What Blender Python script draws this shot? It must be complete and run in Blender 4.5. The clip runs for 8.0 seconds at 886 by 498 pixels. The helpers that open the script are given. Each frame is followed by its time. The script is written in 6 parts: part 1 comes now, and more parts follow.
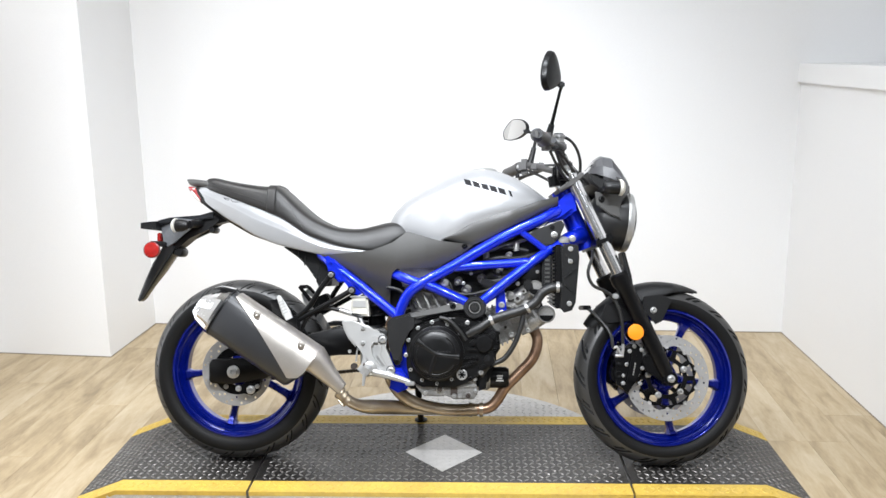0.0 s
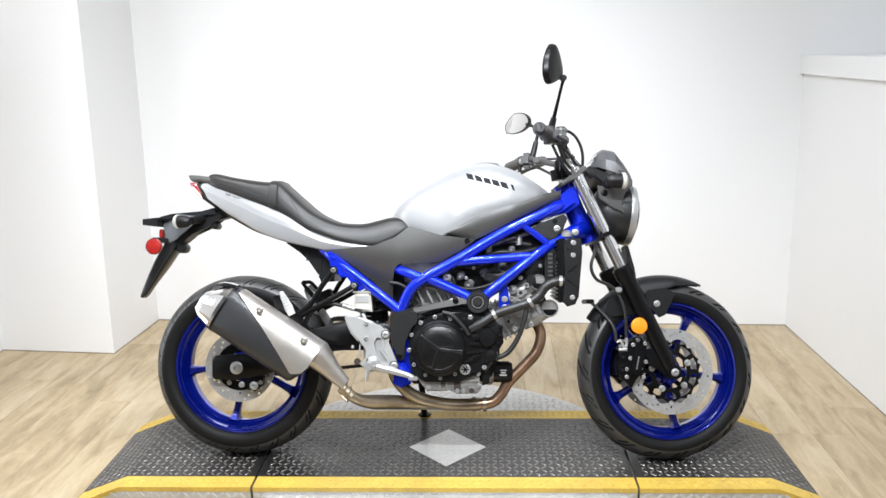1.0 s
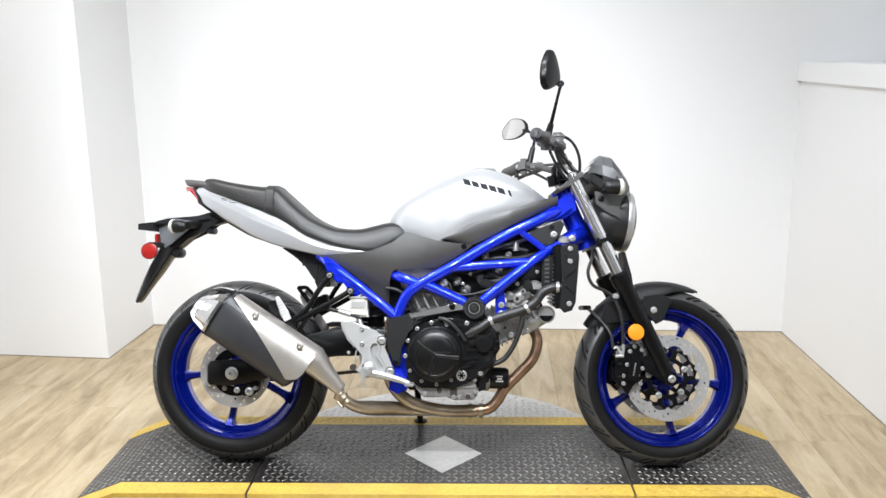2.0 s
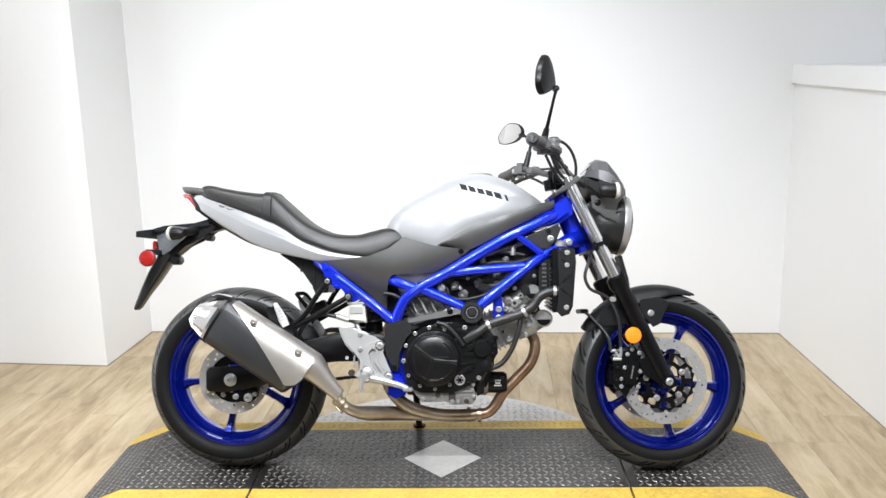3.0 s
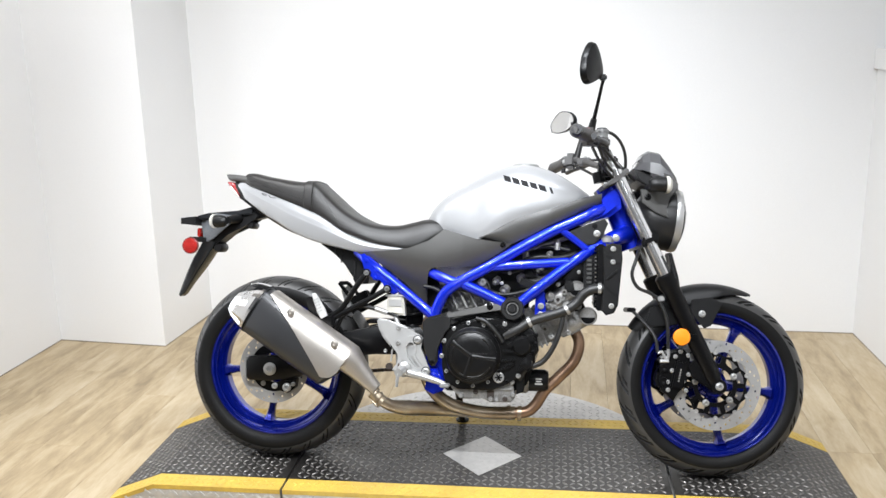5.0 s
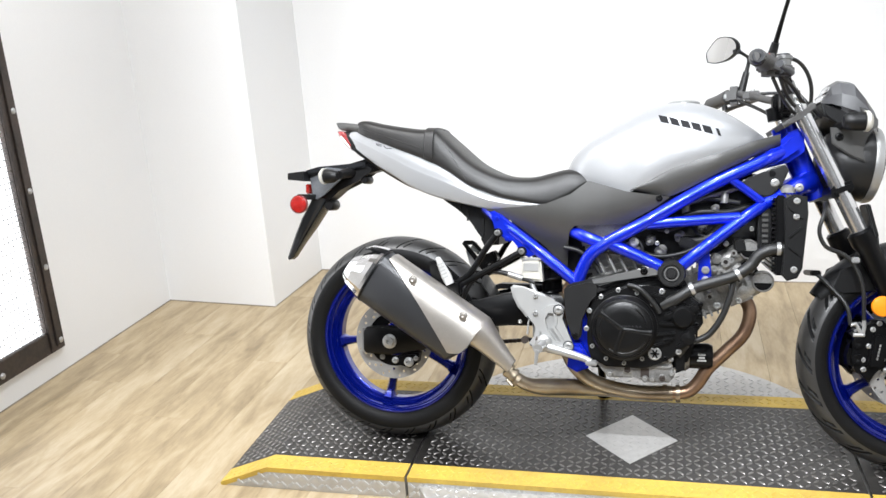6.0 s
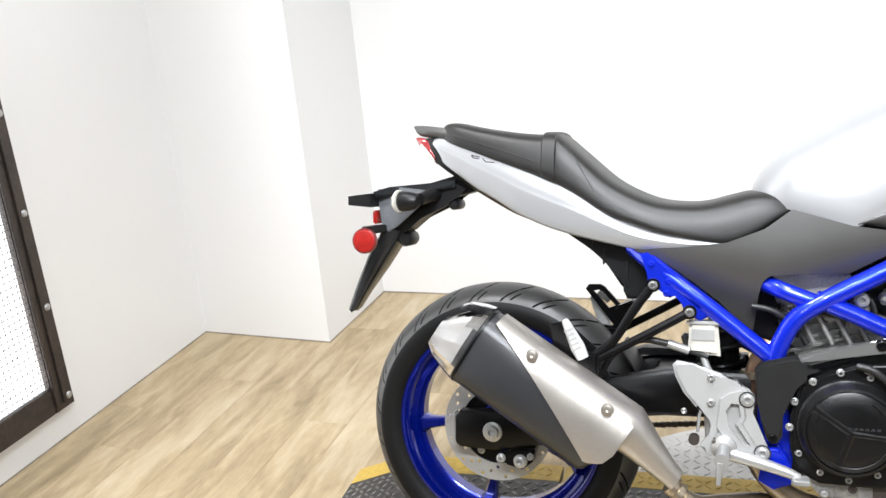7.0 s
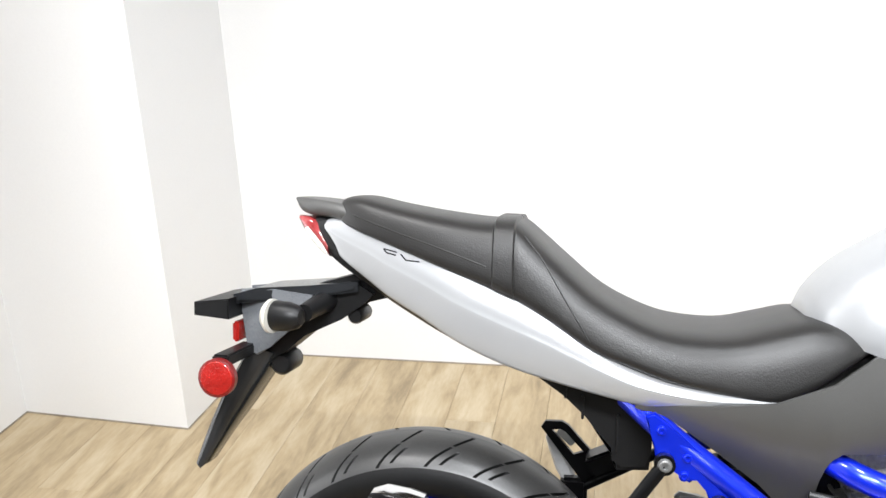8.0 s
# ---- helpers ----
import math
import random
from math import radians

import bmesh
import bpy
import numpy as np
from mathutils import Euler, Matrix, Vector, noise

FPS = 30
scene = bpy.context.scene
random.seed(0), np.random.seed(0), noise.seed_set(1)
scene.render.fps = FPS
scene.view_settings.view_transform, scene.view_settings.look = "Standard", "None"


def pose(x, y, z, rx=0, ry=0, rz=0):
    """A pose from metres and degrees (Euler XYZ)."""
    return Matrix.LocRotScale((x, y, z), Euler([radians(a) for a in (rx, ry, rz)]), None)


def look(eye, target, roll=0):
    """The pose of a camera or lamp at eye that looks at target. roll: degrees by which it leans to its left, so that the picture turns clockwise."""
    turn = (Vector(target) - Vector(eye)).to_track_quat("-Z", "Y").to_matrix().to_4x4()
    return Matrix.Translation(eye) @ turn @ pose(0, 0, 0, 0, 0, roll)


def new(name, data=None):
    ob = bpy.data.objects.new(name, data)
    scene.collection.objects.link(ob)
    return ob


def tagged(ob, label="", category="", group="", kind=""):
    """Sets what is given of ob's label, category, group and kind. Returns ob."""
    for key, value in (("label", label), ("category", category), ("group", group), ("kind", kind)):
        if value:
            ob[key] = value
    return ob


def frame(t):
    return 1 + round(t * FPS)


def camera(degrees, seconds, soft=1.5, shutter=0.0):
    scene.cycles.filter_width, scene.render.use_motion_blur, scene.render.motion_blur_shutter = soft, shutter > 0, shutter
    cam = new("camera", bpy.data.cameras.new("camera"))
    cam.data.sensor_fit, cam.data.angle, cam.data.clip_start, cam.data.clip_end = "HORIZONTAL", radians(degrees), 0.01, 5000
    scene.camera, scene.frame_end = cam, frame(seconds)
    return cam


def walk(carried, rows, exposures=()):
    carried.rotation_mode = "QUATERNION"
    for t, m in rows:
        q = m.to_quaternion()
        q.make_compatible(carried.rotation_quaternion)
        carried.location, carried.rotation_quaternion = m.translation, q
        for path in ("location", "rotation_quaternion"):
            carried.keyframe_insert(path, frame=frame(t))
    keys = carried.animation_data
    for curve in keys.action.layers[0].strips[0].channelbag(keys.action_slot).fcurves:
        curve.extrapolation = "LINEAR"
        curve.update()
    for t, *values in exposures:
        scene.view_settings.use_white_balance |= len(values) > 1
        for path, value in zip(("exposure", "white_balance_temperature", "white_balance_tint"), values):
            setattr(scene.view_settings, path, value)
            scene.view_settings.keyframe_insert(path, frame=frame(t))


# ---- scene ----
cam = camera(53.7, 8.0)
PATH = [
    (0, (0.871, -2.732, 1.446), (0.758, -0.784, 1.008), -0.5),
    (0.5, (0.87, -2.73, 1.447), (0.746, -0.785, 0.998), -0.6),
    (1, (0.871, -2.725, 1.446), (0.752, -0.78, 0.995), -0.9),
    (1.5, (0.868, -2.715, 1.443), (0.757, -0.769, 0.997), -0.5),
    (3, (0.871, -2.726, 1.448), (0.766, -0.775, 1.019), -1.1),
    (3.5, (0.875, -2.721, 1.451), (0.774, -0.772, 1.016), -1.0),
    (4, (0.878, -2.718, 1.453), (0.771, -0.768, 1.022), -0.8),
    (4.5, (0.902, -2.692, 1.465), (0.785, -0.748, 1.009), -2.2),
    (4.7, (0.943, -2.664, 1.469), (0.802, -0.722, 1.011), -1.5),
    (4.9, (0.977, -2.642, 1.475), (0.741, -0.709, 1.02), -1.4),
    (5, (0.995, -2.63, 1.473), (0.705, -0.708, 1.001), -1.2),
    (5.1, (1.019, -2.618, 1.474), (0.653, -0.717, 0.971), -0.7),
    (5.2, (1.035, -2.593, 1.48), (0.594, -0.723, 0.926), 0.3),
    (6.3, (0.725, -2.06, 1.391), (0.198, -0.222, 0.805), -4.7),
    (6.5, (0.674, -1.888, 1.376), (0.103, -0.05, 0.833), -3.4),
    (6.7, (0.609, -1.755, 1.391), (-0.007, 0.061, 0.822), -3.0),
    (6.9, (0.524, -1.638, 1.375), (-0.136, 0.155, 0.782), -6.0),
    (7, (0.475, -1.58, 1.359), (-0.144, 0.219, 0.743), -5.4),
    (7.2, (0.408, -1.451, 1.364), (-0.031, 0.397, 0.739), -4.4),
    (7.5, (0.347, -1.264, 1.349), (0.012, 0.603, 0.715), -2.7),
    (7.7, (0.331, -1.112, 1.329), (-0.036, 0.76, 0.729), -2.9),
    (7.9, (0.294, -0.99, 1.352), (-0.082, 0.872, 0.726), -3.9),
    (8, (0.259, -0.944, 1.357), (-0.108, 0.915, 0.718), -2.5),
]
walk(cam, [(t, look(eye, target, roll)) for t, eye, target, roll in PATH], [(0.0, 0.05, 6290, 10), (1.5, 0.06, 6290, 10), (3.0, 0.03, 6320, 10), (4.5, 0.01, 6370, 10), (5.2, 0.0, 6340, 10), (6.3, 0.09, 6350, 10), (7.0, 0.12, 6380, 10), (7.5, 0.07, 6420, 10), (8.0, 0.12, 6430, 10)])


# ---- world ----
from mathutils import bvhtree

world = bpy.data.worlds.new("world")
scene.world = world
world.use_nodes = True
wn = world.node_tree.nodes
wn["Background"].inputs[0].default_value = (1.0, 0.99, 0.97, 1)
wn["Background"].inputs[1].default_value = 0.03


def lamp(name, x, y, z, size, watts, colour=(1, 0.96, 0.9), sx=None):
    """A ceiling lamp of the showroom, facing down."""
    data = bpy.data.lights.new(name, "AREA")
    data.shape, data.size, data.energy, data.color = ("DISK" if sx is None else "RECTANGLE"), size, watts, colour
    if sx is not None:
        data.size_y = sx
    ob = new(name, data)
    ob.matrix_world = pose(x, y, z)
    return ob


CEIL = 3.1
for lx, watts, tone in ((-0.75, 35, (0.985, 0.97, 0.955)), (0.65, 38, (0.94, 0.97, 1.0)), (1.9, 9, (0.94, 0.97, 1.0))):
    lamp("panel_light", lx, -0.2, CEIL - 0.04, 0.35, watts, tone, sx=0.35)
    for ly in (-3.2, -4.6):
        lamp("panel_light", lx, ly, CEIL - 0.04, 0.5, 11, (0.93, 0.965, 1.0), sx=0.5)
lamp("strip_light", 0.7, -2.4, CEIL - 0.06, 3.2, 10, (0.95, 0.975, 1.0), sx=0.06)
for k in range(10):
    spot = bpy.data.lights.new("track_spot", "SPOT")
    spot.energy, spot.spot_size, spot.spot_blend, spot.shadow_soft_size, spot.color = 50, radians(76), 1.0, 0.03, (0.96, 0.98, 1.0)
    new("track_spot", spot).matrix_world = look((-0.2 + 0.17 * k, -1.7, CEIL - 0.2), (0.42 + 0.03 * k, 0.5, 0.4))


# ---- materials ----
def nodes_of(name):
    m = bpy.data.materials.new(name)
    m.use_nodes = True
    t = m.node_tree
    return m, t.nodes, t.links, t.nodes["Principled BSDF"]


def mat(name, colour, rough=0.5, metal=0.0, vary=0.12, scale=6.0, fine=90.0, bump=0.0, coat=0.0, rvar=0.1, tint=None, spec=0.5, haze=0.03):
    """A surface with two scales of variation in colour and gloss, and a fine relief."""
    m, n, l, p = nodes_of(name)
    tc = n.new("ShaderNodeTexCoord")
    big, small = n.new("ShaderNodeTexNoise"), n.new("ShaderNodeTexNoise")
    for node, s, d in ((big, scale, 4), (small, fine, 6)):
        node.inputs["Scale"].default_value, node.inputs["Detail"].default_value = s, d
        l.new(tc.outputs["Object"], node.inputs["Vector"])
    mixn = n.new("ShaderNodeMix")
    mixn.inputs[0].default_value = 0.4
    l.new(big.outputs["Fac"], mixn.inputs[2])
    l.new(small.outputs["Fac"], mixn.inputs[3])
    src = mixn.outputs[0]
    ramp = n.new("ShaderNodeValToRGB")
    c = Vector(colour)
    other = Vector(tint) if tint else c * (1 - vary)
    ramp.color_ramp.elements[0].position, ramp.color_ramp.elements[1].position = 0.3, 0.7
    ramp.color_ramp.elements[0].color = (*other, 1)
    ramp.color_ramp.elements[1].color = (*(c if tint else c * (1 + vary * 0.5)), 1)
    l.new(src, ramp.inputs[0])
    l.new(ramp.outputs[0], p.inputs["Base Color"])
    rm = n.new("ShaderNodeMapRange")
    rm.inputs[3].default_value, rm.inputs[4].default_value = max(0.02, rough - rvar), min(1, rough + rvar)
    l.new(mixn.outputs[0], rm.inputs[0])
    l.new(rm.outputs[0], p.inputs["Roughness"])
    p.inputs["Metallic"].default_value, p.inputs["Coat Weight"].default_value = metal, coat
    p.inputs["Coat Roughness"].default_value, p.inputs["Coat IOR"].default_value = haze, 1.7
    p.inputs["Specular IOR Level"].default_value = spec
    if bump:
        b = n.new("ShaderNodeBump")
        b.inputs["Strength"].default_value, b.inputs["Distance"].default_value = bump, 0.002
        l.new(small.outputs["Fac"], b.inputs["Height"])
        l.new(b.outputs[0], p.inputs["Normal"])
    return m


def glassy(name, colour, rough=0.05, trans=1.0, ior=1.45):
    m, n, l, p = nodes_of(name)
    p.inputs["Base Color"].default_value = (*colour, 1)
    p.inputs["Roughness"].default_value, p.inputs["Transmission Weight"].default_value, p.inputs["IOR"].default_value = rough, trans, ior
    return m


def wood(name):
    """Washed oak vinyl plank: long grain along y, a different tone for each plank."""
    m, n, l, p = nodes_of(name)
    tc, info, mp, shift = n.new("ShaderNodeTexCoord"), n.new("ShaderNodeObjectInfo"), n.new("ShaderNodeMapping"), n.new("ShaderNodeVectorMath")
    mul = n.new("ShaderNodeMath")
    mul.operation, mul.inputs[1].default_value = "MULTIPLY", 37.0
    l.new(info.outputs["Random"], mul.inputs[0])
    l.new(tc.outputs["Object"], shift.inputs[0])
    l.new(mul.outputs[0], shift.inputs[1])
    l.new(shift.outputs[0], mp.inputs[0])
    mp.inputs["Scale"].default_value = (21, 4.2, 1)
    broad, grain = n.new("ShaderNodeTexNoise"), n.new("ShaderNodeTexNoise")
    broad.inputs["Scale"].default_value, broad.inputs["Detail"].default_value, broad.inputs["Distortion"].default_value = 0.9, 5, 0.6
    grain.inputs["Scale"].default_value, grain.inputs["Detail"].default_value = 6.0, 8
    l.new(mp.outputs[0], broad.inputs["Vector"])
    l.new(mp.outputs[0], grain.inputs["Vector"])
    mixn = n.new("ShaderNodeMix")
    mixn.inputs[0].default_value = 0.22
    l.new(broad.outputs["Fac"], mixn.inputs[2])
    l.new(grain.outputs["Fac"], mixn.inputs[3])
    tone = n.new("ShaderNodeMath")
    tone.operation, tone.inputs[1].default_value, tone.inputs[2].default_value = "MULTIPLY_ADD", 0.14, -0.07
    l.new(info.outputs["Random"], tone.inputs[0])
    add = n.new("ShaderNodeMath")
    l.new(mixn.outputs[0], add.inputs[0])
    l.new(tone.outputs[0], add.inputs[1])
    ramp = n.new("ShaderNodeValToRGB")
    e = ramp.color_ramp.elements
    e[0].position, e[0].color = 0.27, (0.25, 0.19, 0.112, 1)
    e[1].position, e[1].color = 0.72, (0.515, 0.432, 0.30, 1)
    mid = e.new(0.48)
    mid.color = (0.405, 0.314, 0.19, 1)
    l.new(add.outputs[0], ramp.inputs[0])
    l.new(ramp.outputs[0], p.inputs["Base Color"])
    p.inputs["Roughness"].default_value = 0.42
    p.inputs["Specular IOR Level"].default_value = 0.35
    b = n.new("ShaderNodeBump")
    b.inputs["Strength"].default_value, b.inputs["Distance"].default_value = 0.25, 0.001
    l.new(grain.outputs["Fac"], b.inputs["Height"])
    l.new(b.outputs[0], p.inputs["Normal"])
    return m


WALL = mat("white_wall_paint", (0.80, 0.80, 0.80), 0.6, vary=0.035, scale=0.7, fine=160, bump=0.06)
# grey of the unseen surfaces behind the camera, set for fill and reflections
DIMWALL = mat("unseen_dim_grey", (0.11, 0.11, 0.11), 0.7, vary=0.1, scale=0.8, fine=120)
# unseen ceiling, kept grey so less light bounces onto the upper walls
CEILING = mat("dimmed_ceiling_grey", (0.36, 0.355, 0.35), 0.8, vary=0.04)
OAK = wood("washed_oak_vinyl")
JOINT = mat("floor_joint", (0.30, 0.24, 0.155), 0.8)
GRIME = mat("dirty_floor_edge", (0.16, 0.13, 0.10), 0.85, vary=0.5, scale=9, fine=50, tint=(0.42, 0.37, 0.3))
PLATE = mat("black_tread_plate", (0.057, 0.053, 0.049), 0.36, 0.3, vary=0.5, scale=2.6, fine=60, bump=0.12, rvar=0.16, tint=(0.012, 0.011, 0.0105))
# worn lugs, with the glint on their tops put into a paler colour
LUG = mat("worn_glinting_lugs", (0.235, 0.225, 0.213), 0.34, 0.6, vary=0.5, scale=4, tint=(0.055, 0.05, 0.046))
STEEL_PLATE = mat("bare_tread_plate", (0.53, 0.52, 0.505), 0.4, 0.5, vary=0.25, scale=4, fine=50, bump=0.08, rvar=0.15)
YELLOW = mat("yellow_edge_paint", (0.64, 0.44, 0.07), 0.5, vary=0.3, scale=8, fine=70, bump=0.15, tint=(0.42, 0.28, 0.055))
BLUE = mat("blue_metallic_paint", (0.005, 0.028, 0.74), 0.3, 0.6, vary=0.18, scale=20, fine=900, coat=0.55, rvar=0.05, spec=0.4, haze=0.03)
RIMBLUE = mat("blue_rim_paint", (0.002, 0.010, 0.24), 0.2, 0.6, vary=0.2, scale=20, fine=900, coat=0.6, rvar=0.05, haze=0.04)
SILVER = mat("silver_white_paint", (0.36, 0.365, 0.375), 0.34, 0.28, vary=0.05, scale=4, fine=1200, coat=0.35, rvar=0.04, haze=0.08)
BLACKP = mat("black_moulded_plastic", (0.0075, 0.0075, 0.008), 0.4, 0, vary=0.25, scale=12, fine=700, bump=0.12, spec=0.32)
GREYP = mat("dark_grey_satin_panel", (0.06, 0.059, 0.057), 0.4, 0.0, vary=0.12, scale=6, fine=800, bump=0.08, spec=0.6)
CRADLE = mat("blue_grey_satin_plastic", (0.12, 0.127, 0.138), 0.28, 0, vary=0.15, scale=8, fine=700, bump=0.04)
MUFFLER = mat("dark_grey_muffler_paint", (0.032, 0.033, 0.036), 0.36, 0.2, vary=0.15, scale=7, fine=700, bump=0.05)
SATINB = mat("satin_black_cover", (0.014, 0.014, 0.0145), 0.34, 0, vary=0.2, scale=9, fine=700, bump=0.06, spec=0.5)
GLOSSB = mat("semi_gloss_black_plastic", (0.017, 0.018, 0.020), 0.2, 0, vary=0.2, scale=9, fine=600, bump=0.05)
SMOKE = glassy("smoked_visor", (0.16, 0.16, 0.17), 0.3, 0.7)
BLACKM = mat("black_painted_metal", (0.0035, 0.0035, 0.004), 0.32, 0.1, vary=0.3, scale=14, fine=300, bump=0.05, spec=0.22)
ENGINE = mat("dark_engine_casting", (0.006, 0.006, 0.0064), 0.31, 0.1, vary=0.4, scale=18, fine=260, bump=0.12, spec=0.36)
RUBBER = mat("tyre_rubber", (0.006, 0.006, 0.0062), 0.55, 0, vary=0.3, scale=9, fine=240, bump=0.08, spec=0.18)
# paler than the rubber of sidewalls and grooves
TREAD = mat("paler_tread_rubber", (0.032, 0.0315, 0.031), 0.4, 0, vary=0.4, scale=12, fine=260, bump=0.1, spec=0.65)
FORK = mat("hard_chromed_tube", (0.8, 0.8, 0.81), 0.2, 0.92, vary=0.05, rvar=0.05)
HOSE = mat("black_hose_rubber", (0.016, 0.016, 0.016), 0.45, 0, vary=0.3)
VINYL = mat("seat_vinyl", (0.0128, 0.012, 0.0115), 0.42, 0, vary=0.3, scale=8, fine=500, bump=0.22)
CHROME = mat("polished_chrome", (0.85, 0.85, 0.86), 0.12, 1.0, vary=0.05, rvar=0.05)
ALU = mat("satin_aluminium", (0.44, 0.44, 0.435), 0.34, 0.6, vary=0.1, scale=10, fine=400, bump=0.06)
CAST = mat("grey_engine_aluminium", (0.42, 0.415, 0.40), 0.42, 0.55, vary=0.5, scale=18, fine=200, bump=0.25, tint=(0.16, 0.155, 0.15))
STAINLESS = mat("brushed_stainless", (0.47, 0.44, 0.405), 0.4, 0.8, vary=0.2, scale=7, fine=500, bump=0.04, rvar=0.1)
HEAT = mat("heat_tinted_pipe", (0.50, 0.435, 0.33), 0.34, 0.85, vary=0.5, scale=5, fine=16, tint=(0.19, 0.14, 0.095), rvar=0.1)
HEADER = mat("browned_header_pipe", (0.40, 0.26, 0.17), 0.34, 0.8, vary=0.5, scale=5, fine=20, tint=(0.19, 0.115, 0.075), rvar=0.1)
GRIPGREY = mat("worn_grey_black_rubber", (0.075, 0.073, 0.072), 0.5, 0, vary=0.2, scale=30, fine=500, bump=0.15, spec=0.4)
BRACKET = mat("satin_grey_casting", (0.24, 0.24, 0.238), 0.34, 0.6, vary=0.1, scale=10, fine=400, bump=0.06)
DISC = mat("ground_brake_steel", (0.42, 0.415, 0.41), 0.4, 0.55, vary=0.14, scale=20, fine=500)
RED = mat("red_reflector_lens", (0.34, 0.010, 0.007), 0.25, 0, vary=0.35, scale=60, fine=300, coat=0.35, bump=0.6)
PINKLENS = mat("dark_red_tail_lens", (0.34, 0.05, 0.055), 0.15, 0, vary=0.4, scale=70, fine=200, coat=0.8, tint=(0.2, 0.015, 0.015))
AMBER = mat("amber_reflector_lens", (0.95, 0.27, 0.005), 0.4, 0, vary=0.12, scale=60, fine=900, coat=0.25)
REDRIM = mat("dark_red_lens_rim", (0.16, 0.006, 0.006), 0.3, 0, vary=0.2, scale=40)
MIRROR = mat("mirror_glass", (0.9, 0.9, 0.9), 0.02, 1.0, vary=0.0, rvar=0.0)
LENS = glassy("clear_lens", (0.97, 0.98, 1.0), 0.02)
WHITEP = mat("translucent_white_plastic", (0.58, 0.565, 0.51), 0.4, 0, vary=0.15, scale=30)
PEGR = mat("light_grey_rubber", (0.52, 0.52, 0.51), 0.55, 0, vary=0.2, scale=30)
DECAL = mat("dark_tank_lettering", (0.014, 0.014, 0.016), 0.6, 0, vary=0.1, spec=0.15)
DARKSTEEL = mat("weathered_dark_steel", (0.035, 0.033, 0.032), 0.5, 0.5, vary=0.5, scale=9, fine=70, bump=0.25, tint=(0.085, 0.064, 0.054), rvar=0.15)
MESHW = mat("galvanised_wire", (0.4, 0.4, 0.4), 0.5, 0.3, vary=0.2)
LIGHTGREY = mat("light_grey_paint", (0.37, 0.37, 0.365), 0.36, 0.15, vary=0.08, scale=12, fine=500, bump=0.05)
# emissive sheet: stands in for daylight coming through the mesh opening
BACKING = mat("glowing_daylight_sheet", (0.88, 0.88, 0.88), 0.5, 0, vary=0.02)
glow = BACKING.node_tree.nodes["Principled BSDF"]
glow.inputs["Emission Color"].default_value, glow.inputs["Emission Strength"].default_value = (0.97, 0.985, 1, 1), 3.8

DIODE = mat("glowing_diode", (0.9, 0.9, 0.9), 0.5, 0, vary=0.0)
glow = DIODE.node_tree.nodes["Principled BSDF"]
glow.inputs["Emission Color"].default_value, glow.inputs["Emission Strength"].default_value = (0.93, 0.97, 1, 1), 330.0


# ---- mesh helpers ----
def obj(name, bm, material, parent=None, label="", sharp=38, smooth=True):
    me = bpy.data.meshes.new(name)
    bmesh.ops.recalc_face_normals(bm, faces=bm.faces)
    bm.to_mesh(me)
    bm.free()
    me.materials.append(material)
    if smooth:
        for poly in me.polygons:
            poly.use_smooth = True
        me.set_sharp_from_angle(angle=radians(sharp))
    ob = new(name, me)
    ob.parent = parent
    if label:
        ob["label"] = label
    return ob


STEER = Matrix.Translation((1.236, 0, 0.663)) @ Matrix.Rotation(radians(7), 4, Vector((-0.4305, 0, 0.9026))) @ Matrix.Translation((-1.236, 0, -0.663))


def part(name, bm, material, parent, label="", steer=False, sharp=38):
    """One mesh under a thing or under a part; steer turns it with the handlebar."""
    if steer:
        bm.transform(STEER)
    return obj(name, bm, material, parent, label, sharp)


def bm_new():
    return bmesh.new()


def box(bm, x0, x1, y0, y1, z0, z1, bevel=0.0, m=None):
    vs = [bm.verts.new((x, y, z)) for x in (x0, x1) for y in (y0, y1) for z in (z0, z1)]
    fs = [bm.faces.new([vs[i] for i in f]) for f in ((0, 1, 3, 2), (4, 6, 7, 5), (0, 4, 5, 1), (2, 3, 7, 6), (0, 2, 6, 4), (1, 5, 7, 3))]
    if m is not None:
        for v in vs:
            v.co = m @ v.co
    if bevel:
        bmesh.ops.bevel(bm, geom=list({e for f in fs for e in f.edges}), offset=bevel, segments=2, affect="EDGES", clamp_overlap=True)
    return bm


def spline(pts, n=6):
    """A smooth line through the given points."""
    p = [Vector(q) for q in pts]
    p = [p[0] * 2 - p[1]] + p + [p[-1] * 2 - p[-2]]
    out = []
    for i in range(1, len(p) - 2):
        for k in range(n):
            t = k / n
            a, b, c, d = p[i - 1], p[i], p[i + 1], p[i + 2]
            out.append(0.5 * (2 * b + (c - a) * t + (2 * a - 5 * b + 4 * c - d) * t * t + (3 * b - a - 3 * c + d) * t ** 3))
    return out + [p[-2]]


def loft(bm, rings, caps=True, closed=True):
    rows = [[bm.verts.new(q) for q in ring] for ring in rings]
    n = len(rows[0])
    for a, b in zip(rows, rows[1:]):
        for i in range(n if closed else n - 1):
            j = (i + 1) % n
            bm.faces.new((a[i], a[j], b[j], b[i]))
    if caps:
        bm.faces.new(rows[0][::-1])
        bm.faces.new(rows[-1])
    return bm


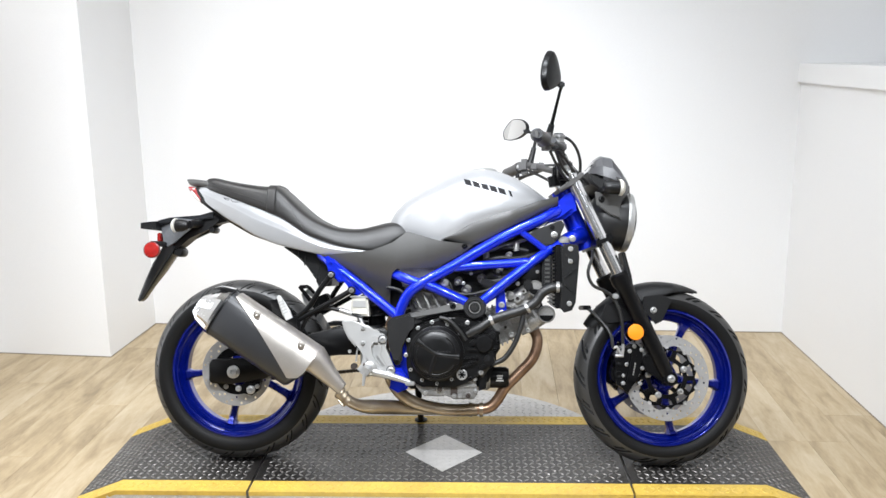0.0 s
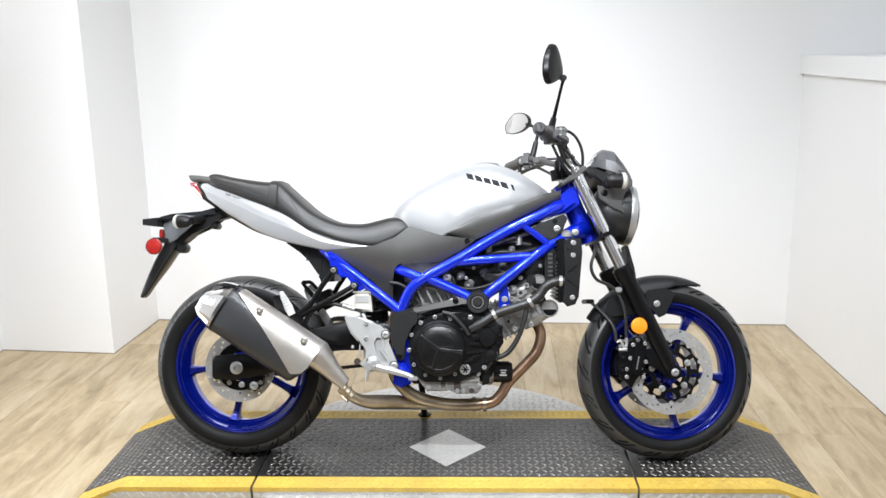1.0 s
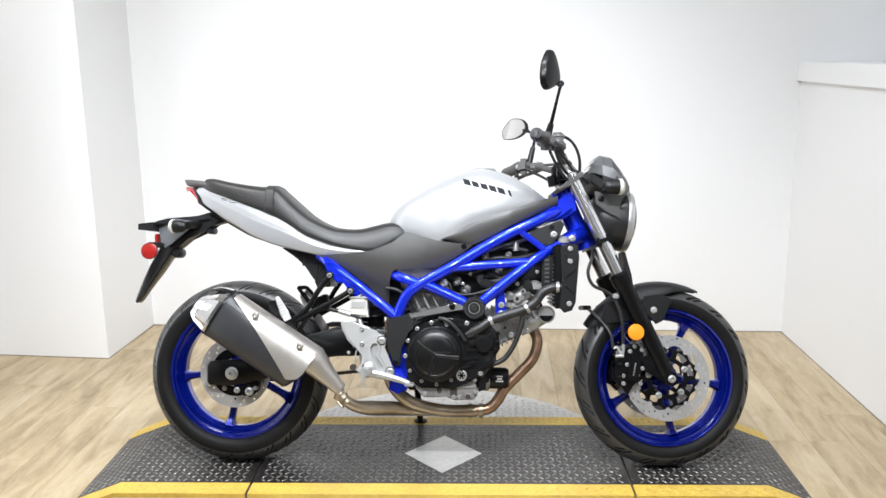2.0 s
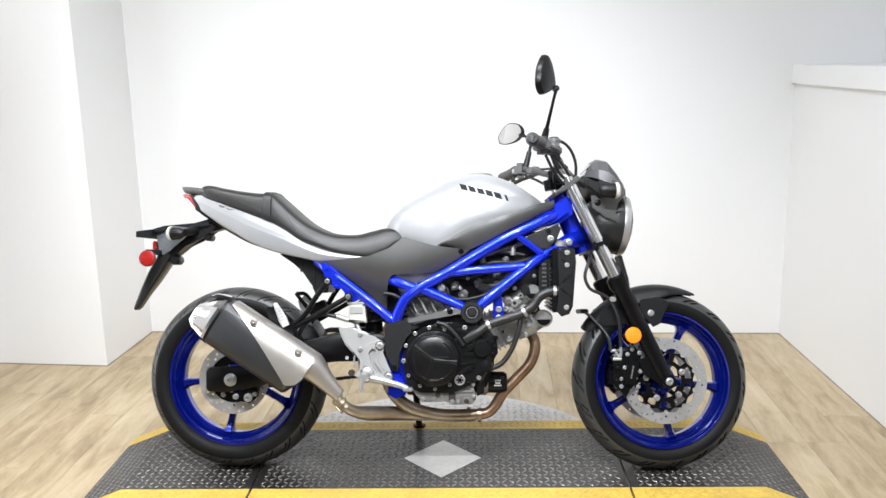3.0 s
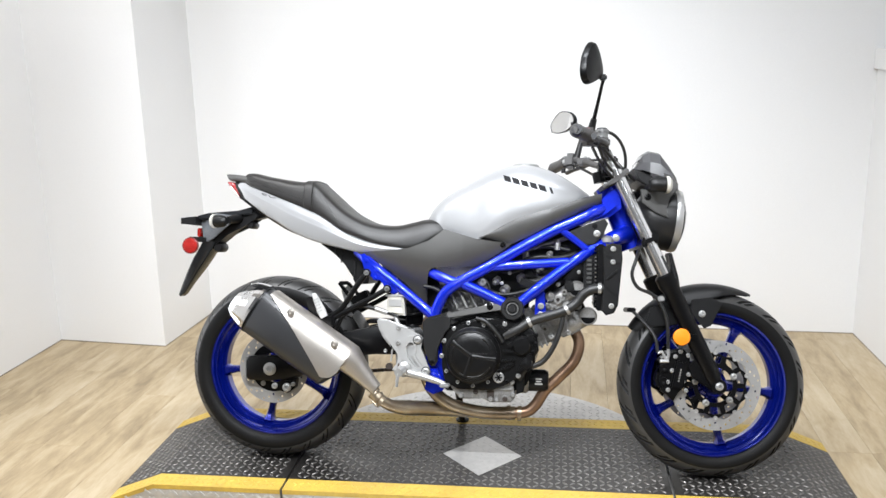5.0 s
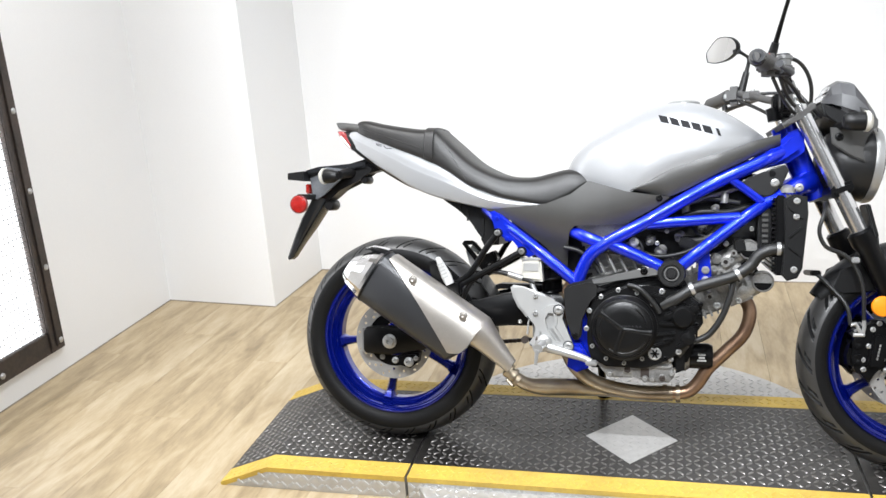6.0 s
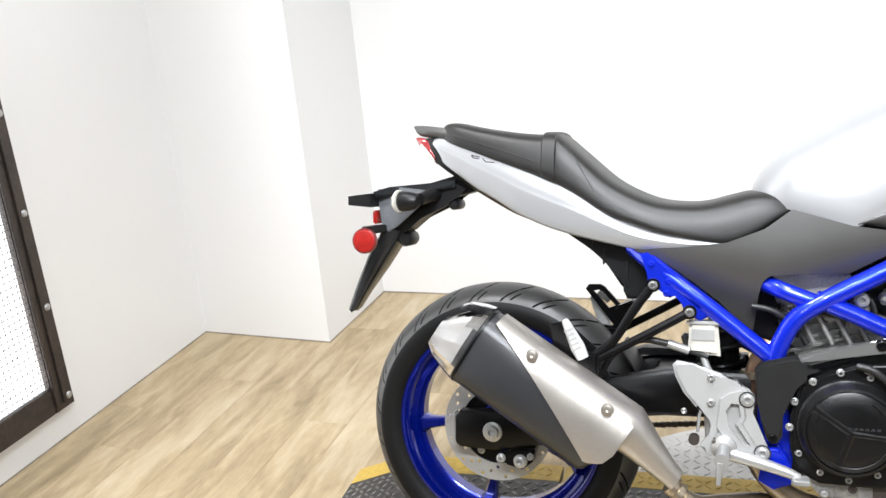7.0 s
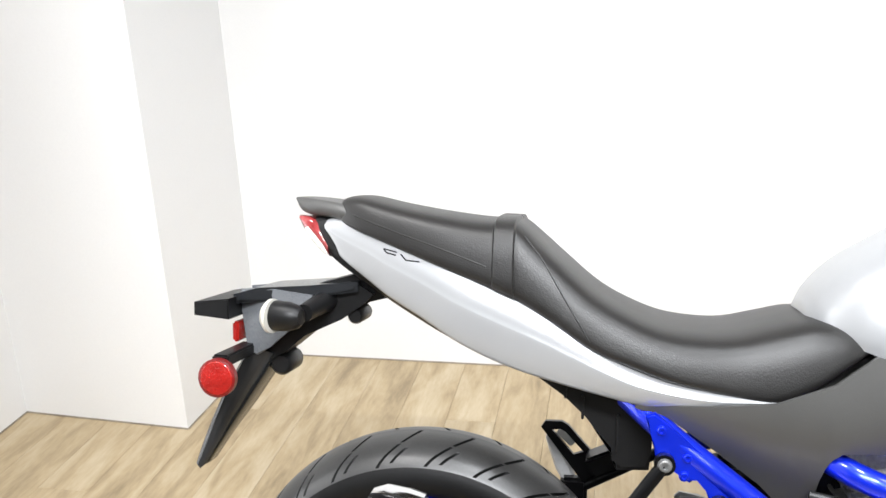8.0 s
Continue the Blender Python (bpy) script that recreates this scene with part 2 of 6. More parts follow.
def tube(bm, pts, r, seg=12, n=5, smooth=True, caps=True):
    """A pipe along a line; r is one radius or one for each point."""
    line = spline(pts, n) if smooth and len(pts) > 2 else [Vector(q) for q in pts]
    rs = [r] * len(line) if not isinstance(r, (list, tuple)) else [float(v) for v in np.interp(np.linspace(0, len(r) - 1, len(line)), range(len(r)), r)]
    d0 = (line[1] - line[0]).normalized()
    side = d0.orthogonal().normalized()
    rings = []
    for i, q in enumerate(line):
        d = (line[min(i + 1, len(line) - 1)] - line[max(i - 1, 0)]).normalized()
        side = (side - d * side.dot(d)).normalized()
        up = d.cross(side)
        rings.append([q + (side * math.cos(a) + up * math.sin(a)) * rs[i] for a in (2 * math.pi * k / seg for k in range(seg))])
    return loft(bm, rings, caps)


def lathe(bm, profile, seg=48, centre=(0, 0, 0), axis="y", close=True, m=None):
    """Turns (radius, along) pairs round an axis through the centre."""
    c = Vector(centre)
    rows = []
    for k in range(seg):
        a = 2 * math.pi * k / seg
        row = []
        for r, h in profile:
            u, v = r * math.cos(a), r * math.sin(a)
            q = Vector((u, h, v)) if axis == "y" else Vector((u, v, h)) if axis == "z" else Vector((h, u, v))
            q = m @ q if m is not None else q
            row.append(bm.verts.new(q + c))
        rows.append(row)
    n = len(profile)
    for k in range(seg):
        a, b = rows[k], rows[(k + 1) % seg]
        for i in range(n if close else n - 1):
            j = (i + 1) % n
            bm.faces.new((a[i], b[i], b[j], a[j]))
    if not close:
        for i in (0, n - 1):
            if profile[i][0] > 1e-5:
                bm.faces.new([row[i] for row in rows])
    return bm


def plate(bm, outline, y0, y1, bevel=0.003, m=None, smooth=0):
    """A flat piece cut to an outline of (x, z) points, from y0 to y1."""
    if smooth:
        ring = spline([(x, 0, z) for x, z in (*outline, outline[0])], smooth)[:-1]
        outline = [(q.x, q.z) for q in ring]
    lo, hi = ([bm.verts.new((x, y, z)) for x, z in outline] for y in (y0, y1))
    fs = [bm.faces.new(lo), bm.faces.new(hi[::-1])]
    n = len(lo)
    for i in range(n):
        fs.append(bm.faces.new((lo[i], hi[i], hi[(i + 1) % n], lo[(i + 1) % n])))
    if m is not None:
        for v in (*lo, *hi):
            v.co = m @ v.co
    if bevel:
        edges = list({e for f in fs[:2] for e in f.edges})
        bmesh.ops.bevel(bm, geom=edges, offset=bevel, segments=2, affect="EDGES", clamp_overlap=True)
    return bm


def bolt(bm, x, y, z, r=0.008, h=0.008, side=-1, hexed=True):
    """A bolt head on a face towards side in y, with a socket sunk in it."""
    y1 = y + side * h
    lathe(bm, [(r * 1.25, y), (r * 1.25, y + side * h * 0.25), (r, y + side * h * 0.3), (r, y1 - side * 0.001), (r * 0.85, y1), (r * 0.5, y1), (r * 0.45, y1 - side * h * 0.5), (0.0, y1 - side * h * 0.5)], 12, (x, 0, z), close=False)
    return bm


def interp(x, table):
    xs, ys = zip(*table)
    return float(np.interp(x, xs, ys))


def thing(name, label, category, m=None, group="", kind=""):
    ob = new(name)
    ob.empty_display_size = 0.1
    if m is not None:
        ob.matrix_world = m
    return tagged(ob, label, category, group, kind)


# ---- the room ----
X0, X1, YB, YF, REC, YM = -1.583, 2.39, 1.79, -5.2, 0.4, -1.6
COLUMN = ((X0, 1.289), (-0.998, 1.246), (-0.981, YB), (X0, YB + 0.01))


def north(x):
    """The back wall runs a little askew to the side walls."""
    return YB - 0.0167 * (x + 0.981)


def east(y):
    return X1 - 0.008 - 0.022 * (y - 1.735)


def slab(name, material, label, *boxes, bevel=0.0):
    bm = bm_new()
    for b in boxes:
        box(bm, *b, bevel=bevel)
    return tagged(obj(name, bm, material, smooth=False), label, "wall" if "wall" in name else name.split("_")[0], kind="structure")


def prism(name, material, label, corners, z0, z1):
    """An upright block on a four-cornered plan."""
    bm = loft(bm_new(), [[(x, y, z) for x, y in corners] for z in (z0, z1)])
    return tagged(obj(name, bm, material, smooth=False), label, "ledge" if name == "trim" else "wall", kind="structure")


XE = X1 + REC + 0.12
prism("wall_north", WALL, "plain white painted back wall", ((X0 - 0.12, north(X0 - 0.12)), (XE, north(XE)), (XE, YB + 0.12), (X0 - 0.12, YB + 0.12)), -0.1, CEIL)
slab("wall_west", WALL, "white painted side wall beside the mesh screen", (X0 - 0.12, X0, YM, YB + 0.005, -0.1, CEIL))
# added out of view: dark side walls and ceiling that limit bounce light
slab("wall_west_far", DIMWALL, "unseen grey side wall added to hold down fill and reflections", (X0 - 0.12, X0, YF, YM, -0.1, CEIL))
slab("wall_east_far", DIMWALL, "unseen grey side wall added to hold down fill and reflections", (X1 + 0.07, X1 + 0.19, YF, YM, -0.1, CEIL))
slab("ceiling_far", DIMWALL, "unseen grey ceiling added to hold down fill and reflections", (X0 - 0.12, XE, YF - 0.12, YM, CEIL, CEIL + 0.1))
prism("wall_column", WALL, "white boxed-in column in the room's corner", COLUMN, -0.1, CEIL)
prism("wall_east", WALL, "white half-height side wall under a ledge", ((east(YM), YM), (X1 + 0.19, YM), (X1 + 0.19, YB), (east(YB), YB)), -0.1, 1.289)
slab("wall_east_upper", WALL, "white wall set back above the ledge", (X1 + REC, X1 + REC + 0.12, YM, YB, 1.27, CEIL))
# added out of view: gives glossy parts something dark to reflect
slab("wall_south", DIMWALL, "unseen grey wall added behind the camera to limit fill", (X0 - 0.12, XE, YF - 0.12, YF, -0.1, CEIL))
prism("trim", WALL, "white painted ledge capping the half-height wall", ((east(YM) - 0.018, YM), (X1 + REC, YM), (X1 + REC, north(XE)), (east(1.73) - 0.018, north(X1) - 0.001)), 1.289, 1.38)
slab("ceiling", CEILING, "unseen grey ceiling, darkened to dim the upper walls", (X0 - 0.12, XE, YM, YB + 0.12, CEIL, CEIL + 0.1))
floor = slab("floor", JOINT, "light washed-oak plank floor", (X0 - 0.1, X1 + 0.2, YF - 0.1, YB + 0.1, -0.08, -0.003))


def sealant(a, b):
    """A thin line along the foot of a wall, from a to b with the wall on its left."""
    d = (Vector(b) - Vector(a)).normalized()
    n = Vector((d.y, -d.x)) * 0.003
    ring = [(*(Vector(p) + k), 0) for p, k in ((a, n * 0), (b, n * 0), (b, n), (a, n))]
    bm = loft(bm_new(), [[(x, y, z) for x, y, _ in ring] for z in (-0.002, 0.0045)])
    tagged(obj("baseboard", bm, GRIME, smooth=False), "thin dirty sealant line where floor meets wall", "sealant", kind="structure")


for a, b in (((X0, YM), COLUMN[0]), COLUMN[:2], COLUMN[1:3], (COLUMN[2], (east(1.735), north(X1))), ((east(1.735), north(X1)), (east(YM), YM))):
    sealant(a, b)


# ---- bar of small bright diodes under the ceiling, in front of the platform ----
def diode_bar():
    bar = thing("ceiling_light", "long white ceiling bar of small bright diodes", "lamp", pose(0.95, -1.35, CEIL))
    obj("housing", box(bm_new(), -0.85, 0.85, -0.02, 0.02, -0.04, 0.0, 0.003), WALL, bar)
    first = obj("diode", box(bm_new(), -0.008, 0.008, -0.008, 0.008, -0.046, -0.04), DIODE, bar, "small glowing diode", smooth=False)
    first.location.x = -0.8
    for k in range(1, 26):
        more = new("diode", first.data)
        more.parent = bar
        more.location.x = -0.8 + 0.064 * k


diode_bar()


# ---- steel-framed mesh screen on the west wall ----
def mesh_screen():
    s = thing("mesh_screen", "weathered dark steel frame with wire mesh on the white wall", "screen", pose(X0, 0, 0))
    y0, y1, z0, z1, w = -0.57, 0.478, 0.114, 2.05, 0.085
    for nm, b in (("stile", (0.006, 0.034, y1 - w, y1, z0, z1)), ("stile", (0.006, 0.034, y0, y0 + w, z0, z1)), ("rail", (0.006, 0.033, y0 + w, y1 - w, z0, z0 + w)), ("rail", (0.006, 0.033, y0 + w, y1 - w, z1 - w, z1))):
        part(nm, box(bm_new(), *b, bevel=0.003), DARKSTEEL, s)
    for yy, wd in ((y1 - 0.03, 0.02), (y1 - w + 0.012, 0.012)):
        part("angle_strip", box(bm_new(), 0.034, 0.042, yy - wd, yy - wd + 0.014, z0 + 0.02, z1 - 0.02, bevel=0.002), DARKSTEEL, s)
    # added glowing sheet in place of the bright opening
    part("backing", box(bm_new(), 0.0, 0.006, y0 + 0.01, y1 - 0.01, z0 + 0.01, z1 - 0.01), BACKING, s, "glowing white sheet standing in for daylight behind the mesh")
    bm = bm_new()
    step = 0.021
    ys = np.arange(y0 + w, y1 - w, step)
    zs = np.arange(z0 + w, z1 - w, step)
    for a in ys:
        box(bm, 0.016, 0.0185, a, a + 0.0035, z0 + w - 0.01, z1 - w + 0.01)
    for c in zs:
        box(bm, 0.0187, 0.0212, y0 + w - 0.01, y1 - w + 0.01, c, c + 0.0037)
    part("wire_mesh", bm, MESHW, s, "square woven wire mesh")
    for zz in np.arange(z0 + 0.035, z1, 0.305):
        bm = lathe(bm_new(), [(0.012, 0.033), (0.012, 0.036), (0.008, 0.04), (0.0, 0.041)], 12, (0, y1 - 0.02, zz), axis="x", close=False)
        part("screw", bm, ALU, s)
    for yy in np.arange(y0 + 0.1, y1 - 0.2, 0.3):
        bm = lathe(bm_new(), [(0.012, 0.033), (0.012, 0.036), (0.008, 0.04), (0.0, 0.041)], 12, (0, yy, z0 + 0.03), axis="x", close=False)
        part("screw", bm, ALU, s)
    return s


mesh_screen()

# ---- turntable and display platform ----
PC = Vector((0.70, 0.127, 0))
PROT = pose(PC.x, PC.y, 0, 0, 0, 1.3)
TOP = 0.068


def lug_mesh(bm, spots, z_of, length=0.017, width=0.006, height=0.0016, slope=None):
    """Raised oval lugs, laid crosswise in turn."""
    for k, (x, y, a) in enumerate(spots):
        c, s = math.cos(a), math.sin(a)
        base = [(-length / 2, 0), (-length * 0.25, -width / 2), (length * 0.25, -width / 2), (length / 2, 0), (length * 0.25, width / 2), (-length * 0.25, width / 2)]
        lo = [bm.verts.new((x + u * c - v * s, y + u * s + v * c, z_of(x + u * c - v * s, y))) for u, v in base]
        hi = [bm.verts.new((x + (u * c - v * s) * 0.6, y + (u * s + v * c) * 0.6, z_of(x + (u * c - v * s) * 0.6, y) + height)) for u, v in base]
        bm.faces.new(hi)
        for i in range(6):
            j = (i + 1) % 6
            bm.faces.new((lo[i], lo[j], hi[j], hi[i]))


def turntable():
    t = thing("turntable", "round bare tread-plate turntable under the platform", "turntable", pose(PC.x, PC.y, 0))
    part("disc", lathe(bm_new(), [(0.0, 0.0), (0.653, 0.0), (0.658, 0.004), (0.658, 0.041), (0.653, 0.045), (0.0, 0.045)], 96, axis="z", close=False), STEEL_PLATE, t)
    bm = bm_new()
    spots = []
    p = 0.027
    for i in range(-26, 27):
        for j in range(-26, 27):
            x, y = i * p, j * p
            if math.hypot(x, y) < 0.635 and (abs(y) > 0.31):
                spots.append((x, y, math.pi / 4 if (i + j) % 2 else -math.pi / 4))
    lug_mesh(bm, spots, lambda x, y: 0.0448, 0.026, 0.008, 0.0022)
    lugs = part("tread_relief", bm, STEEL_PLATE, t)
    lugs["kind"] = "stuff"


turntable()


def platform():
    f = thing("display_platform", "black tread-plate ramp platform with yellow painted edges", "platform", PROT)
    hw, fold, end = 0.303, 1.055, 1.213
    strip = 0.072
    segs = ((-end, -0.6265, "ramp_section"), (-0.6185, 0.6145, "deck_section"), (0.6225, end, "ramp_section"))

    def top(x):
        a = abs(x)
        return TOP if a <= fold else TOP - (TOP - 0.006) * (a - fold) / (end - fold)

    for x0, x1, nm in segs:
        bm = bm_new()
        xs = sorted({x0, x1, *[q for q in (-fold, fold) if x0 < q < x1]})
        rings = [[(x, -hw, 0), (x, hw, 0), (x, hw, top(x)), (x, -hw, top(x))] for x in xs]
        loft(bm, rings)
        sec = part(nm, bm, STEEL_PLATE, f, "bare tread-plate skirt")
        lay = bm_new()
        inner = hw - strip
        loft(lay, [[(x, -inner, top(x) - 0.01), (x, inner, top(x) - 0.01), (x, inner, top(x) + 0.003), (x, -inner, top(x) + 0.003)] for x in xs])
        part("tread_plate", lay, PLATE, sec, "black tread plate, scuffed")
        for sgn in (-1, 1):
            bm = bm_new()
            a, b = sorted((sgn * (inner + 0.001), sgn * (hw + 0.002)))
            loft(bm, [[(x, a, top(x) - 0.012), (x, b, top(x) - 0.012), (x, b, top(x) + 0.0035), (x, a, top(x) + 0.0035)] for x in xs])
            part("edge_strip", bm, YELLOW, sec, "yellow painted edge strip")
        # lugs
        black, yel, skirt = [], [], []
        p = 0.0235
        i0, i1 = int(x0 / p) - 1, int(x1 / p) + 1
        for i in range(i0, i1 + 1):
            for j in range(-14, 15):
                x, y = i * p, j * p
                if not (x0 + 0.012 < x < x1 - 0.012):
                    continue
                ang = math.pi / 4 if (i + j) % 2 else -math.pi / 4
                if abs(y) < inner - 0.012:
                    u, v = abs(x - 0.002) / 0.135, abs(y + 0.012) / 0.146
                    if u + v > 1.06:
                        black.append((x, y, ang))
                elif inner + 0.012 < abs(y) < hw - 0.01:
                    yel.append((x, y, ang))
        for spots, m, nm2 in ((black, LUG, "tread_relief"), (yel, YELLOW, "edge_relief")):
            bm = bm_new()
            lug_mesh(bm, spots, lambda x, y: top(x) + 0.0028, 0.025, 0.008, 0.0024)
            o = part(nm2, bm, m, sec)
            o["kind"] = "stuff"
        bm = bm_new()
        for i in range(i0, i1 + 1):
            for j in range(0, 3):
                x, z = i * p + 0.005, 0.016 + j * 0.027
                if x0 + 0.012 < x < x1 - 0.012 and z < top(x) - 0.012:
                    a = math.pi / 4 if (i + j) % 2 else -math.pi / 4
                    for sgn in (-1,):
                        m = pose(x, sgn * hw, z) @ Matrix.Rotation(a, 4, "Y")
                        box(bm, -0.011, 0.011, sgn * 0.0028, 0, -0.004, 0.004, m=m)
        o = part("skirt_relief", bm, PEGR, sec)
        o["kind"] = "stuff"
    # bare diamond let into the deck
    bm = bm_new()
    cx, cy = 0.002, -0.012
    ring = [(cx - 0.135, cy), (cx, cy - 0.146), (cx + 0.135, cy), (cx, cy + 0.146)]
    loft(bm, [[(x, y, TOP - 0.004) for x, y in ring], [(x, y, TOP + 0.0042) for x, y in ring]])
    d = part("diamond_inlay", bm, STEEL_PLATE, f, "bare tread-plate diamond inlay")
    bm = bm_new()
    spots = []
    for i in range(-9, 10):
        for j in range(-9, 10):
            x, y = i * 0.0235, j * 0.0235
            if abs(x) / 0.135 + abs(y) / 0.146 < 0.86:
                spots.append((cx + x, cy + y, math.pi / 4 if (i + j) % 2 else -math.pi / 4))
    lug_mesh(bm, spots, lambda x, y: TOP + 0.004, 0.022, 0.006, 0.0009)
    o = part("tread_relief", bm, STEEL_PLATE, d)
    o["kind"] = "stuff"
    return f


platform()

# ---- the motorcycle: x forward from the rear axle, y to its left, z up, leaning on its side stand ----
BIKE = thing("motorcycle", "silver and blue naked motorcycle leaning on its side stand", "motorcycle", pose(0, 0.05, TOP + 0.002, -14.2, 0, 0))
RA, FA = (0.0, 0.0, 0.312), (1.445, 0.0, 0.300)


def tyre_mesh(profile, count, lean, width, centre, broken, cut_half=0.038):
    """A tyre turned from a half profile of (radius, offset); its mesh lines follow the slanted grooves cut into the tread."""
    half = spline([(r, h, 0) for r, h in profile], 8)
    full = [(q.x, -q.y) for q in half[::-1]] + [(q.x, q.y) for q in half[1:]]
    r_max = max(r for r, _ in full)
    bm = bm_new()
    # one pitch of columns: a groove for the right side, one for the left, a short one for each shoulder
    cols = []
    for mid, kind in ((0.12, "right"), (0.37, "left_short"), (0.62, "left"), (0.87, "right_short")):
        for d, cut in ((-cut_half - 0.01, 0), (-cut_half, 1), (cut_half, 1), (cut_half + 0.01, 0), (0.11, 0), (0.155, 0)):
            cols.append((mid + d, kind if cut else ""))
    pitch = 2 * math.pi / count
    rows = []
    for k in range(count):
        for u, kind in cols:
            row = []
            for r, h in full:
                v = abs(h) / width
                a = (k + u) * pitch + lean * v ** 1.5
                depth = 0.0
                if kind and r > r_max - 0.052 and (h < 0) == kind.startswith("right"):
                    if kind.endswith("short"):
                        depth = 0.005 if 0.66 < v < 0.9 else 0.0
                    else:
                        depth = 0.008 if 0.1 < v < 0.93 and not (broken and 0.5 < v < 0.56) else 0.0
                rr = r - depth
                row.append(bm.verts.new((rr * math.cos(a), h, rr * math.sin(a))))
            rows.append(row)
    n = len(full)
    for k in range(len(rows)):
        p, q = rows[k], rows[(k + 1) % len(rows)]
        for i in range(n - 1):
            f = bm.faces.new((p[i], q[i], q[i + 1], p[i + 1]))
            # only uncut tread faces take the paler rubber; grooves stay dark
            if min(math.hypot(v.co.x, v.co.z) - r for v, r in zip(f.verts, (full[i][0], full[i][0], full[i + 1][0], full[i + 1][0]))) > -0.001 and full[i][0] > r_max - 0.036:
                f.material_index = 1
    bm.transform(Matrix.Translation(centre))
    return bm


def ring_plate(outer, holes, y0, y1, centre):
    """A flat ring with round or shaped holes, cut through."""
    bm = bm_new()
    edges = []
    for loop in (outer, *holes):
        vs = [bm.verts.new((x, y0, z)) for x, z in loop]
        edges += [bm.edges.new((vs[i], vs[(i + 1) % len(vs)])) for i in range(len(vs))]
    bmesh.ops.triangle_fill(bm, use_beauty=True, use_dissolve=False, edges=edges)
    got = bmesh.ops.extrude_face_region(bm, geom=list(bm.faces))
    for v in got["geom"]:
        if isinstance(v, bmesh.types.BMVert):
            v.co.y = y1
    bm.transform(Matrix.Translation(centre))
    return bm


def circle(r, n=64, cx=0.0, cz=0.0, wave=0.0, waves=0, ph=0.0):
    return [(cx + (r + wave * math.cos(waves * a + ph)) * math.cos(a), cz + (r + wave * math.cos(waves * a + ph)) * math.sin(a)) for a in (2 * math.pi * k / n for k in range(n))]


def disc_holes(r0, r1, count, r=0.0033, rows=3):
    out = []
    for k in range(count):
        rr = r0 + (r1 - r0) * ((k * 2) % rows) / (rows - 1)
        a = 2 * math.pi * k / count
        out.append(circle(r, 8, rr * math.cos(a), rr * math.sin(a)))
    return out


def wheel(name, centre, tyre_profile, width, rim_half, spoke_angles, steer, lean, count):
    c = Vector(centre)
    w = new(name)
    w.parent = BIKE
    w["label"] = "blue five-spoke wheel"
    tyre = part("tyre", tyre_mesh(tyre_profile, count, lean, width, centre, not steer, 0.072 if steer else 0.027), RUBBER, w, "black grooved road tyre", steer, 45)
    tyre.data.materials.append(TREAD)
    h = rim_half
    lip = [(0.229, h - 0.006), (0.2295, h + 0.002), (0.2275, h + 0.0055), (0.2225, h + 0.006), (0.2195, h + 0.003), (0.2175, h - 0.008), (0.2105, h * 0.62), (0.199, h * 0.36), (0.191, h * 0.27)]
    prof = [(0.214, -h + 0.01), (0.21, -h * 0.5), (0.201, -h * 0.2), (0.201, h * 0.2), (0.21, h * 0.5), (0.214, h - 0.01)] + lip + [(r, -q) for r, q in lip[::-1]]
    rim = part("rim", lathe(bm_new(), prof, 120, c), RIMBLUE, w, "blue painted alloy rim", steer)
    for a in spoke_angles:
        a = radians(a)
        d, s = Vector((math.cos(a), 0, math.sin(a))), Vector((-math.sin(a), 0, math.cos(a)))
        rings = []
        for r, hw, hy in ((0.035, 0.022, 0.03), (0.07, 0.0145, 0.022), (0.11, 0.0115, 0.019), (0.155, 0.0115, 0.018), (0.18, 0.014, 0.022), (0.193, 0.022, 0.03)):
            rings.append([c + d * r + s * (hw * u) + Vector((0, hy * v, 0)) for u, v in ((-1, -0.5), (-0.55, -1), (0.55, -1), (1, -0.5), (1, 0.5), (0.55, 1), (-0.55, 1), (-1, 0.5))])
        part("spoke", loft(bm_new(), rings), RIMBLUE, w, "", steer, 30)
    part("hub", lathe(bm_new(), [(0.0, -0.062), (0.032, -0.062), (0.036, -0.058), (0.036, -0.04), (0.047, -0.034), (0.047, 0.034), (0.036, 0.04), (0.036, 0.058), (0.032, 0.062), (0.0, 0.062)], 40, c, close=False), RIMBLUE, w, "", steer)
    return w


rear = wheel("rear_wheel", RA, [(0.3095, 0), (0.307, 0.022), (0.300, 0.043), (0.288, 0.063), (0.272, 0.076), (0.256, 0.0795), (0.24, 0.075), (0.228, 0.064), (0.22, 0.056)], 0.078, 0.062, (187, 259, 331, 43, 115), False, 0.22, 24)
front = wheel("front_wheel", FA, [(0.299, 0), (0.2965, 0.017), (0.291, 0.033), (0.28, 0.048), (0.266, 0.058), (0.252, 0.0605), (0.239, 0.057), (0.228, 0.05), (0.22, 0.044)], 0.059, 0.05, (64, -8, -80, -152, 136), True, 0.28, 19)


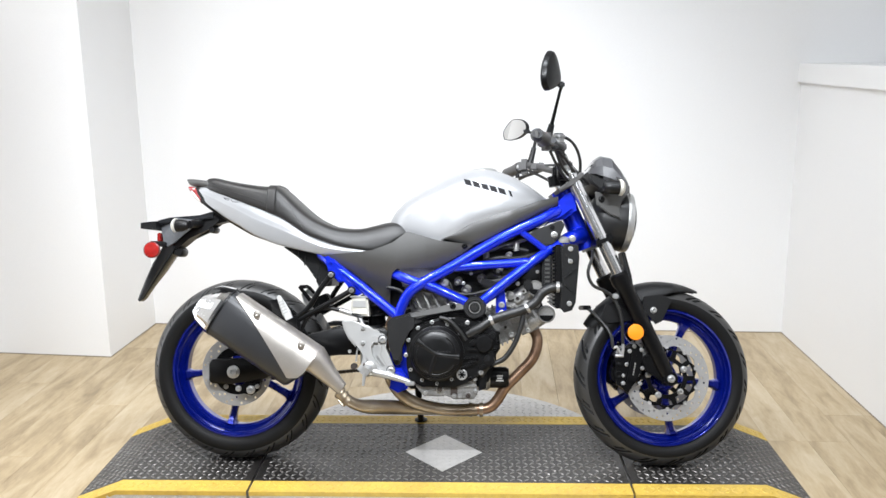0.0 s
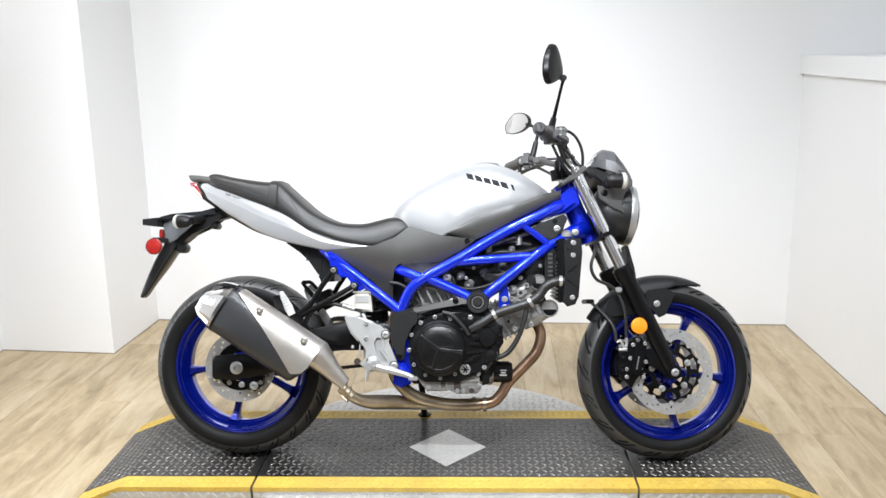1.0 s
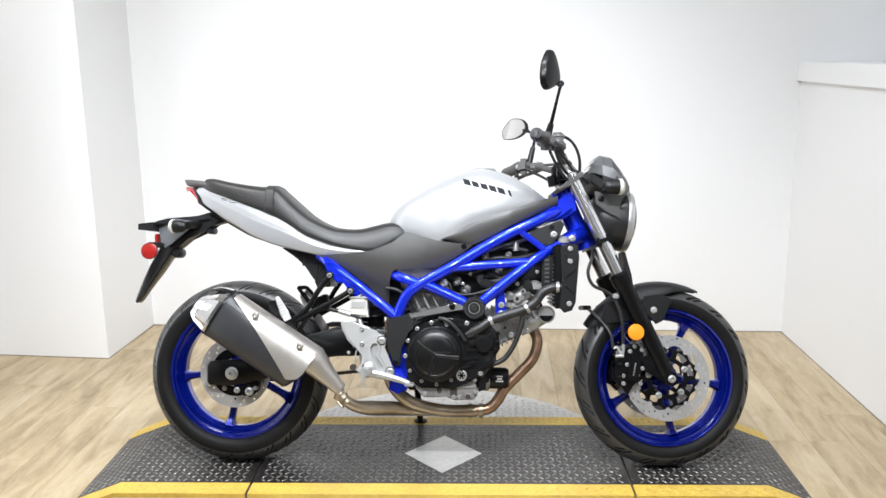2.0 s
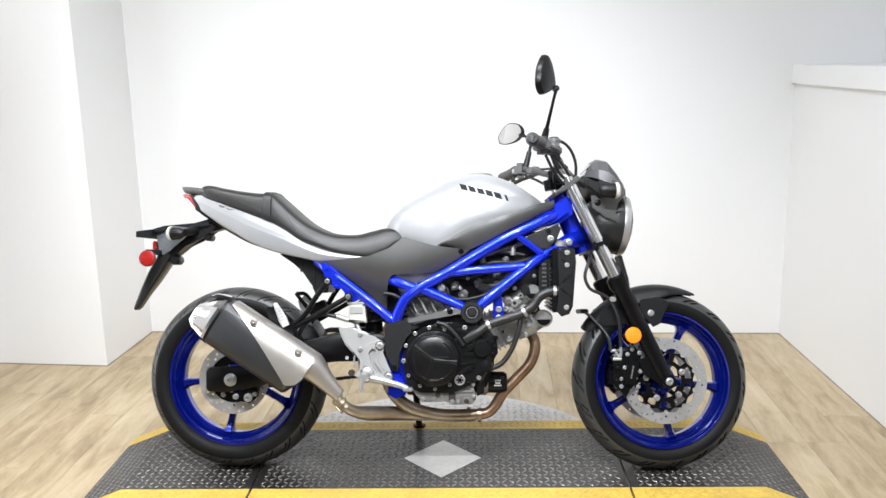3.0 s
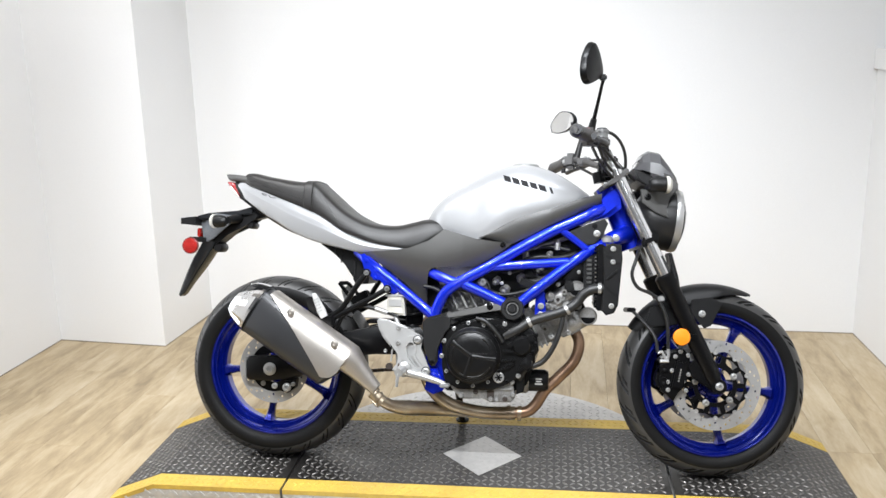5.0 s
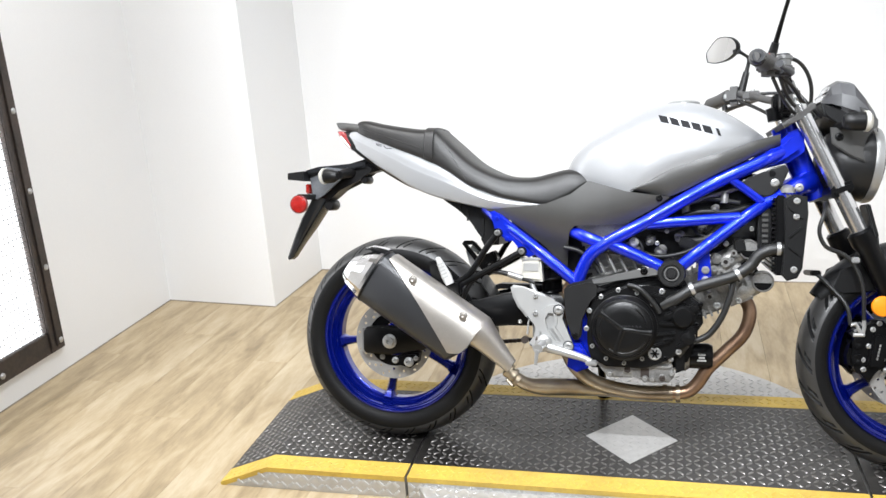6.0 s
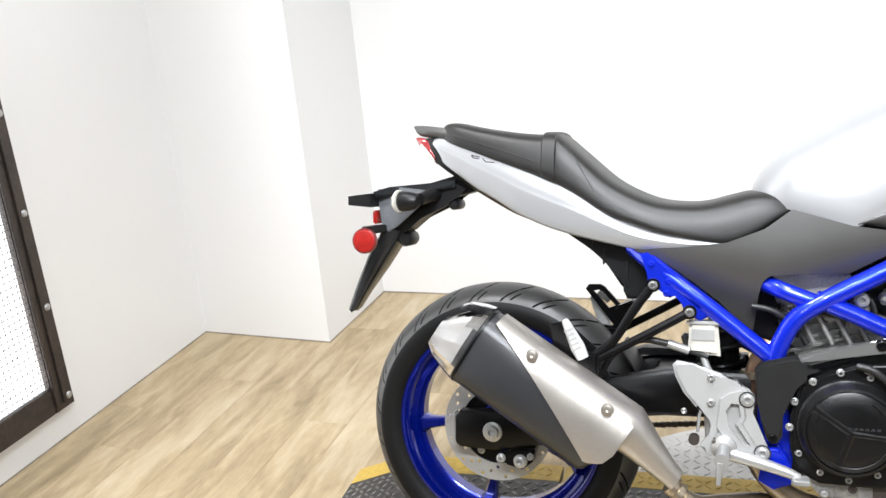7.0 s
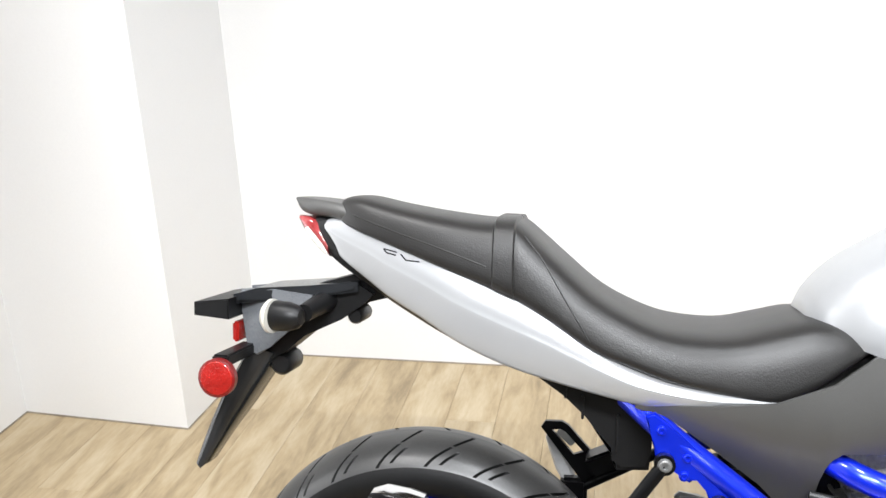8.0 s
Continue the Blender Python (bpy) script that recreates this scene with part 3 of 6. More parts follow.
def brakes():
    # rear disc and its carrier
    y = -0.072
    part("brake_disc", ring_plate(circle(0.12, 80), [circle(0.082, 60), *disc_holes(0.091, 0.112, 40, 0.0042)], y, y - 0.005, RA), DISC, rear, "drilled steel brake disc")
    part("disc_carrier", ring_plate(circle(0.084, 50), [circle(0.05, 30)], y + 0.004, y - 0.002, RA), BLACKM, rear)
    for k in range(5):
        a = radians(20 + 72 * k)
        part("disc_bolt", bolt(bm_new(), 0.067 * math.cos(a), y - 0.002, 0.312 + 0.067 * math.sin(a), 0.007, 0.006), ALU, rear)
    # front discs, right one in full view
    for sgn in (-1, 1):
        y = sgn * 0.07
        part("brake_disc", ring_plate(circle(0.142, 96), [circle(0.106, 120, wave=0.004, waves=10), *disc_holes(0.118, 0.135, 48, 0.0037)], y, y + sgn * 0.005, FA), DISC, front, "drilled steel brake disc", True)
        slots = [[(r * math.cos(a), r * math.sin(a)) for r, a in ((0.07, m0 - 0.2), (0.091, m0 - 0.23), (0.092, m0), (0.091, m0 + 0.23), (0.07, m0 + 0.2), (0.069, m0))] for m0 in (2 * math.pi * k / 10 + 0.3 for k in range(10))]
        part("disc_carrier", ring_plate(circle(0.1, 100, wave=0.005, waves=10, ph=math.pi), [circle(0.056, 30), *slots], y - sgn * 0.003, y + sgn * 0.003, FA), BLACKM, front, "black disc carrier", True)
        for k in range(10):
            a = 2 * math.pi * (k + 0.5) / 10
            part("disc_button", lathe(bm_new(), [(0.0, 0.0), (0.0075, 0.0), (0.0075, sgn * 0.003), (0.003, sgn * 0.003), (0.0, sgn * 0.001)], 14, (1.445 + 0.1035 * math.cos(a), y + sgn * 0.0045, 0.3 + 0.1035 * math.sin(a)), close=False), DISC, front, "", True)
        for k in range(5):
            a = radians(26 + 72 * k)
            part("disc_bolt", bolt(bm_new(), 1.445 + 0.064 * math.cos(a), y + sgn * 0.003, 0.3 + 0.064 * math.sin(a), 0.009, 0.008, sgn), ALU, front, "", True)
    # front calipers behind the fork legs
    for sgn in (-1, 1):
        bm = bm_new()
        out = [(1.258, 0.378), (1.273, 0.357), (1.258, 0.34), (1.252, 0.317), (1.255, 0.295), (1.277, 0.284), (1.29, 0.267), (1.308, 0.247), (1.327, 0.28), (1.341, 0.3), (1.359, 0.325), (1.361, 0.39), (1.341, 0.413), (1.314, 0.413), (1.284, 0.395)]
        y0, y1 = sorted((sgn * 0.052, sgn * 0.098))
        plate(bm, out, y0, y1, 0.008)
        cal = part("brake_caliper", bm, BLACKM, BIKE, "black brake caliper", True)
        for x, z in ((1.304, 0.345), (1.314, 0.389), (1.33, 0.405), (1.29, 0.309), (1.291, 0.284), (1.354, 0.393), (1.355, 0.333), (1.338, 0.311), (1.347, 0.283)):
            part("caliper_bolt", bolt(bm_new(), x, sgn * 0.097, z, 0.0058, 0.006, sgn), ALU, cal, "", True)
        part("caliper_bridge", box(bm_new(), -0.02, 0.02, -0.009, 0.009, -0.045, 0.045, 0.005, pose(1.325, sgn * 0.101, 0.331, 0, 12, 0)), BLACKM, cal, "", True)
        for dz in (-0.017, -0.0085, 0.0, 0.0085, 0.017):
            part("writing_bar", box(bm_new(), -0.002, 0.002, -0.001, 0.001, -0.0034, 0.0034, 0, pose(1.325 + dz * 0.21, sgn * 0.1105, 0.331 + dz, 0, 12, 0)), CAST, cal, "", True)
        for x, z in ((1.278, 0.352), (1.276, 0.31)):
            part("piston_housing", lathe(bm_new(), [(0.0, 0.0), (0.015, 0.0), (0.014, sgn * 0.008), (0.006, sgn * 0.009), (0.0, sgn * 0.006)], 18, (x, sgn * 0.094, z), close=False), BLACKM, cal, "", True)
        for x, z in ((1.272, 0.385), (1.288, 0.402)):
            part("pad_pin", tube(bm_new(), [(x, sgn * 0.07, z), (x, sgn * 0.094, z)], 0.004, 8, smooth=False), ALU, cal, "", True)


brakes()


def fork():
    for sgn in (-1, 1):
        y = 0.1 * sgn
        ax = lambda z, off=0.0: (1.443 - (z - 0.30) * 0.4768 + off, y, z)
        leg = part("fork_leg", tube(bm_new(), [ax(0.985), ax(0.60)], 0.0215, 24, smooth=False), FORK, BIKE, "chromed fork tube", True)
        rings = [(0.30, 0.02), (0.33, 0.026), (0.40, 0.027), (0.52, 0.027), (0.60, 0.028), (0.615, 0.034), (0.642, 0.034), (0.648, 0.027)]
        bm = bm_new()
        tube(bm, [ax(z) for z, _ in rings], [r for _, r in rings], 24, smooth=False)
        part("fork_slider", bm, BLACKM, leg, "black fork slider", True)
        part("fork_foot", tube(bm_new(), [(1.445, y - sgn * 0.028, 0.30), (1.445, y + sgn * 0.022, 0.30)], [0.026, 0.023], 24, smooth=False), BLACKM, leg, "", True)
        part("caliper_lug", plate(bm_new(), [(1.43, 0.31), (1.375, 0.385), (1.35, 0.36), (1.365, 0.325), (1.425, 0.285)], *sorted((y - sgn * 0.008, y + sgn * 0.008)), 0.003), BLACKM, leg, "", True)
        part("axle_bolt", bolt(bm_new(), 1.445, y + sgn * 0.02, 0.30, 0.0105, 0.01, sgn), ALU, leg, "bright axle bolt", True)
    part("top_clamp", plate(bm_new(), [(1.076, 0.926), (1.083, 0.915), (1.128, 0.94), (1.162, 0.966), (1.16, 0.979), (1.15, 0.982), (1.121, 0.957)], -0.122, 0.09, 0.005), GRIPGREY, BIKE, "dark grey top fork clamp", True)
    for sgn in (-1, 1):
        part("fork_cap", tube(bm_new(), [(1.117, 0.1 * sgn, 0.98), (1.104, 0.1 * sgn, 1.008)], [0.022, 0.018], 16, smooth=False), ALU, BIKE, "bright fork cap", True)
    part("lower_clamp", plate(bm_new(), [(1.2, 0.745), (1.206, 0.73), (1.252, 0.747), (1.258, 0.762), (1.25, 0.778), (1.206, 0.762)], -0.126, 0.126, 0.008), BLACKM, BIKE, "black lower fork clamp", True)
    # amber reflectors on the legs
    for sgn in (-1, 1):
        part("side_reflector", lathe(bm_new(), [(0.0, 0.0), (0.0265, 0.0), (0.027, sgn * 0.004), (0.025, sgn * 0.0085), (0.015, sgn * 0.0105), (0.0, sgn * 0.011)], 32, (1.325, sgn * 0.131, 0.452), close=False), AMBER, BIKE, "round amber side reflector", True)
        part("reflector_bracket", box(bm_new(), 1.31, 1.375, *sorted((sgn * 0.105, sgn * 0.131)), 0.442, 0.464, 0.003), BLACKM, BIKE, "", True)


fork()


def front_fender():
    bm = bm_new()
    rings = []
    n = 30
    for k in range(n + 1):
        a = radians(146 - 80 * k / n)
        f = k / n
        r = 0.319 + 0.006 * math.sin(math.pi * f)
        w = 0.066 * min(1.0, 0.55 + 2.2 * f, 0.25 + 3.2 * (1 - f))
        drop = 0.055 * min(1.0, 0.5 + 2.5 * f, 0.12 + 2.2 * (1 - f))
        ring = []
        for inner in (0, 1):
            seq = np.linspace(-1, 1, 15)
            for u in (seq if not inner else seq[::-1]):
                lat, rad = w * math.sin(u * 1.45) / math.sin(1.45), r - drop * (1 - math.cos(u * 1.45)) / (1 - math.cos(1.45)) - 0.003 * inner
                ring.append((1.445 + rad * math.cos(a), lat, 0.30 + rad * math.sin(a)))
        rings.append(ring)
    loft(bm, rings)
    fen = part("front_fender", bm, BLACKP, BIKE, "black plastic front fender", True, 50)
    for sgn in (-1, 1):
        y0, y1 = sorted((sgn * 0.068, sgn * 0.074))
        part("fender_side", plate(bm_new(), [(1.365, 0.53), (1.41, 0.478), (1.432, 0.488), (1.468, 0.56), (1.43, 0.578), (1.37, 0.57)], y0, y1, 0.002), BLACKP, fen, "", True)
        part("fender_tail", plate(bm_new(), [(1.222, 0.487), (1.25, 0.48), (1.335, 0.49), (1.36, 0.54), (1.30, 0.572), (1.24, 0.54)], *sorted((sgn * 0.062, sgn * 0.068)), 0.002), BLACKP, fen, "", True)
        part("fender_bolt", bolt(bm_new(), 1.403, sgn * 0.073, 0.525, 0.009, 0.006, sgn), ALU, fen, "", True)


front_fender()


# ---- frame ----
def frame_tubes():
    runs = [
        ("main_tube", [(1.12, -0.06, 0.872), (1.064, -0.1, 0.846), (1.026, -0.112, 0.826), (0.932, -0.13, 0.783), (0.839, -0.145, 0.731), (0.747, -0.152, 0.675), (0.655, -0.155, 0.624), (0.6, -0.155, 0.586), (0.572, -0.152, 0.537), (0.556, -0.147, 0.48), (0.552, -0.138, 0.44)], 0.0175),
        ("lower_tube", [(1.14, -0.06, 0.775), (1.041, -0.115, 0.714), (0.986, -0.135, 0.676), (0.895, -0.155, 0.604), (0.825, -0.16, 0.545)], 0.0165),
        ("brace_tube", [(0.747, -0.15, 0.668), (0.86, -0.145, 0.677), (0.987, -0.135, 0.687)], 0.0145),
        ("brace_tube", [(0.63, -0.152, 0.622), (0.71, -0.152, 0.588), (0.80, -0.157, 0.546)], 0.0165),
        ("brace_tube", [(0.535, -0.105, 0.648), (0.575, -0.143, 0.634), (0.635, -0.152, 0.612)], 0.0165),
        ("brace_tube", [(0.945, -0.128, 0.803), (1.045, -0.118, 0.728)], 0.011),
    ]
    for sgn in (-1, 1):
        for nm, pts, r in runs:
            part(nm, tube(bm_new(), [(x, -sgn * y, z) for x, y, z in pts], r, 18), BLUE, BIKE, "blue painted frame tube")
        part("subframe_rail", tube(bm_new(), [(0.555, sgn * 0.148, 0.508), (0.45, sgn * 0.142, 0.592), (0.375, sgn * 0.136, 0.648), (0.33, sgn * 0.126, 0.682), (0.29, sgn * 0.09, 0.71)], 0.0165, 18), BLUE, BIKE, "blue painted rear subframe rail")
        y0, y1 = sorted((sgn * 0.138, sgn * 0.150))
        gus = part("subframe_gusset", plate(bm_new(), [(0.312, 0.70), (0.322, 0.678), (0.326, 0.648), (0.34, 0.632), (0.357, 0.628), (0.36, 0.619), (0.37, 0.615), (0.378, 0.624), (0.392, 0.608), (0.398, 0.584), (0.425, 0.572), (0.45, 0.585), (0.40, 0.64), (0.35, 0.683), (0.325, 0.704)], y0, y1, 0.003), BLUE, BIKE, "blue frame gusset")
        for x, z in ((0.362, 0.624), (0.366, 0.648), (0.333, 0.682)):
            part("gusset_stud", bolt(bm_new(), x, sgn * 0.150, z, 0.0055, 0.004, sgn), BLUE, gus, "blue stud")
        for x, z in ((0.337, 0.641), (0.406, 0.59)):
            part("gusset_bolt", bolt(bm_new(), x, sgn * 0.164, z, 0.0075, 0.006, sgn), BRACKET, gus, "grey bolt")
        part("head_gusset", plate(bm_new(), [(1.01, 0.836), (1.068, 0.856), (1.08, 0.882), (1.111, 0.912), (1.135, 0.925), (1.15, 0.90), (1.152, 0.862), (1.114, 0.833), (1.065, 0.82), (1.02, 0.81)], *sorted((sgn * 0.02, sgn * 0.094)), 0.018), BLUE, BIKE, "blue cast steering-head gusset", sharp=60)
        part("lower_head_gusset", tube(bm_new(), [(1.05, sgn * 0.112, 0.721), (1.10, sgn * 0.09, 0.75), (1.145, sgn * 0.062, 0.772), (1.172, sgn * 0.025, 0.78)], [0.0172, 0.022, 0.027, 0.03], 20), BLUE, BIKE, "blue cast steering-head gusset")
        part("engine_hanger", plate(bm_new(), [(0.885, 0.60), (0.91, 0.61), (0.918, 0.53), (0.905, 0.50), (0.882, 0.51)], *sorted((sgn * 0.128, sgn * 0.14)), 0.003), BLUE, BIKE, "blue engine hanger")
        for z in (0.518, 0.545):
            part("hanger_bolt", bolt(bm_new(), 0.902, sgn * 0.14, z, 0.0085, 0.007, sgn), ALU, BIKE)
        part("pivot_plate", plate(bm_new(), [(0.535, 0.44), (0.575, 0.44), (0.60, 0.36), (0.595, 0.27), (0.545, 0.265), (0.53, 0.33)], *sorted((sgn * 0.10, sgn * 0.135)), 0.006), BLUE, BIKE, "blue swingarm pivot plate")
        part("pivot_lug", plate(bm_new(), [(0.545, 0.338), (0.572, 0.338), (0.592, 0.305), (0.594, 0.268), (0.562, 0.255), (0.535, 0.27)], *sorted((sgn * 0.14, sgn * 0.166)), 0.006), BLUE, BIKE, "blue lower frame lug")
        cap = part("frame_cap", lathe(bm_new(), [(0.0, 0.0), (0.036, 0.0), (0.037, sgn * 0.02), (0.034, sgn * 0.027), (0.024, sgn * 0.027), (0.022, sgn * 0.022), (0.012, sgn * 0.022), (0.011, sgn * 0.028), (0.0, sgn * 0.028)], 36, (0.814, sgn * 0.158, 0.537), close=False), SATINB, BIKE, "round black frame end cap")
        part("cap_ring", lathe(bm_new(), [(0.0165, sgn * 0.021), (0.0195, sgn * 0.021), (0.0195, sgn * 0.0245), (0.0165, sgn * 0.0245)], 32, (0.814, sgn * 0.158, 0.537)), BRACKET, cap)
    part("steering_head", tube(bm_new(), [(1.19, 0, 0.735), (1.105, 0, 0.935)], 0.034, 24, smooth=False), BLUE, BIKE, "blue steering head")
    part("head_cover", plate(bm_new(), [(0.971, 0.773), (1.011, 0.793), (1.074, 0.821), (1.099, 0.826), (1.11, 0.811), (1.095, 0.775), (1.066, 0.742), (1.038, 0.742), (0.995, 0.758)], -0.122, -0.105, 0.004), SATINB, BIKE, "satin black cover in the frame triangle")
    part("cover_bolt", lathe(bm_new(), [(0.0, 0.0), (0.0085, 0.0), (0.0085, -0.003), (0.0, -0.003)], 16, (1.068, -0.1205, 0.802), close=False), BLACKM, BIKE)


frame_tubes()

# ---- tank, seat and tail ----
def shell(table, section):
    """A closed body lofted along x: table rows are x, z_low, z_top, half width; section gives (width, height) fractions from the top round one side."""
    fine = spline([(r[0], r[1], r[2]) for r in table], 5)
    wide = spline([(r[0], r[3], 0) for r in table], 5)
    rings = []
    for q, w in zip(fine, wide):
        right = [Vector((q.x, -w.y * a, q.y + (q.z - q.y) * b)) for a, b in section]
        left = [Vector((p.x, -p.y, p.z)) for p in right[::-1] if abs(p.y) > 1e-6]
        rings.append(right + left)
    return loft(bm_new(), rings)


def arc_section(fr):
    return [(q.x, q.y) for q in spline([(a, b, 0) for a, b in fr], 4)]


TANK_SEC = arc_section([(0.0, 1.0), (0.33, 0.972), (0.6, 0.895), (0.79, 0.76), (0.915, 0.56), (0.98, 0.34), (1.0, 0.14), (0.98, 0.0)])
tank_bm = shell([
    (0.522, 0.800, 0.832, 0.055), (0.54, 0.797, 0.862, 0.085), (0.575, 0.789, 0.897, 0.112), (0.625, 0.772, 0.929, 0.128), (0.69, 0.753, 0.966, 0.142),
    (0.74, 0.778, 0.990, 0.150), (0.81, 0.817, 1.007, 0.155), (0.88, 0.840, 1.002, 0.152), (0.95, 0.858, 0.976, 0.138), (1.01, 0.878, 0.938, 0.112), (1.05, 0.892, 0.908, 0.07)], TANK_SEC)
tank_bm.normal_update()
flank = bvhtree.BVHTree.FromBMesh(tank_bm)
tank = part("fuel_tank", tank_bm, SILVER, BIKE, "silver-white painted fuel tank", sharp=50)


def tank_marks():
    """Six slanted dark bars in a row, in place of the maker's name."""
    for k in range(6):
        f = (k + 0.5) / 6
        w = 0.0112 if k < 5 else 0.004
        x, z = 0.774 + 0.170 * f, 0.955 - 0.046 * f
        n = 7
        rows = [[], []]
        for i in range(n):
            for j in range(n):
                u, v = 2 * i / (n - 1) - 1, 2 * j / (n - 1) - 1
                px, pz = x + u * w - v * 0.0034, z + v * 0.0098 - u * w * 0.28
                hit = flank.ray_cast(Vector((px, -0.5, pz)), Vector((0, 1, 0)))[0]
                y = hit.y if hit else -0.1
                rows[0].append((px, y - 0.0015, pz + 0.0008))
                rows[1].append((px, y + 0.003, pz))
        bm = bm_new()
        lay = [[bm.verts.new(q) for q in row] for row in rows]
        for i in range(n - 1):
            for j in range(n - 1):
                for side in lay:
                    bm.faces.new((side[i * n + j], side[i * n + j + 1], side[(i + 1) * n + j + 1], side[(i + 1) * n + j]))
        edge = [i * n for i in range(n)] + [(n - 1) * n + j for j in range(1, n)] + [i * n + n - 1 for i in range(n - 2, -1, -1)] + [j for j in range(n - 2, 0, -1)]
        for p, q in zip(edge, edge[1:] + edge[:1]):
            bm.faces.new((lay[0][p], lay[0][q], lay[1][q], lay[1][p]))
        part("maker_mark", bm, DECAL, tank, "plain dark bar on the tank")


tank_marks()
part("filler_cap", lathe(bm_new(), [(0.0, -0.01), (0.045, -0.01), (0.045, 0.004), (0.04, 0.008), (0.0, 0.009)], 32, (0.84, 0.0, 1.002), axis="z", close=False), ALU, tank, "round fuel filler cap")


def panel(name, upper, lower, yf, material, label, n=30, m=8, thick=0.006, bulge=0.012, sides=(-1, 1), field=None):
    """A curved body panel between an upper and a lower edge, standing out in its middle."""
    for sgn in sides:
        x0, x1 = max(upper[0][0], lower[0][0]), min(upper[-1][0], lower[-1][0])
        rows = []
        for k in range(n + 1):
            x = x0 + (x1 - x0) * k / n
            zu, zl, y = interp(x, upper), interp(x, lower), interp(x, yf)
            ring = []
            for off, seq in ((0.0, range(m + 1)), (thick, range(m, -1, -1))):
                for j in seq:
                    t = j / m
                    z = zl + (zu - zl) * t
                    out = field(x, z) if field else bulge * math.sin(math.pi * (0.12 + 0.76 * t)) - 0.01 * (1 - t)
                    ring.append((x, sgn * (y - off + out), z))
            rows.append(ring)
        part(name, loft(bm_new(), rows), material, BIKE, label, sharp=45)


def cover_field(x, z):
    """The side cover stands proud along a ridge, falls back steeply below it and eases in above."""
    ridge = interp(x, [(0.30, 0.708), (0.40, 0.697), (0.48, 0.682), (0.55, 0.675), (0.62, 0.688), (0.70, 0.712), (0.80, 0.745)])
    d = z - ridge
    return 0.012 - 0.62 * (0.5 * (math.sqrt(d * d + 0.0012) - d) - 0.0173) - (0.16 * d * d / (d + 0.05) if d > 0 else 0.0)


panel("side_cover", [(0.30, 0.709), (0.39, 0.714), (0.473, 0.724), (0.54, 0.75), (0.589, 0.787), (0.64, 0.772), (0.691, 0.757), (0.75, 0.749), (0.805, 0.7425)],
      [(0.30, 0.704), (0.34, 0.695), (0.40, 0.652), (0.46, 0.605), (0.505, 0.555), (0.512, 0.545), (0.526, 0.536), (0.5275, 0.58), (0.53, 0.61), (0.534, 0.635), (0.541, 0.652), (0.552, 0.662), (0.60, 0.664), (0.691, 0.668), (0.765, 0.711), (0.805, 0.7395)],
      [(0.30, 0.118), (0.45, 0.135), (0.55, 0.137), (0.65, 0.134), (0.725, 0.137), (0.805, 0.143)], GREYP, "dark grey satin side cover", n=120, m=14, field=cover_field)
panel("tank_cover", [(0.70, 0.76), (0.729, 0.778), (0.77, 0.798), (0.821, 0.828), (0.931, 0.856), (1.033, 0.893), (1.09, 0.908)],
      [(0.70, 0.758), (0.75, 0.7505), (0.808, 0.743), (0.85, 0.762), (0.932, 0.806), (1.03, 0.852), (1.09, 0.877)],
      [(0.70, 0.137), (0.82, 0.147), (0.93, 0.142), (1.03, 0.115), (1.09, 0.085)], GREYP, "dark grey satin trim below the tank", n=40)
for sgn in (-1, 1):
    part("cover_bolt", bolt(bm_new(), 0.779, sgn * 0.152, 0.739, 0.008, 0.005, sgn), BLACKM, BIKE)

SEAT_SEC = arc_section([(0.0, 1.0), (0.45, 0.985), (0.72, 0.93), (0.87, 0.80), (0.95, 0.56), (0.99, 0.25), (0.985, 0.08), (0.93, 0.0)])
rear_bm = shell([
    (-0.126, 0.945, 0.962, 0.045), (-0.118, 0.938, 0.974, 0.062), (-0.09, 0.926, 0.976, 0.078), (-0.04, 0.908, 0.965, 0.092), (0.03, 0.882, 0.953, 0.108), (0.09, 0.86, 0.946, 0.118), (0.134, 0.842, 0.947, 0.123)], SEAT_SEC)
rear_bm.normal_update()
rear_side = bvhtree.BVHTree.FromBMesh(rear_bm)
rear_seat = part("passenger_seat", rear_bm, VINYL, BIKE, "black vinyl passenger seat")
rider_bm = shell([
    (0.1345, 0.842, 0.9465, 0.123), (0.15, 0.835, 0.936, 0.126), (0.19, 0.812, 0.900, 0.132), (0.245, 0.776, 0.852, 0.139), (0.295, 0.757, 0.823, 0.143), (0.35, 0.738, 0.804, 0.143), (0.42, 0.723, 0.800, 0.137),
    (0.475, 0.716, 0.812, 0.134), (0.52, 0.734, 0.822, 0.130), (0.56, 0.762, 0.818, 0.122), (0.594, 0.787, 0.803, 0.108)], SEAT_SEC)
rider_bm.normal_update()
rider_side = bvhtree.BVHTree.FromBMesh(rider_bm)
rider_seat = part("rider_seat", rider_bm, VINYL, BIKE, "black vinyl rider seat")


def seam(tree, parent, line, r=0.0011):
    """A sewn seam lying on the seat's side."""
    pts = []
    for q in spline([(x, 0, z) for x, z in line], 6):
        hit = tree.ray_cast(Vector((q.x, -0.5, q.z)), Vector((0, 1, 0)))[0]
        if hit:
            pts.append(hit)
    part("seam", tube(bm_new(), pts, r, 8, smooth=False), VINYL, parent, "sewn seat seam")


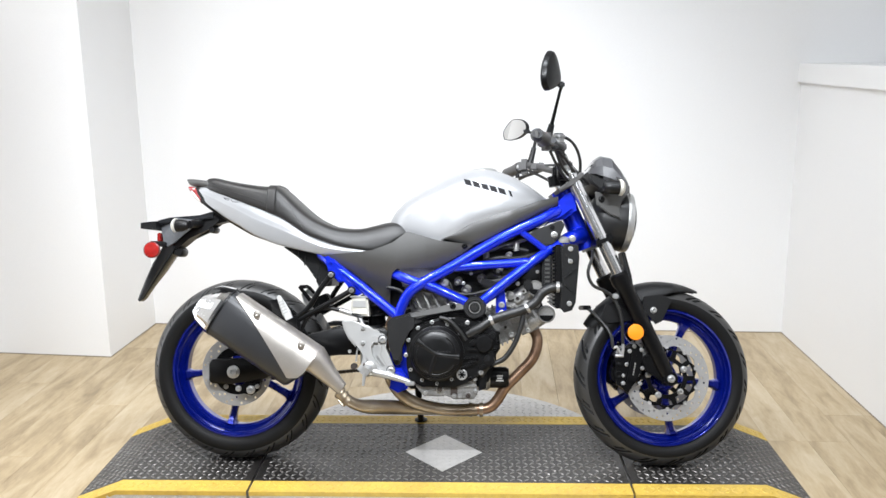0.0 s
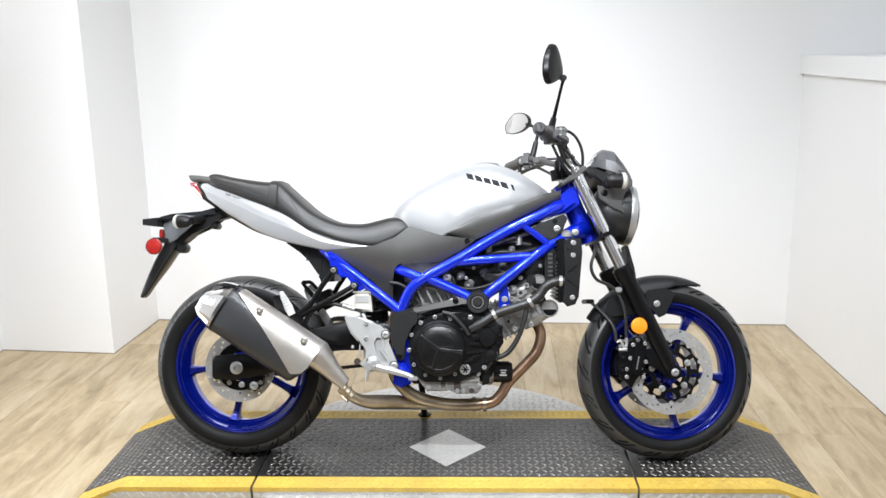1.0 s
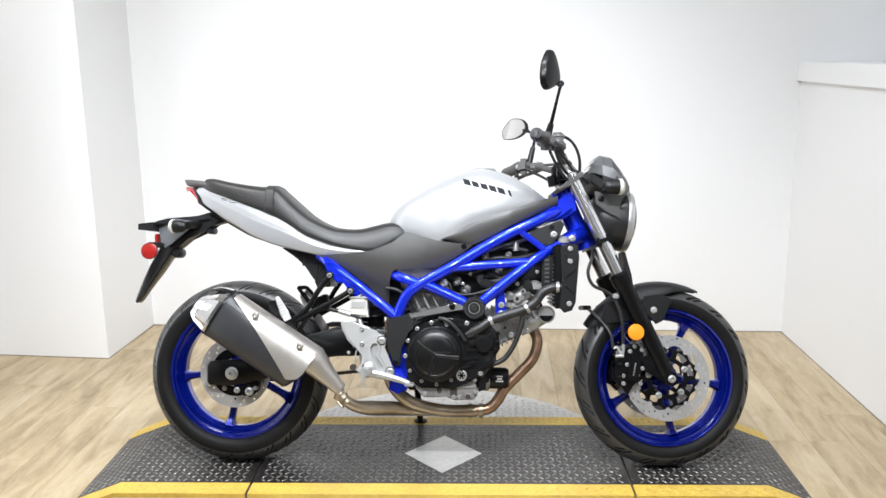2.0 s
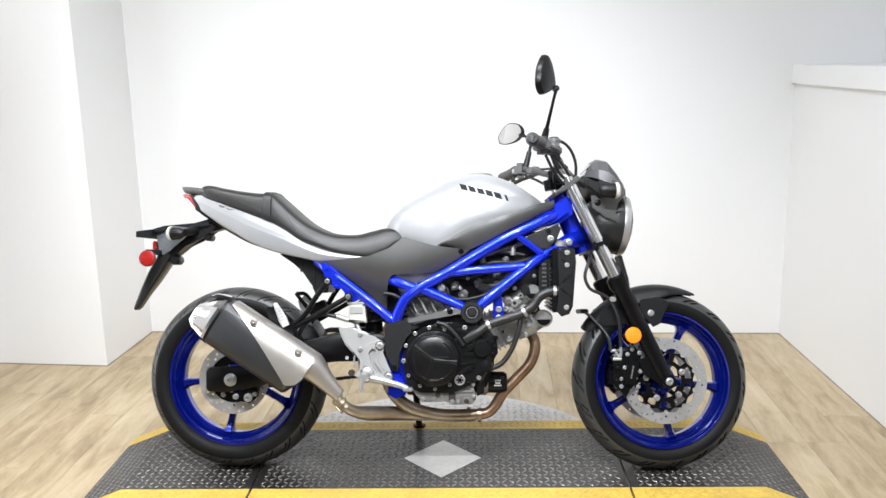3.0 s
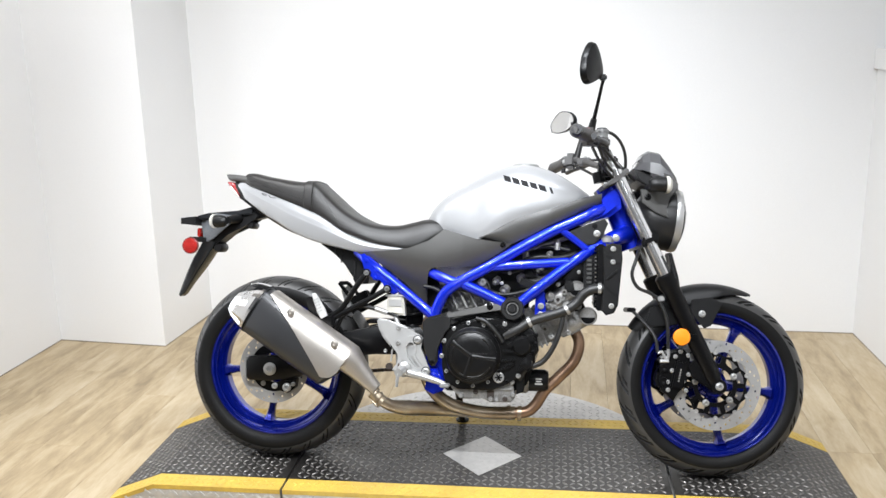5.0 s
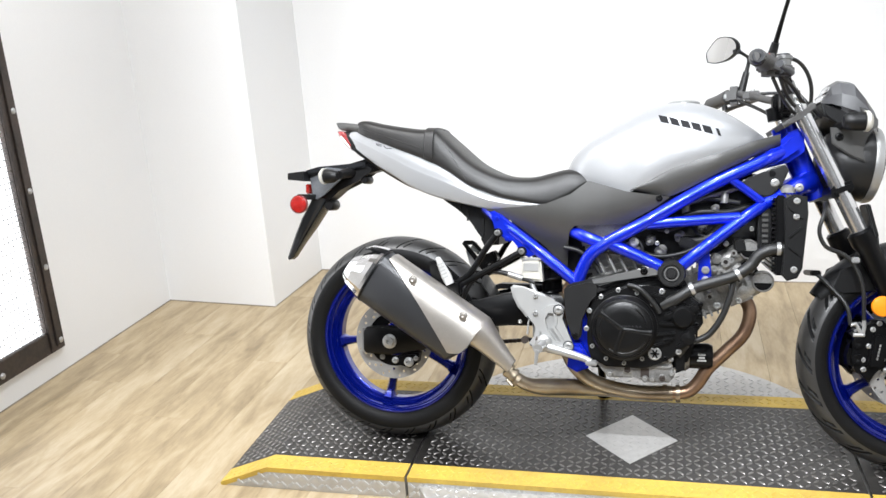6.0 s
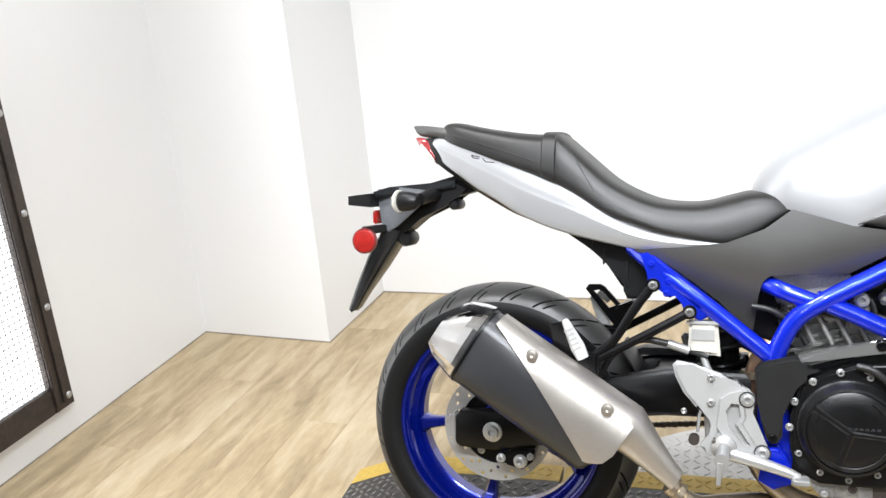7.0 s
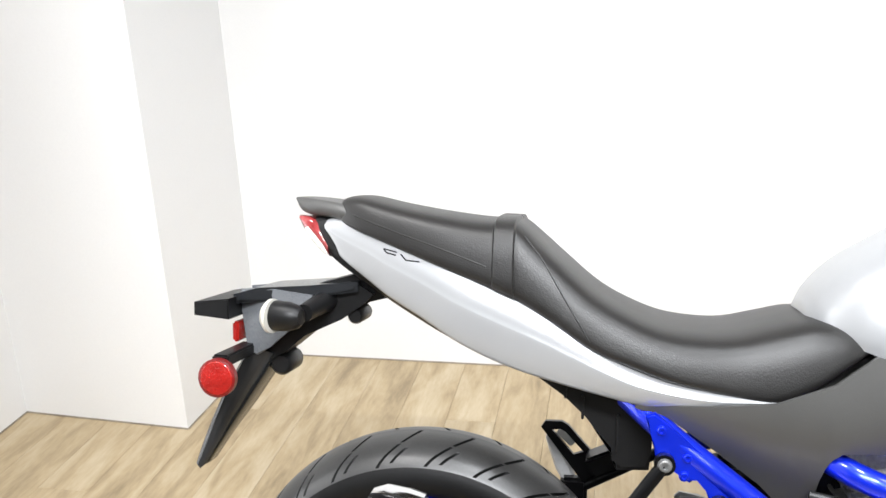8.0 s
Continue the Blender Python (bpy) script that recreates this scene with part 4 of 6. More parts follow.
seam(rear_side, rear_seat, [(-0.10, 0.950), (-0.04, 0.930), (0.03, 0.908), (0.10, 0.884)])
seam(rider_side, rider_seat, [(0.15, 0.925), (0.175, 0.895), (0.20, 0.855), (0.225, 0.815), (0.24, 0.79)])
strap = []
for x in (0.108, 0.110, 0.136, 0.138):
    lo, hi, w = interp(x, [(0.09, 0.86), (0.134, 0.842), (0.15, 0.835)]), interp(x, [(0.09, 0.946), (0.134, 0.947), (0.15, 0.936)]), interp(x, [(0.09, 0.118), (0.134, 0.123), (0.15, 0.126)])
    ring = []
    for off in ((0.0045, -0.004) if 0.109 < x < 0.137 else (0.002, -0.004)):
        pts = [(x, -(w * a + off * a), lo + (hi - lo) * b + off * (0.3 + 0.7 * b)) for a, b in SEAT_SEC]
        pts += [(p[0], -p[1], p[2]) for p in pts[::-1][1:]] if pts[0][1] else [(p[0], -p[1], p[2]) for p in pts[:0:-1]]
        ring += pts if off > 0 else pts[::-1]
    strap.append(ring)
part("seat_strap", loft(bm_new(), strap), VINYL, BIKE, "black seat strap")

TAIL_SEC = arc_section([(0.0, 1.0), (0.6, 1.0), (0.86, 0.96), (0.97, 0.72), (1.0, 0.5), (0.95, 0.26), (0.84, 0.07), (0.62, 0.0), (0.0, 0.02)])
COWL_SEC = arc_section([(0.0, 1.0), (0.6, 1.0), (0.86, 0.96), (0.965, 0.74), (0.992, 0.56), (0.997, 0.48), (0.975, 0.27), (0.94, 0.09), (0.89, 0.01), (0.7, 0.0), (0.0, 0.04)])
tail_bm = shell([
    (-0.153, 0.926, 0.938, 0.05), (-0.14, 0.908, 0.943, 0.058), (-0.12, 0.886, 0.943, 0.066), (-0.076, 0.855, 0.935, 0.08), (-0.045, 0.834, 0.924, 0.089), (0.006, 0.806, 0.906, 0.101), (0.058, 0.776, 0.885, 0.113), (0.12, 0.750, 0.86, 0.122), (0.18, 0.733, 0.832, 0.13),
    (0.256, 0.716, 0.785, 0.138), (0.313, 0.7065, 0.757, 0.143), (0.39, 0.7055, 0.736, 0.142), (0.475, 0.714, 0.724, 0.132)], COWL_SEC)
tail_bm.normal_update()
cowl_side = bvhtree.BVHTree.FromBMesh(tail_bm)
tail = part("tail_cowl", tail_bm, SILVER, BIKE, "silver painted tail cowl", sharp=50)
part("tail_cap", shell([(-0.201, 0.968, 0.9735, 0.024), (-0.190, 0.9535, 0.9735, 0.036), (-0.170, 0.9465, 0.972, 0.048), (-0.145, 0.944, 0.969, 0.056), (-0.119, 0.938, 0.965, 0.064), (-0.09, 0.93, 0.958, 0.07), (-0.05, 0.915, 0.945, 0.08)], TAIL_SEC), GREYP, tail, "grey tail cap")
lens = part("tail_light", shell([(-0.192, 0.938, 0.9475, 0.036), (-0.184, 0.926, 0.947, 0.044), (-0.171, 0.913, 0.944, 0.05), (-0.155, 0.897, 0.934, 0.0535), (-0.142, 0.886, 0.912, 0.056)], TAIL_SEC), PINKLENS, tail, "dark red tail light lens")
for sgn in (-1, 1):
    part("lens_strip", tube(bm_new(), [(-0.176, sgn * 0.0505, 0.929), (-0.165, sgn * 0.054, 0.916), (-0.152, sgn * 0.0565, 0.902), (-0.143, sgn * 0.058, 0.892)], [0.003, 0.0046, 0.004, 0.002], 8), WHITEP, lens, "pale strip in the tail light")
part("tail_liner", shell([(-0.164, 0.916, 0.945, 0.046), (-0.146, 0.892, 0.943, 0.056), (-0.12, 0.871, 0.93, 0.063), (-0.076, 0.843, 0.92, 0.072), (-0.045, 0.824, 0.90, 0.08), (0.0, 0.798, 0.88, 0.087), (0.05, 0.772, 0.85, 0.09), (0.12, 0.748, 0.82, 0.09)], TAIL_SEC), BLACKP, tail, "black lower tail liner")


def cowl_marks():
    """Thin dark strokes below the passenger seat, in place of the model's name."""
    for x0, z0, x1, z1 in ((-0.05, 0.909, -0.03, 0.9045), (-0.05, 0.9085, -0.045, 0.9035), (-0.045, 0.9035, -0.031, 0.9005), (-0.024, 0.902, -0.016, 0.894), (-0.016, 0.894, 0.004, 0.8925)):
        pts = []
        for t in np.linspace(0, 1, 5):
            x, z = x0 + (x1 - x0) * t, z0 + (z1 - z0) * t - 0.006
            hit = cowl_side.ray_cast(Vector((x, -0.5, z)), Vector((0, 1, 0)))[0]
            pts.append((x, (hit.y if hit else -0.09), z))
        part("model_mark", tube(bm_new(), pts, 0.0011, 6, smooth=False), DECAL, tail, "thin dark mark on the cowl")


cowl_marks()


def rear_tray():
    bm = bm_new()
    plate(bm, [(0.155, 0.735), (0.205, 0.702), (0.238, 0.68), (0.266, 0.628), (0.277, 0.619), (0.278, 0.600), (0.322, 0.602), (0.325, 0.63), (0.33, 0.70), (0.30, 0.735)], -0.075, 0.075, 0.006)
    tray = part("under_tray", bm, BLACKP, BIKE, "black under-seat tray")
    for x, z0, z1 in ((0.205, 0.70, 0.73), (0.229, 0.672, 0.705), (0.277, 0.628, 0.68)):
        part("tray_rib", box(bm_new(), x, x + 0.004, -0.082, -0.074, z0, z1, 0.001), BLACKP, tray)
    # plate holder: arched arm, side sheets, blade
    arm = part("plate_holder", plate(bm_new(), [(-0.27, 0.722), (-0.262, 0.745), (-0.235, 0.785), (-0.199, 0.823), (-0.169, 0.843), (-0.107, 0.86), (-0.054, 0.826), (-0.093, 0.816), (-0.133, 0.8), (-0.185, 0.765), (-0.218, 0.738), (-0.245, 0.711)], -0.035, 0.035, 0.01), BLACKP, BIKE, "black plastic licence plate holder")
    part("holder_deck", plate(bm_new(), [(-0.296, 0.826), (-0.255, 0.837), (-0.175, 0.843), (-0.10, 0.85), (-0.10, 0.835), (-0.175, 0.825), (-0.29, 0.812)], -0.05, 0.05, 0.005), GLOSSB, arm)
    for sgn in (-1, 1):
        bm = bm_new()
        plate(bm, [(-0.292, 0.832), (-0.225, 0.836), (-0.166, 0.832), (-0.158, 0.812), (-0.185, 0.795), (-0.212, 0.768), (-0.235, 0.748), (-0.254, 0.736), (-0.276, 0.734), (-0.28, 0.763), (-0.284, 0.791), (-0.292, 0.797)], *sorted((sgn * 0.044, sgn * 0.052)), 0.003)
        for v in bm.verts:
            v.co.y -= sgn * 0.9 * max(0.0, -0.262 - v.co.x)
        part("cradle_sheet", bm, CRADLE, arm, "satin grey side of the plate cradle")
    bm = bm_new()
    out2 = [(-0.28, 0.741), (-0.257, 0.745), (-0.232, 0.735), (-0.248, 0.706), (-0.287, 0.648), (-0.325, 0.595), (-0.353, 0.552), (-0.370, 0.543), (-0.377, 0.549), (-0.368, 0.575), (-0.343, 0.627), (-0.316, 0.679), (-0.289, 0.722)]
    cx, cz = sum(x for x, _ in out2) / len(out2), sum(z for _, z in out2) / len(out2)
    d = Vector((out2[8][0] - out2[0][0], 0, out2[8][1] - out2[0][1])).normalized()
    layers = []
    for y, f in ((-0.046, 0.55), (-0.04, 0.86), (-0.03, 1.0), (0.03, 1.0), (0.04, 0.86), (0.046, 0.55)):
        layer = []
        for x, z in out2:
            p = Vector((x, 0, z)) - Vector((cx, 0, cz))
            along = d * p.dot(d)
            q = along + (p - along) * f
            t = max(0.0, min(1.0, p.dot(d) / 0.14 + 0.45))
            layer.append((cx + q.x, y * (1 - 0.62 * t * t), cz + q.z))
        layers.append(layer)
    part("fender_blade", loft(bm, layers), GLOSSB, arm, "black rear fender blade", sharp=50)
    part("plate_flange", plate(bm_new(), [(-0.345, 0.797), (-0.345, 0.817), (-0.32, 0.82), (-0.29, 0.823), (-0.29, 0.792)], -0.075, 0.075, 0.002), BLACKP, arm, "black plate flange")
    part("plate_lamp", box(bm_new(), -0.298, -0.288, -0.045, 0.045, 0.753, 0.784, 0.003), RED, arm, "red rear reflector")
    for x, z, r in ((-0.227, 0.718, 0.0175), (-0.109, 0.796, 0.0125)):
        part("rubber_boss", lathe(bm_new(), [(0.0, -0.03), (r * 0.75, -0.03), (r, -0.024), (r, 0.024), (r * 0.75, 0.03), (0.0, 0.03)], 24, (x, 0, z), close=False), BLACKP, arm)
    # reflector, indicator stalk, cup and pale ring on the right side
    m = Matrix.Rotation(radians(12), 4, "Z")
    cup = part("indicator", lathe(bm_new(), [(0.0, -0.028), (0.011, -0.027), (0.0165, -0.021), (0.0205, -0.008), (0.022, 0.012), (0.0215, 0.018), (0.0, 0.018)], 28, (-0.188, -0.11, 0.806), close=False, axis="x", m=Matrix.Scale(-1, 4, (1, 0, 0)) @ m), BLACKP, arm, "black rear indicator")
    part("indicator_lens", lathe(bm_new(), [(0.0, 0.0), (0.0245, 0.0), (0.0245, 0.005), (0.018, 0.012), (0.0, 0.015)], 28, (-0.2045, -0.112, 0.806), close=False, axis="x", m=Matrix.Scale(-1, 4, (1, 0, 0)) @ m), WHITEP, cup, "pale indicator lens")
    part("indicator_stalk", tube(bm_new(), [(-0.15, -0.03, 0.82), (-0.163, -0.1, 0.81)], [0.017, 0.013], 14, smooth=False), BLACKP, cup)
    ref = part("side_reflector", lathe(bm_new(), [(0.0, 0.0), (0.0245, 0.0), (0.0245, -0.008), (0.0228, -0.0098), (0.012, -0.0112), (0.0, -0.0115)], 36, (-0.275, -0.143, 0.7215), close=False), RED, arm, "round red side reflector")
    part("reflector_rim", lathe(bm_new(), [(0.0245, 0.002), (0.0275, 0.002), (0.0275, -0.0075), (0.0245, -0.0085)], 36, (-0.275, -0.143, 0.7215)), REDRIM, ref, "dark red rim")
    part("reflector_bracket", box(bm_new(), -0.288, -0.262, *sorted((-0.03, -0.138)), 0.735, 0.752, 0.003), BLACKP, ref)


rear_tray()


# ---- exhaust ----
MC, MU, MN, MY = Vector((-0.0125, 0, 0.5165)), Vector((0.839, 0, -0.545)), Vector((0.545, 0, 0.839)), -0.205


def on_can(s, n, v):
    return MC + MU * s + MN * n + Vector((0, MY + v, 0))


def can_out(nn, h, w):
    return w * (1 - min(1, abs(nn / h)) ** 2.6) ** (1 / 2.6)


def can_ring(s, h, w, n0=0.0, count=36):
    ring = []
    for k in range(count):
        a = 2 * math.pi * k / count
        c, q = math.cos(a), math.sin(a)
        ring.append(on_can(s, n0 + h * math.copysign(abs(q) ** 0.78, q), w * math.copysign(abs(c) ** 0.78, c)))
    return ring


def exhaust():
    can = part("muffler", loft(bm_new(), [can_ring(q, h, w, n0) for q, h, w, n0 in ((-0.004, 0.080, 0.060, 0), (0.0, 0.083, 0.063, 0), (0.302, 0.083, 0.063, 0), (0.312, 0.078, 0.06, 0.003), (0.334, 0.055, 0.054, 0.028))]), MUFFLER, BIKE, "dark grey muffler body")
    part("muffler_cone", loft(bm_new(), [can_ring(q, h, w, n0) for q, h, w, n0 in ((0.330, 0.045, 0.058, 0.0425), (0.342, 0.0455, 0.058, 0.0425), (0.362, 0.0405, 0.05, 0.038), (0.405, 0.031, 0.036, 0.026), (0.445, 0.0235, 0.0255, 0.016), (0.468, 0.0205, 0.021, 0.0115))]), STAINLESS, can, "brushed stainless muffler cone")
    cap = bm_new()
    rings = []
    for q, h, w, n0, flute in ((-0.002, 0.084, 0.064, 0, 0.0), (-0.012, 0.083, 0.063, 0, 0.03), (-0.028, 0.075, 0.058, -0.003, 0.05), (-0.058, 0.053, 0.044, -0.016, 0.05), (-0.078, 0.034, 0.033, -0.02, 0.0), (-0.078, 0.024, 0.024, -0.02, 0.0), (-0.03, 0.022, 0.022, -0.02, 0.0)):
        ring = can_ring(q, h, w, n0, 28)
        mid = on_can(q, n0, 0)
        rings.append([mid + (p - mid) * (1 - flute * (k % 2)) for k, p in enumerate(ring)])
    loft(cap, rings)
    part("muffler_end_cap", cap, CHROME, can, "polished faceted muffler end cap", sharp=4)
    for nm, d0, d1, mt, lb in (("outlet_slot", 0.0, 0.005, BLACKM, "dark outlet slot"), ("end_cap_lip", 0.0055, 0.008, CHROME, "bright upper lip of the end cap")):
        rings = []
        for q, n0, w in ((-0.062, 0.05, 0.008), (-0.05, 0.064, 0.014), (-0.022, 0.077, 0.018), (-0.002, 0.083, 0.018)):
            w *= 1.9 if mt is BLACKM else 1.0
            rings.append([on_can(q, n0 + e - 9.0 * v * v, v) for e, seq in ((d0, (-1, -0.5, 0, 0.5, 1)), (d1, (1, 0.5, 0, -0.5, -1))) for v in (w * t for t in seq)])
        part(nm, loft(bm_new(), rings), mt, can, lb)
    part("end_band", loft(bm_new(), [can_ring(q, 0.0845, 0.0645) for q in (0.001, 0.006)]), BLACKM, can)
    # heat shield lies over the outer upper side
    # the shield's lower edge is cut straight as seen from the side and a little above
    tab = [(n * 0.84 - can_out(n, 0.083, 0.063) * 0.545, n) for n in np.linspace(-0.052, 0.07, 60)]

    def edge_at(f):
        return interp(tab[-1][0] + (tab[0][0] - tab[-1][0]) * f, tab)

    rows_o = []
    for k in range(41):
        s = 0.02 + 0.322 * k / 40
        lowest = max(edge_at(min(1.0, k / 37)), interp(s, [(0.29, -0.06), (0.30, -0.047), (0.333, -0.026), (0.342, 0.0)]))
        ring = []
        for off in (0.0055, 0.001):
            path = []
            for j in range(22):
                a = radians(118) - (radians(118) - math.asin(math.copysign(min(1, abs(lowest) / 0.083) ** (1 / 0.78), lowest))) * j / 21
                q, c = math.sin(a), math.cos(a)
                nn = (0.083 + off) * math.copysign(abs(q) ** 0.78, q)
                vv = -(0.063 + off) * math.copysign(abs(c) ** 0.78, c)
                path.append(on_can(s, nn, vv))
            ring += path if off > 0.003 else path[::-1]
        rows_o.append(ring)
    sh = part("heat_shield", loft(bm_new(), rows_o), STAINLESS, can, "brushed stainless heat shield", sharp=40)
    for x, z in ((0.121, 0.514), (0.264, 0.418)):
        part("shield_bolt", lathe(bm_new(), [(0.0, 0.0), (0.0125, 0.0), (0.0125, -0.002), (0.008, -0.003), (0.0075, -0.006), (0.004, -0.0065), (0.0, -0.004)], 20, (x, MY - 0.0665, z), close=False), STAINLESS, sh)
    # pipes
    front_pipe = part("header_pipe", tube(bm_new(), [(0.987, -0.03, 0.499), (1.007, -0.035, 0.466), (1.025, -0.04, 0.422), (1.009, -0.045, 0.363), (0.963, -0.05, 0.312), (0.916, -0.055, 0.264), (0.888, -0.055, 0.219), (0.856, -0.058, 0.193), (0.799, -0.06, 0.188)], 0.0185, 20), HEADER, BIKE, "heat-tinted front header pipe")
    part("collar", lathe(bm_new(), [(0.02, -0.012), (0.03, -0.012), (0.03, 0.012), (0.02, 0.012)], 24, (0.992, -0.035, 0.486), axis="z"), CAST, front_pipe)
    mid = part("collector_pipe", tube(bm_new(), [(0.82, -0.06, 0.188), (0.738, -0.065, 0.186), (0.672, -0.075, 0.194), (0.606, -0.09, 0.215), (0.561, -0.1, 0.25), (0.532, -0.1, 0.297), (0.524, -0.09, 0.359), (0.524, -0.085, 0.40)], 0.0212, 20), HEAT, BIKE, "bronze-tinted collector pipe")
    rear_pipe = part("rear_header_pipe", tube(bm_new(), [(0.523, -0.085, 0.39), (0.526, -0.092, 0.44), (0.536, -0.095, 0.485), (0.556, -0.08, 0.52)], 0.0205, 20), HEADER, BIKE, "browned rear header pipe")
    part("collar", lathe(bm_new(), [(0.02, -0.007), (0.0265, -0.007), (0.0265, 0.007), (0.02, 0.007)], 24, (0.529, -0.094, 0.462), axis="z"), HEAT, rear_pipe)
    for x in (0.799, 0.835):
        part("pipe_clamp", lathe(bm_new(), [(0.02, -0.006), (0.0245, -0.006), (0.0245, 0.006), (0.02, 0.006)], 24, (x, -0.06, 0.188), axis="x"), HEAT, mid)
    link = part("link_pipe", tube(bm_new(), [(0.70, -0.045, 0.183), (0.62, -0.055, 0.187), (0.54, -0.085, 0.196), (0.47, -0.14, 0.205), (0.43, -0.175, 0.216), (0.40, -0.196, 0.236), (0.372, -0.205, 0.262)], [0.018, 0.02, 0.0245, 0.0245, 0.019, 0.0175, 0.017], 20), HEAT, BIKE, "bronze-tinted link pipe")
    for x, z in ((0.402, 0.232), (0.39, 0.245), (0.378, 0.258)):
        part("pipe_clamp", lathe(bm_new(), [(0.016, -0.005), (0.0215, -0.005), (0.0215, 0.005), (0.016, 0.005)], 24, (x, -0.2, z), axis="x", m=Matrix.Rotation(radians(40), 4, "Y")), HEAT, link)
    part("clamp_bolt", tube(bm_new(), [(0.375, -0.215, 0.235), (0.392, -0.222, 0.22)], 0.004, 10, smooth=False), HEAT, link)


exhaust()


# ---- engine ----
def engine():
    case = part("crankcase", plate(bm_new(), [(0.56, 0.30), (0.60, 0.262), (0.80, 0.258), (0.86, 0.29), (0.885, 0.36), (0.885, 0.45), (0.845, 0.52), (0.74, 0.53), (0.62, 0.50), (0.57, 0.42)], -0.125, 0.13, 0.012), ENGINE, BIKE, "dark engine crankcase")
    part("side_casting", plate(bm_new(), [(0.59, 0.345), (0.60, 0.298), (0.642, 0.276), (0.75, 0.274), (0.79, 0.292), (0.835, 0.318), (0.865, 0.352), (0.898, 0.405), (0.892, 0.455), (0.852, 0.486), (0.80, 0.497), (0.756, 0.503), (0.70, 0.502), (0.65, 0.486), (0.605, 0.46), (0.59, 0.40)], -0.168, -0.12, 0.006), ENGINE, case, "dark clutch-side casting")
    cov = part("clutch_cover", lathe(bm_new(), [(0.0, 0.0), (0.09, 0.0), (0.09, -0.012), (0.085, -0.016), (0.081, -0.03), (0.072, -0.038), (0.046, -0.041), (0.0, -0.042)], 64, (0.69, -0.165, 0.386), close=False), ENGINE, case, "round black clutch cover")
    for x, z, w0, w1 in ((0.628, 0.428, 0.008, 0.013), (0.668, 0.318, 0.009, 0.016), (0.764, 0.378, 0.007, 0.010)):
        d = Vector((x - 0.69, 0, z - 0.386))
        n = Vector((-d.z, 0, d.x)).normalized()
        p, q = Vector((0.69, -0.2055, 0.386)), Vector((x, -0.2005, z))
        rings = [[c - n * w, c + Vector((0, -0.005, 0)) - n * w * 0.25, c + Vector((0, -0.005, 0)) + n * w * 0.25, c + n * w, c + Vector((0, 0.006, 0))] for c, w in ((p, w0), (p.lerp(q, 0.5), (w0 + w1) / 2), (q, w1))]
        part("cover_ridge", loft(bm_new(), rings), ENGINE, cov, "", sharp=15)
    for a0, a1, r in ((150, 205, 0.062), (235, 330, 0.066), (5, 60, 0.064)):
        arc = [(0.69 + r * math.cos(radians(q)), -0.2042, 0.386 + r * math.sin(radians(q))) for q in np.linspace(a0, a1, 9)]
        part("cover_line", tube(bm_new(), arc, 0.0022, 6, smooth=False), ENGINE, cov)
    part("cover_step", lathe(bm_new(), [(0.076, -0.034), (0.08, -0.034), (0.08, -0.0375), (0.076, -0.0385)], 64, (0.69, -0.165, 0.386)), ENGINE, cov)
    for k in range(6):
        part("cover_mark", box(bm_new(), 0.684 + 0.0095 * k, 0.690 + 0.0095 * k, -0.2076, -0.205, 0.393, 0.3968, 0), MUFFLER, cov, "small raised mark")
    part("cover_badge", lathe(bm_new(), [(0.0, 0.0), (0.0175, 0.0), (0.0175, -0.004), (0.0145, -0.005), (0.014, -0.003), (0.0, -0.003)], 28, (0.773, -0.168, 0.318), close=False), ALU, case, "round bright badge")
    for a in range(0, 180, 60):
        part("badge_bar", box(bm_new(), -0.012, 0.012, -0.0015, 0.0015, -0.002, 0.002, 0, pose(0.773, -0.172, 0.318, 0, a, 0)), BLACKM, case)
    for k in range(11):
        a = radians(40 + 29 * k)
        part("case_bolt", bolt(bm_new(), 0.688 + 0.1 * math.cos(a), -0.163, 0.388 + 0.1 * math.sin(a), 0.006, 0.01), ALU, case)
    for x, z in ((0.79, 0.487), (0.825, 0.47), (0.855, 0.43), (0.86, 0.37), (0.835, 0.325), (0.72, 0.495)):
        part("case_bolt", bolt(bm_new(), x, -0.166, z, 0.0065, 0.01), ALU, case)
    for x, z, a, l, w in ((0.81, 0.40, 0, 0.05, 0.012), (0.80, 0.372, 8, 0.055, 0.01), (0.79, 0.345, 22, 0.05, 0.01), (0.80, 0.455, -30, 0.06, 0.018)):
        part("case_rib", box(bm_new(), -l / 2, l / 2, -0.008, 0.004, -w / 2, w / 2, 0.003, pose(x, -0.17, z, 0, -a, 0)), ENGINE, case)
    for x, z, w, h, a in ((0.815, 0.425, 0.034, 0.02, 25), (0.868, 0.385, 0.018, 0.03, 10), (0.842, 0.345, 0.03, 0.016, 38), (0.808, 0.36, 0.03, 0.012, 12), (0.78, 0.475, 0.04, 0.014, -14), (0.872, 0.445, 0.022, 0.026, 30)):
        part("case_pad", box(bm_new(), -w / 2, w / 2, -0.01, 0.006, -h / 2, h / 2, 0.004, pose(x, -0.17, z, 0, -a, 0)), ENGINE, case)
    for x, z in ((0.888, 0.425), (0.88, 0.40), (0.846, 0.455), (0.89, 0.455), (0.868, 0.345), (0.80, 0.305)):
        part("case_bolt", bolt(bm_new(), x, -0.168, z, 0.0055, 0.008), BLACKM, case)
    part("water_pump", lathe(bm_new(), [(0.0, 0.0), (0.032, 0.0), (0.032, -0.02), (0.024, -0.03), (0.0, -0.031)], 28, (0.845, -0.155, 0.42), close=False), ENGINE, case)
    part("pump_boss", lathe(bm_new(), [(0.0, 0.0), (0.02, 0.0), (0.018, -0.02), (0.0, -0.022)], 20, (0.86, -0.158, 0.365), close=False), ENGINE, case)
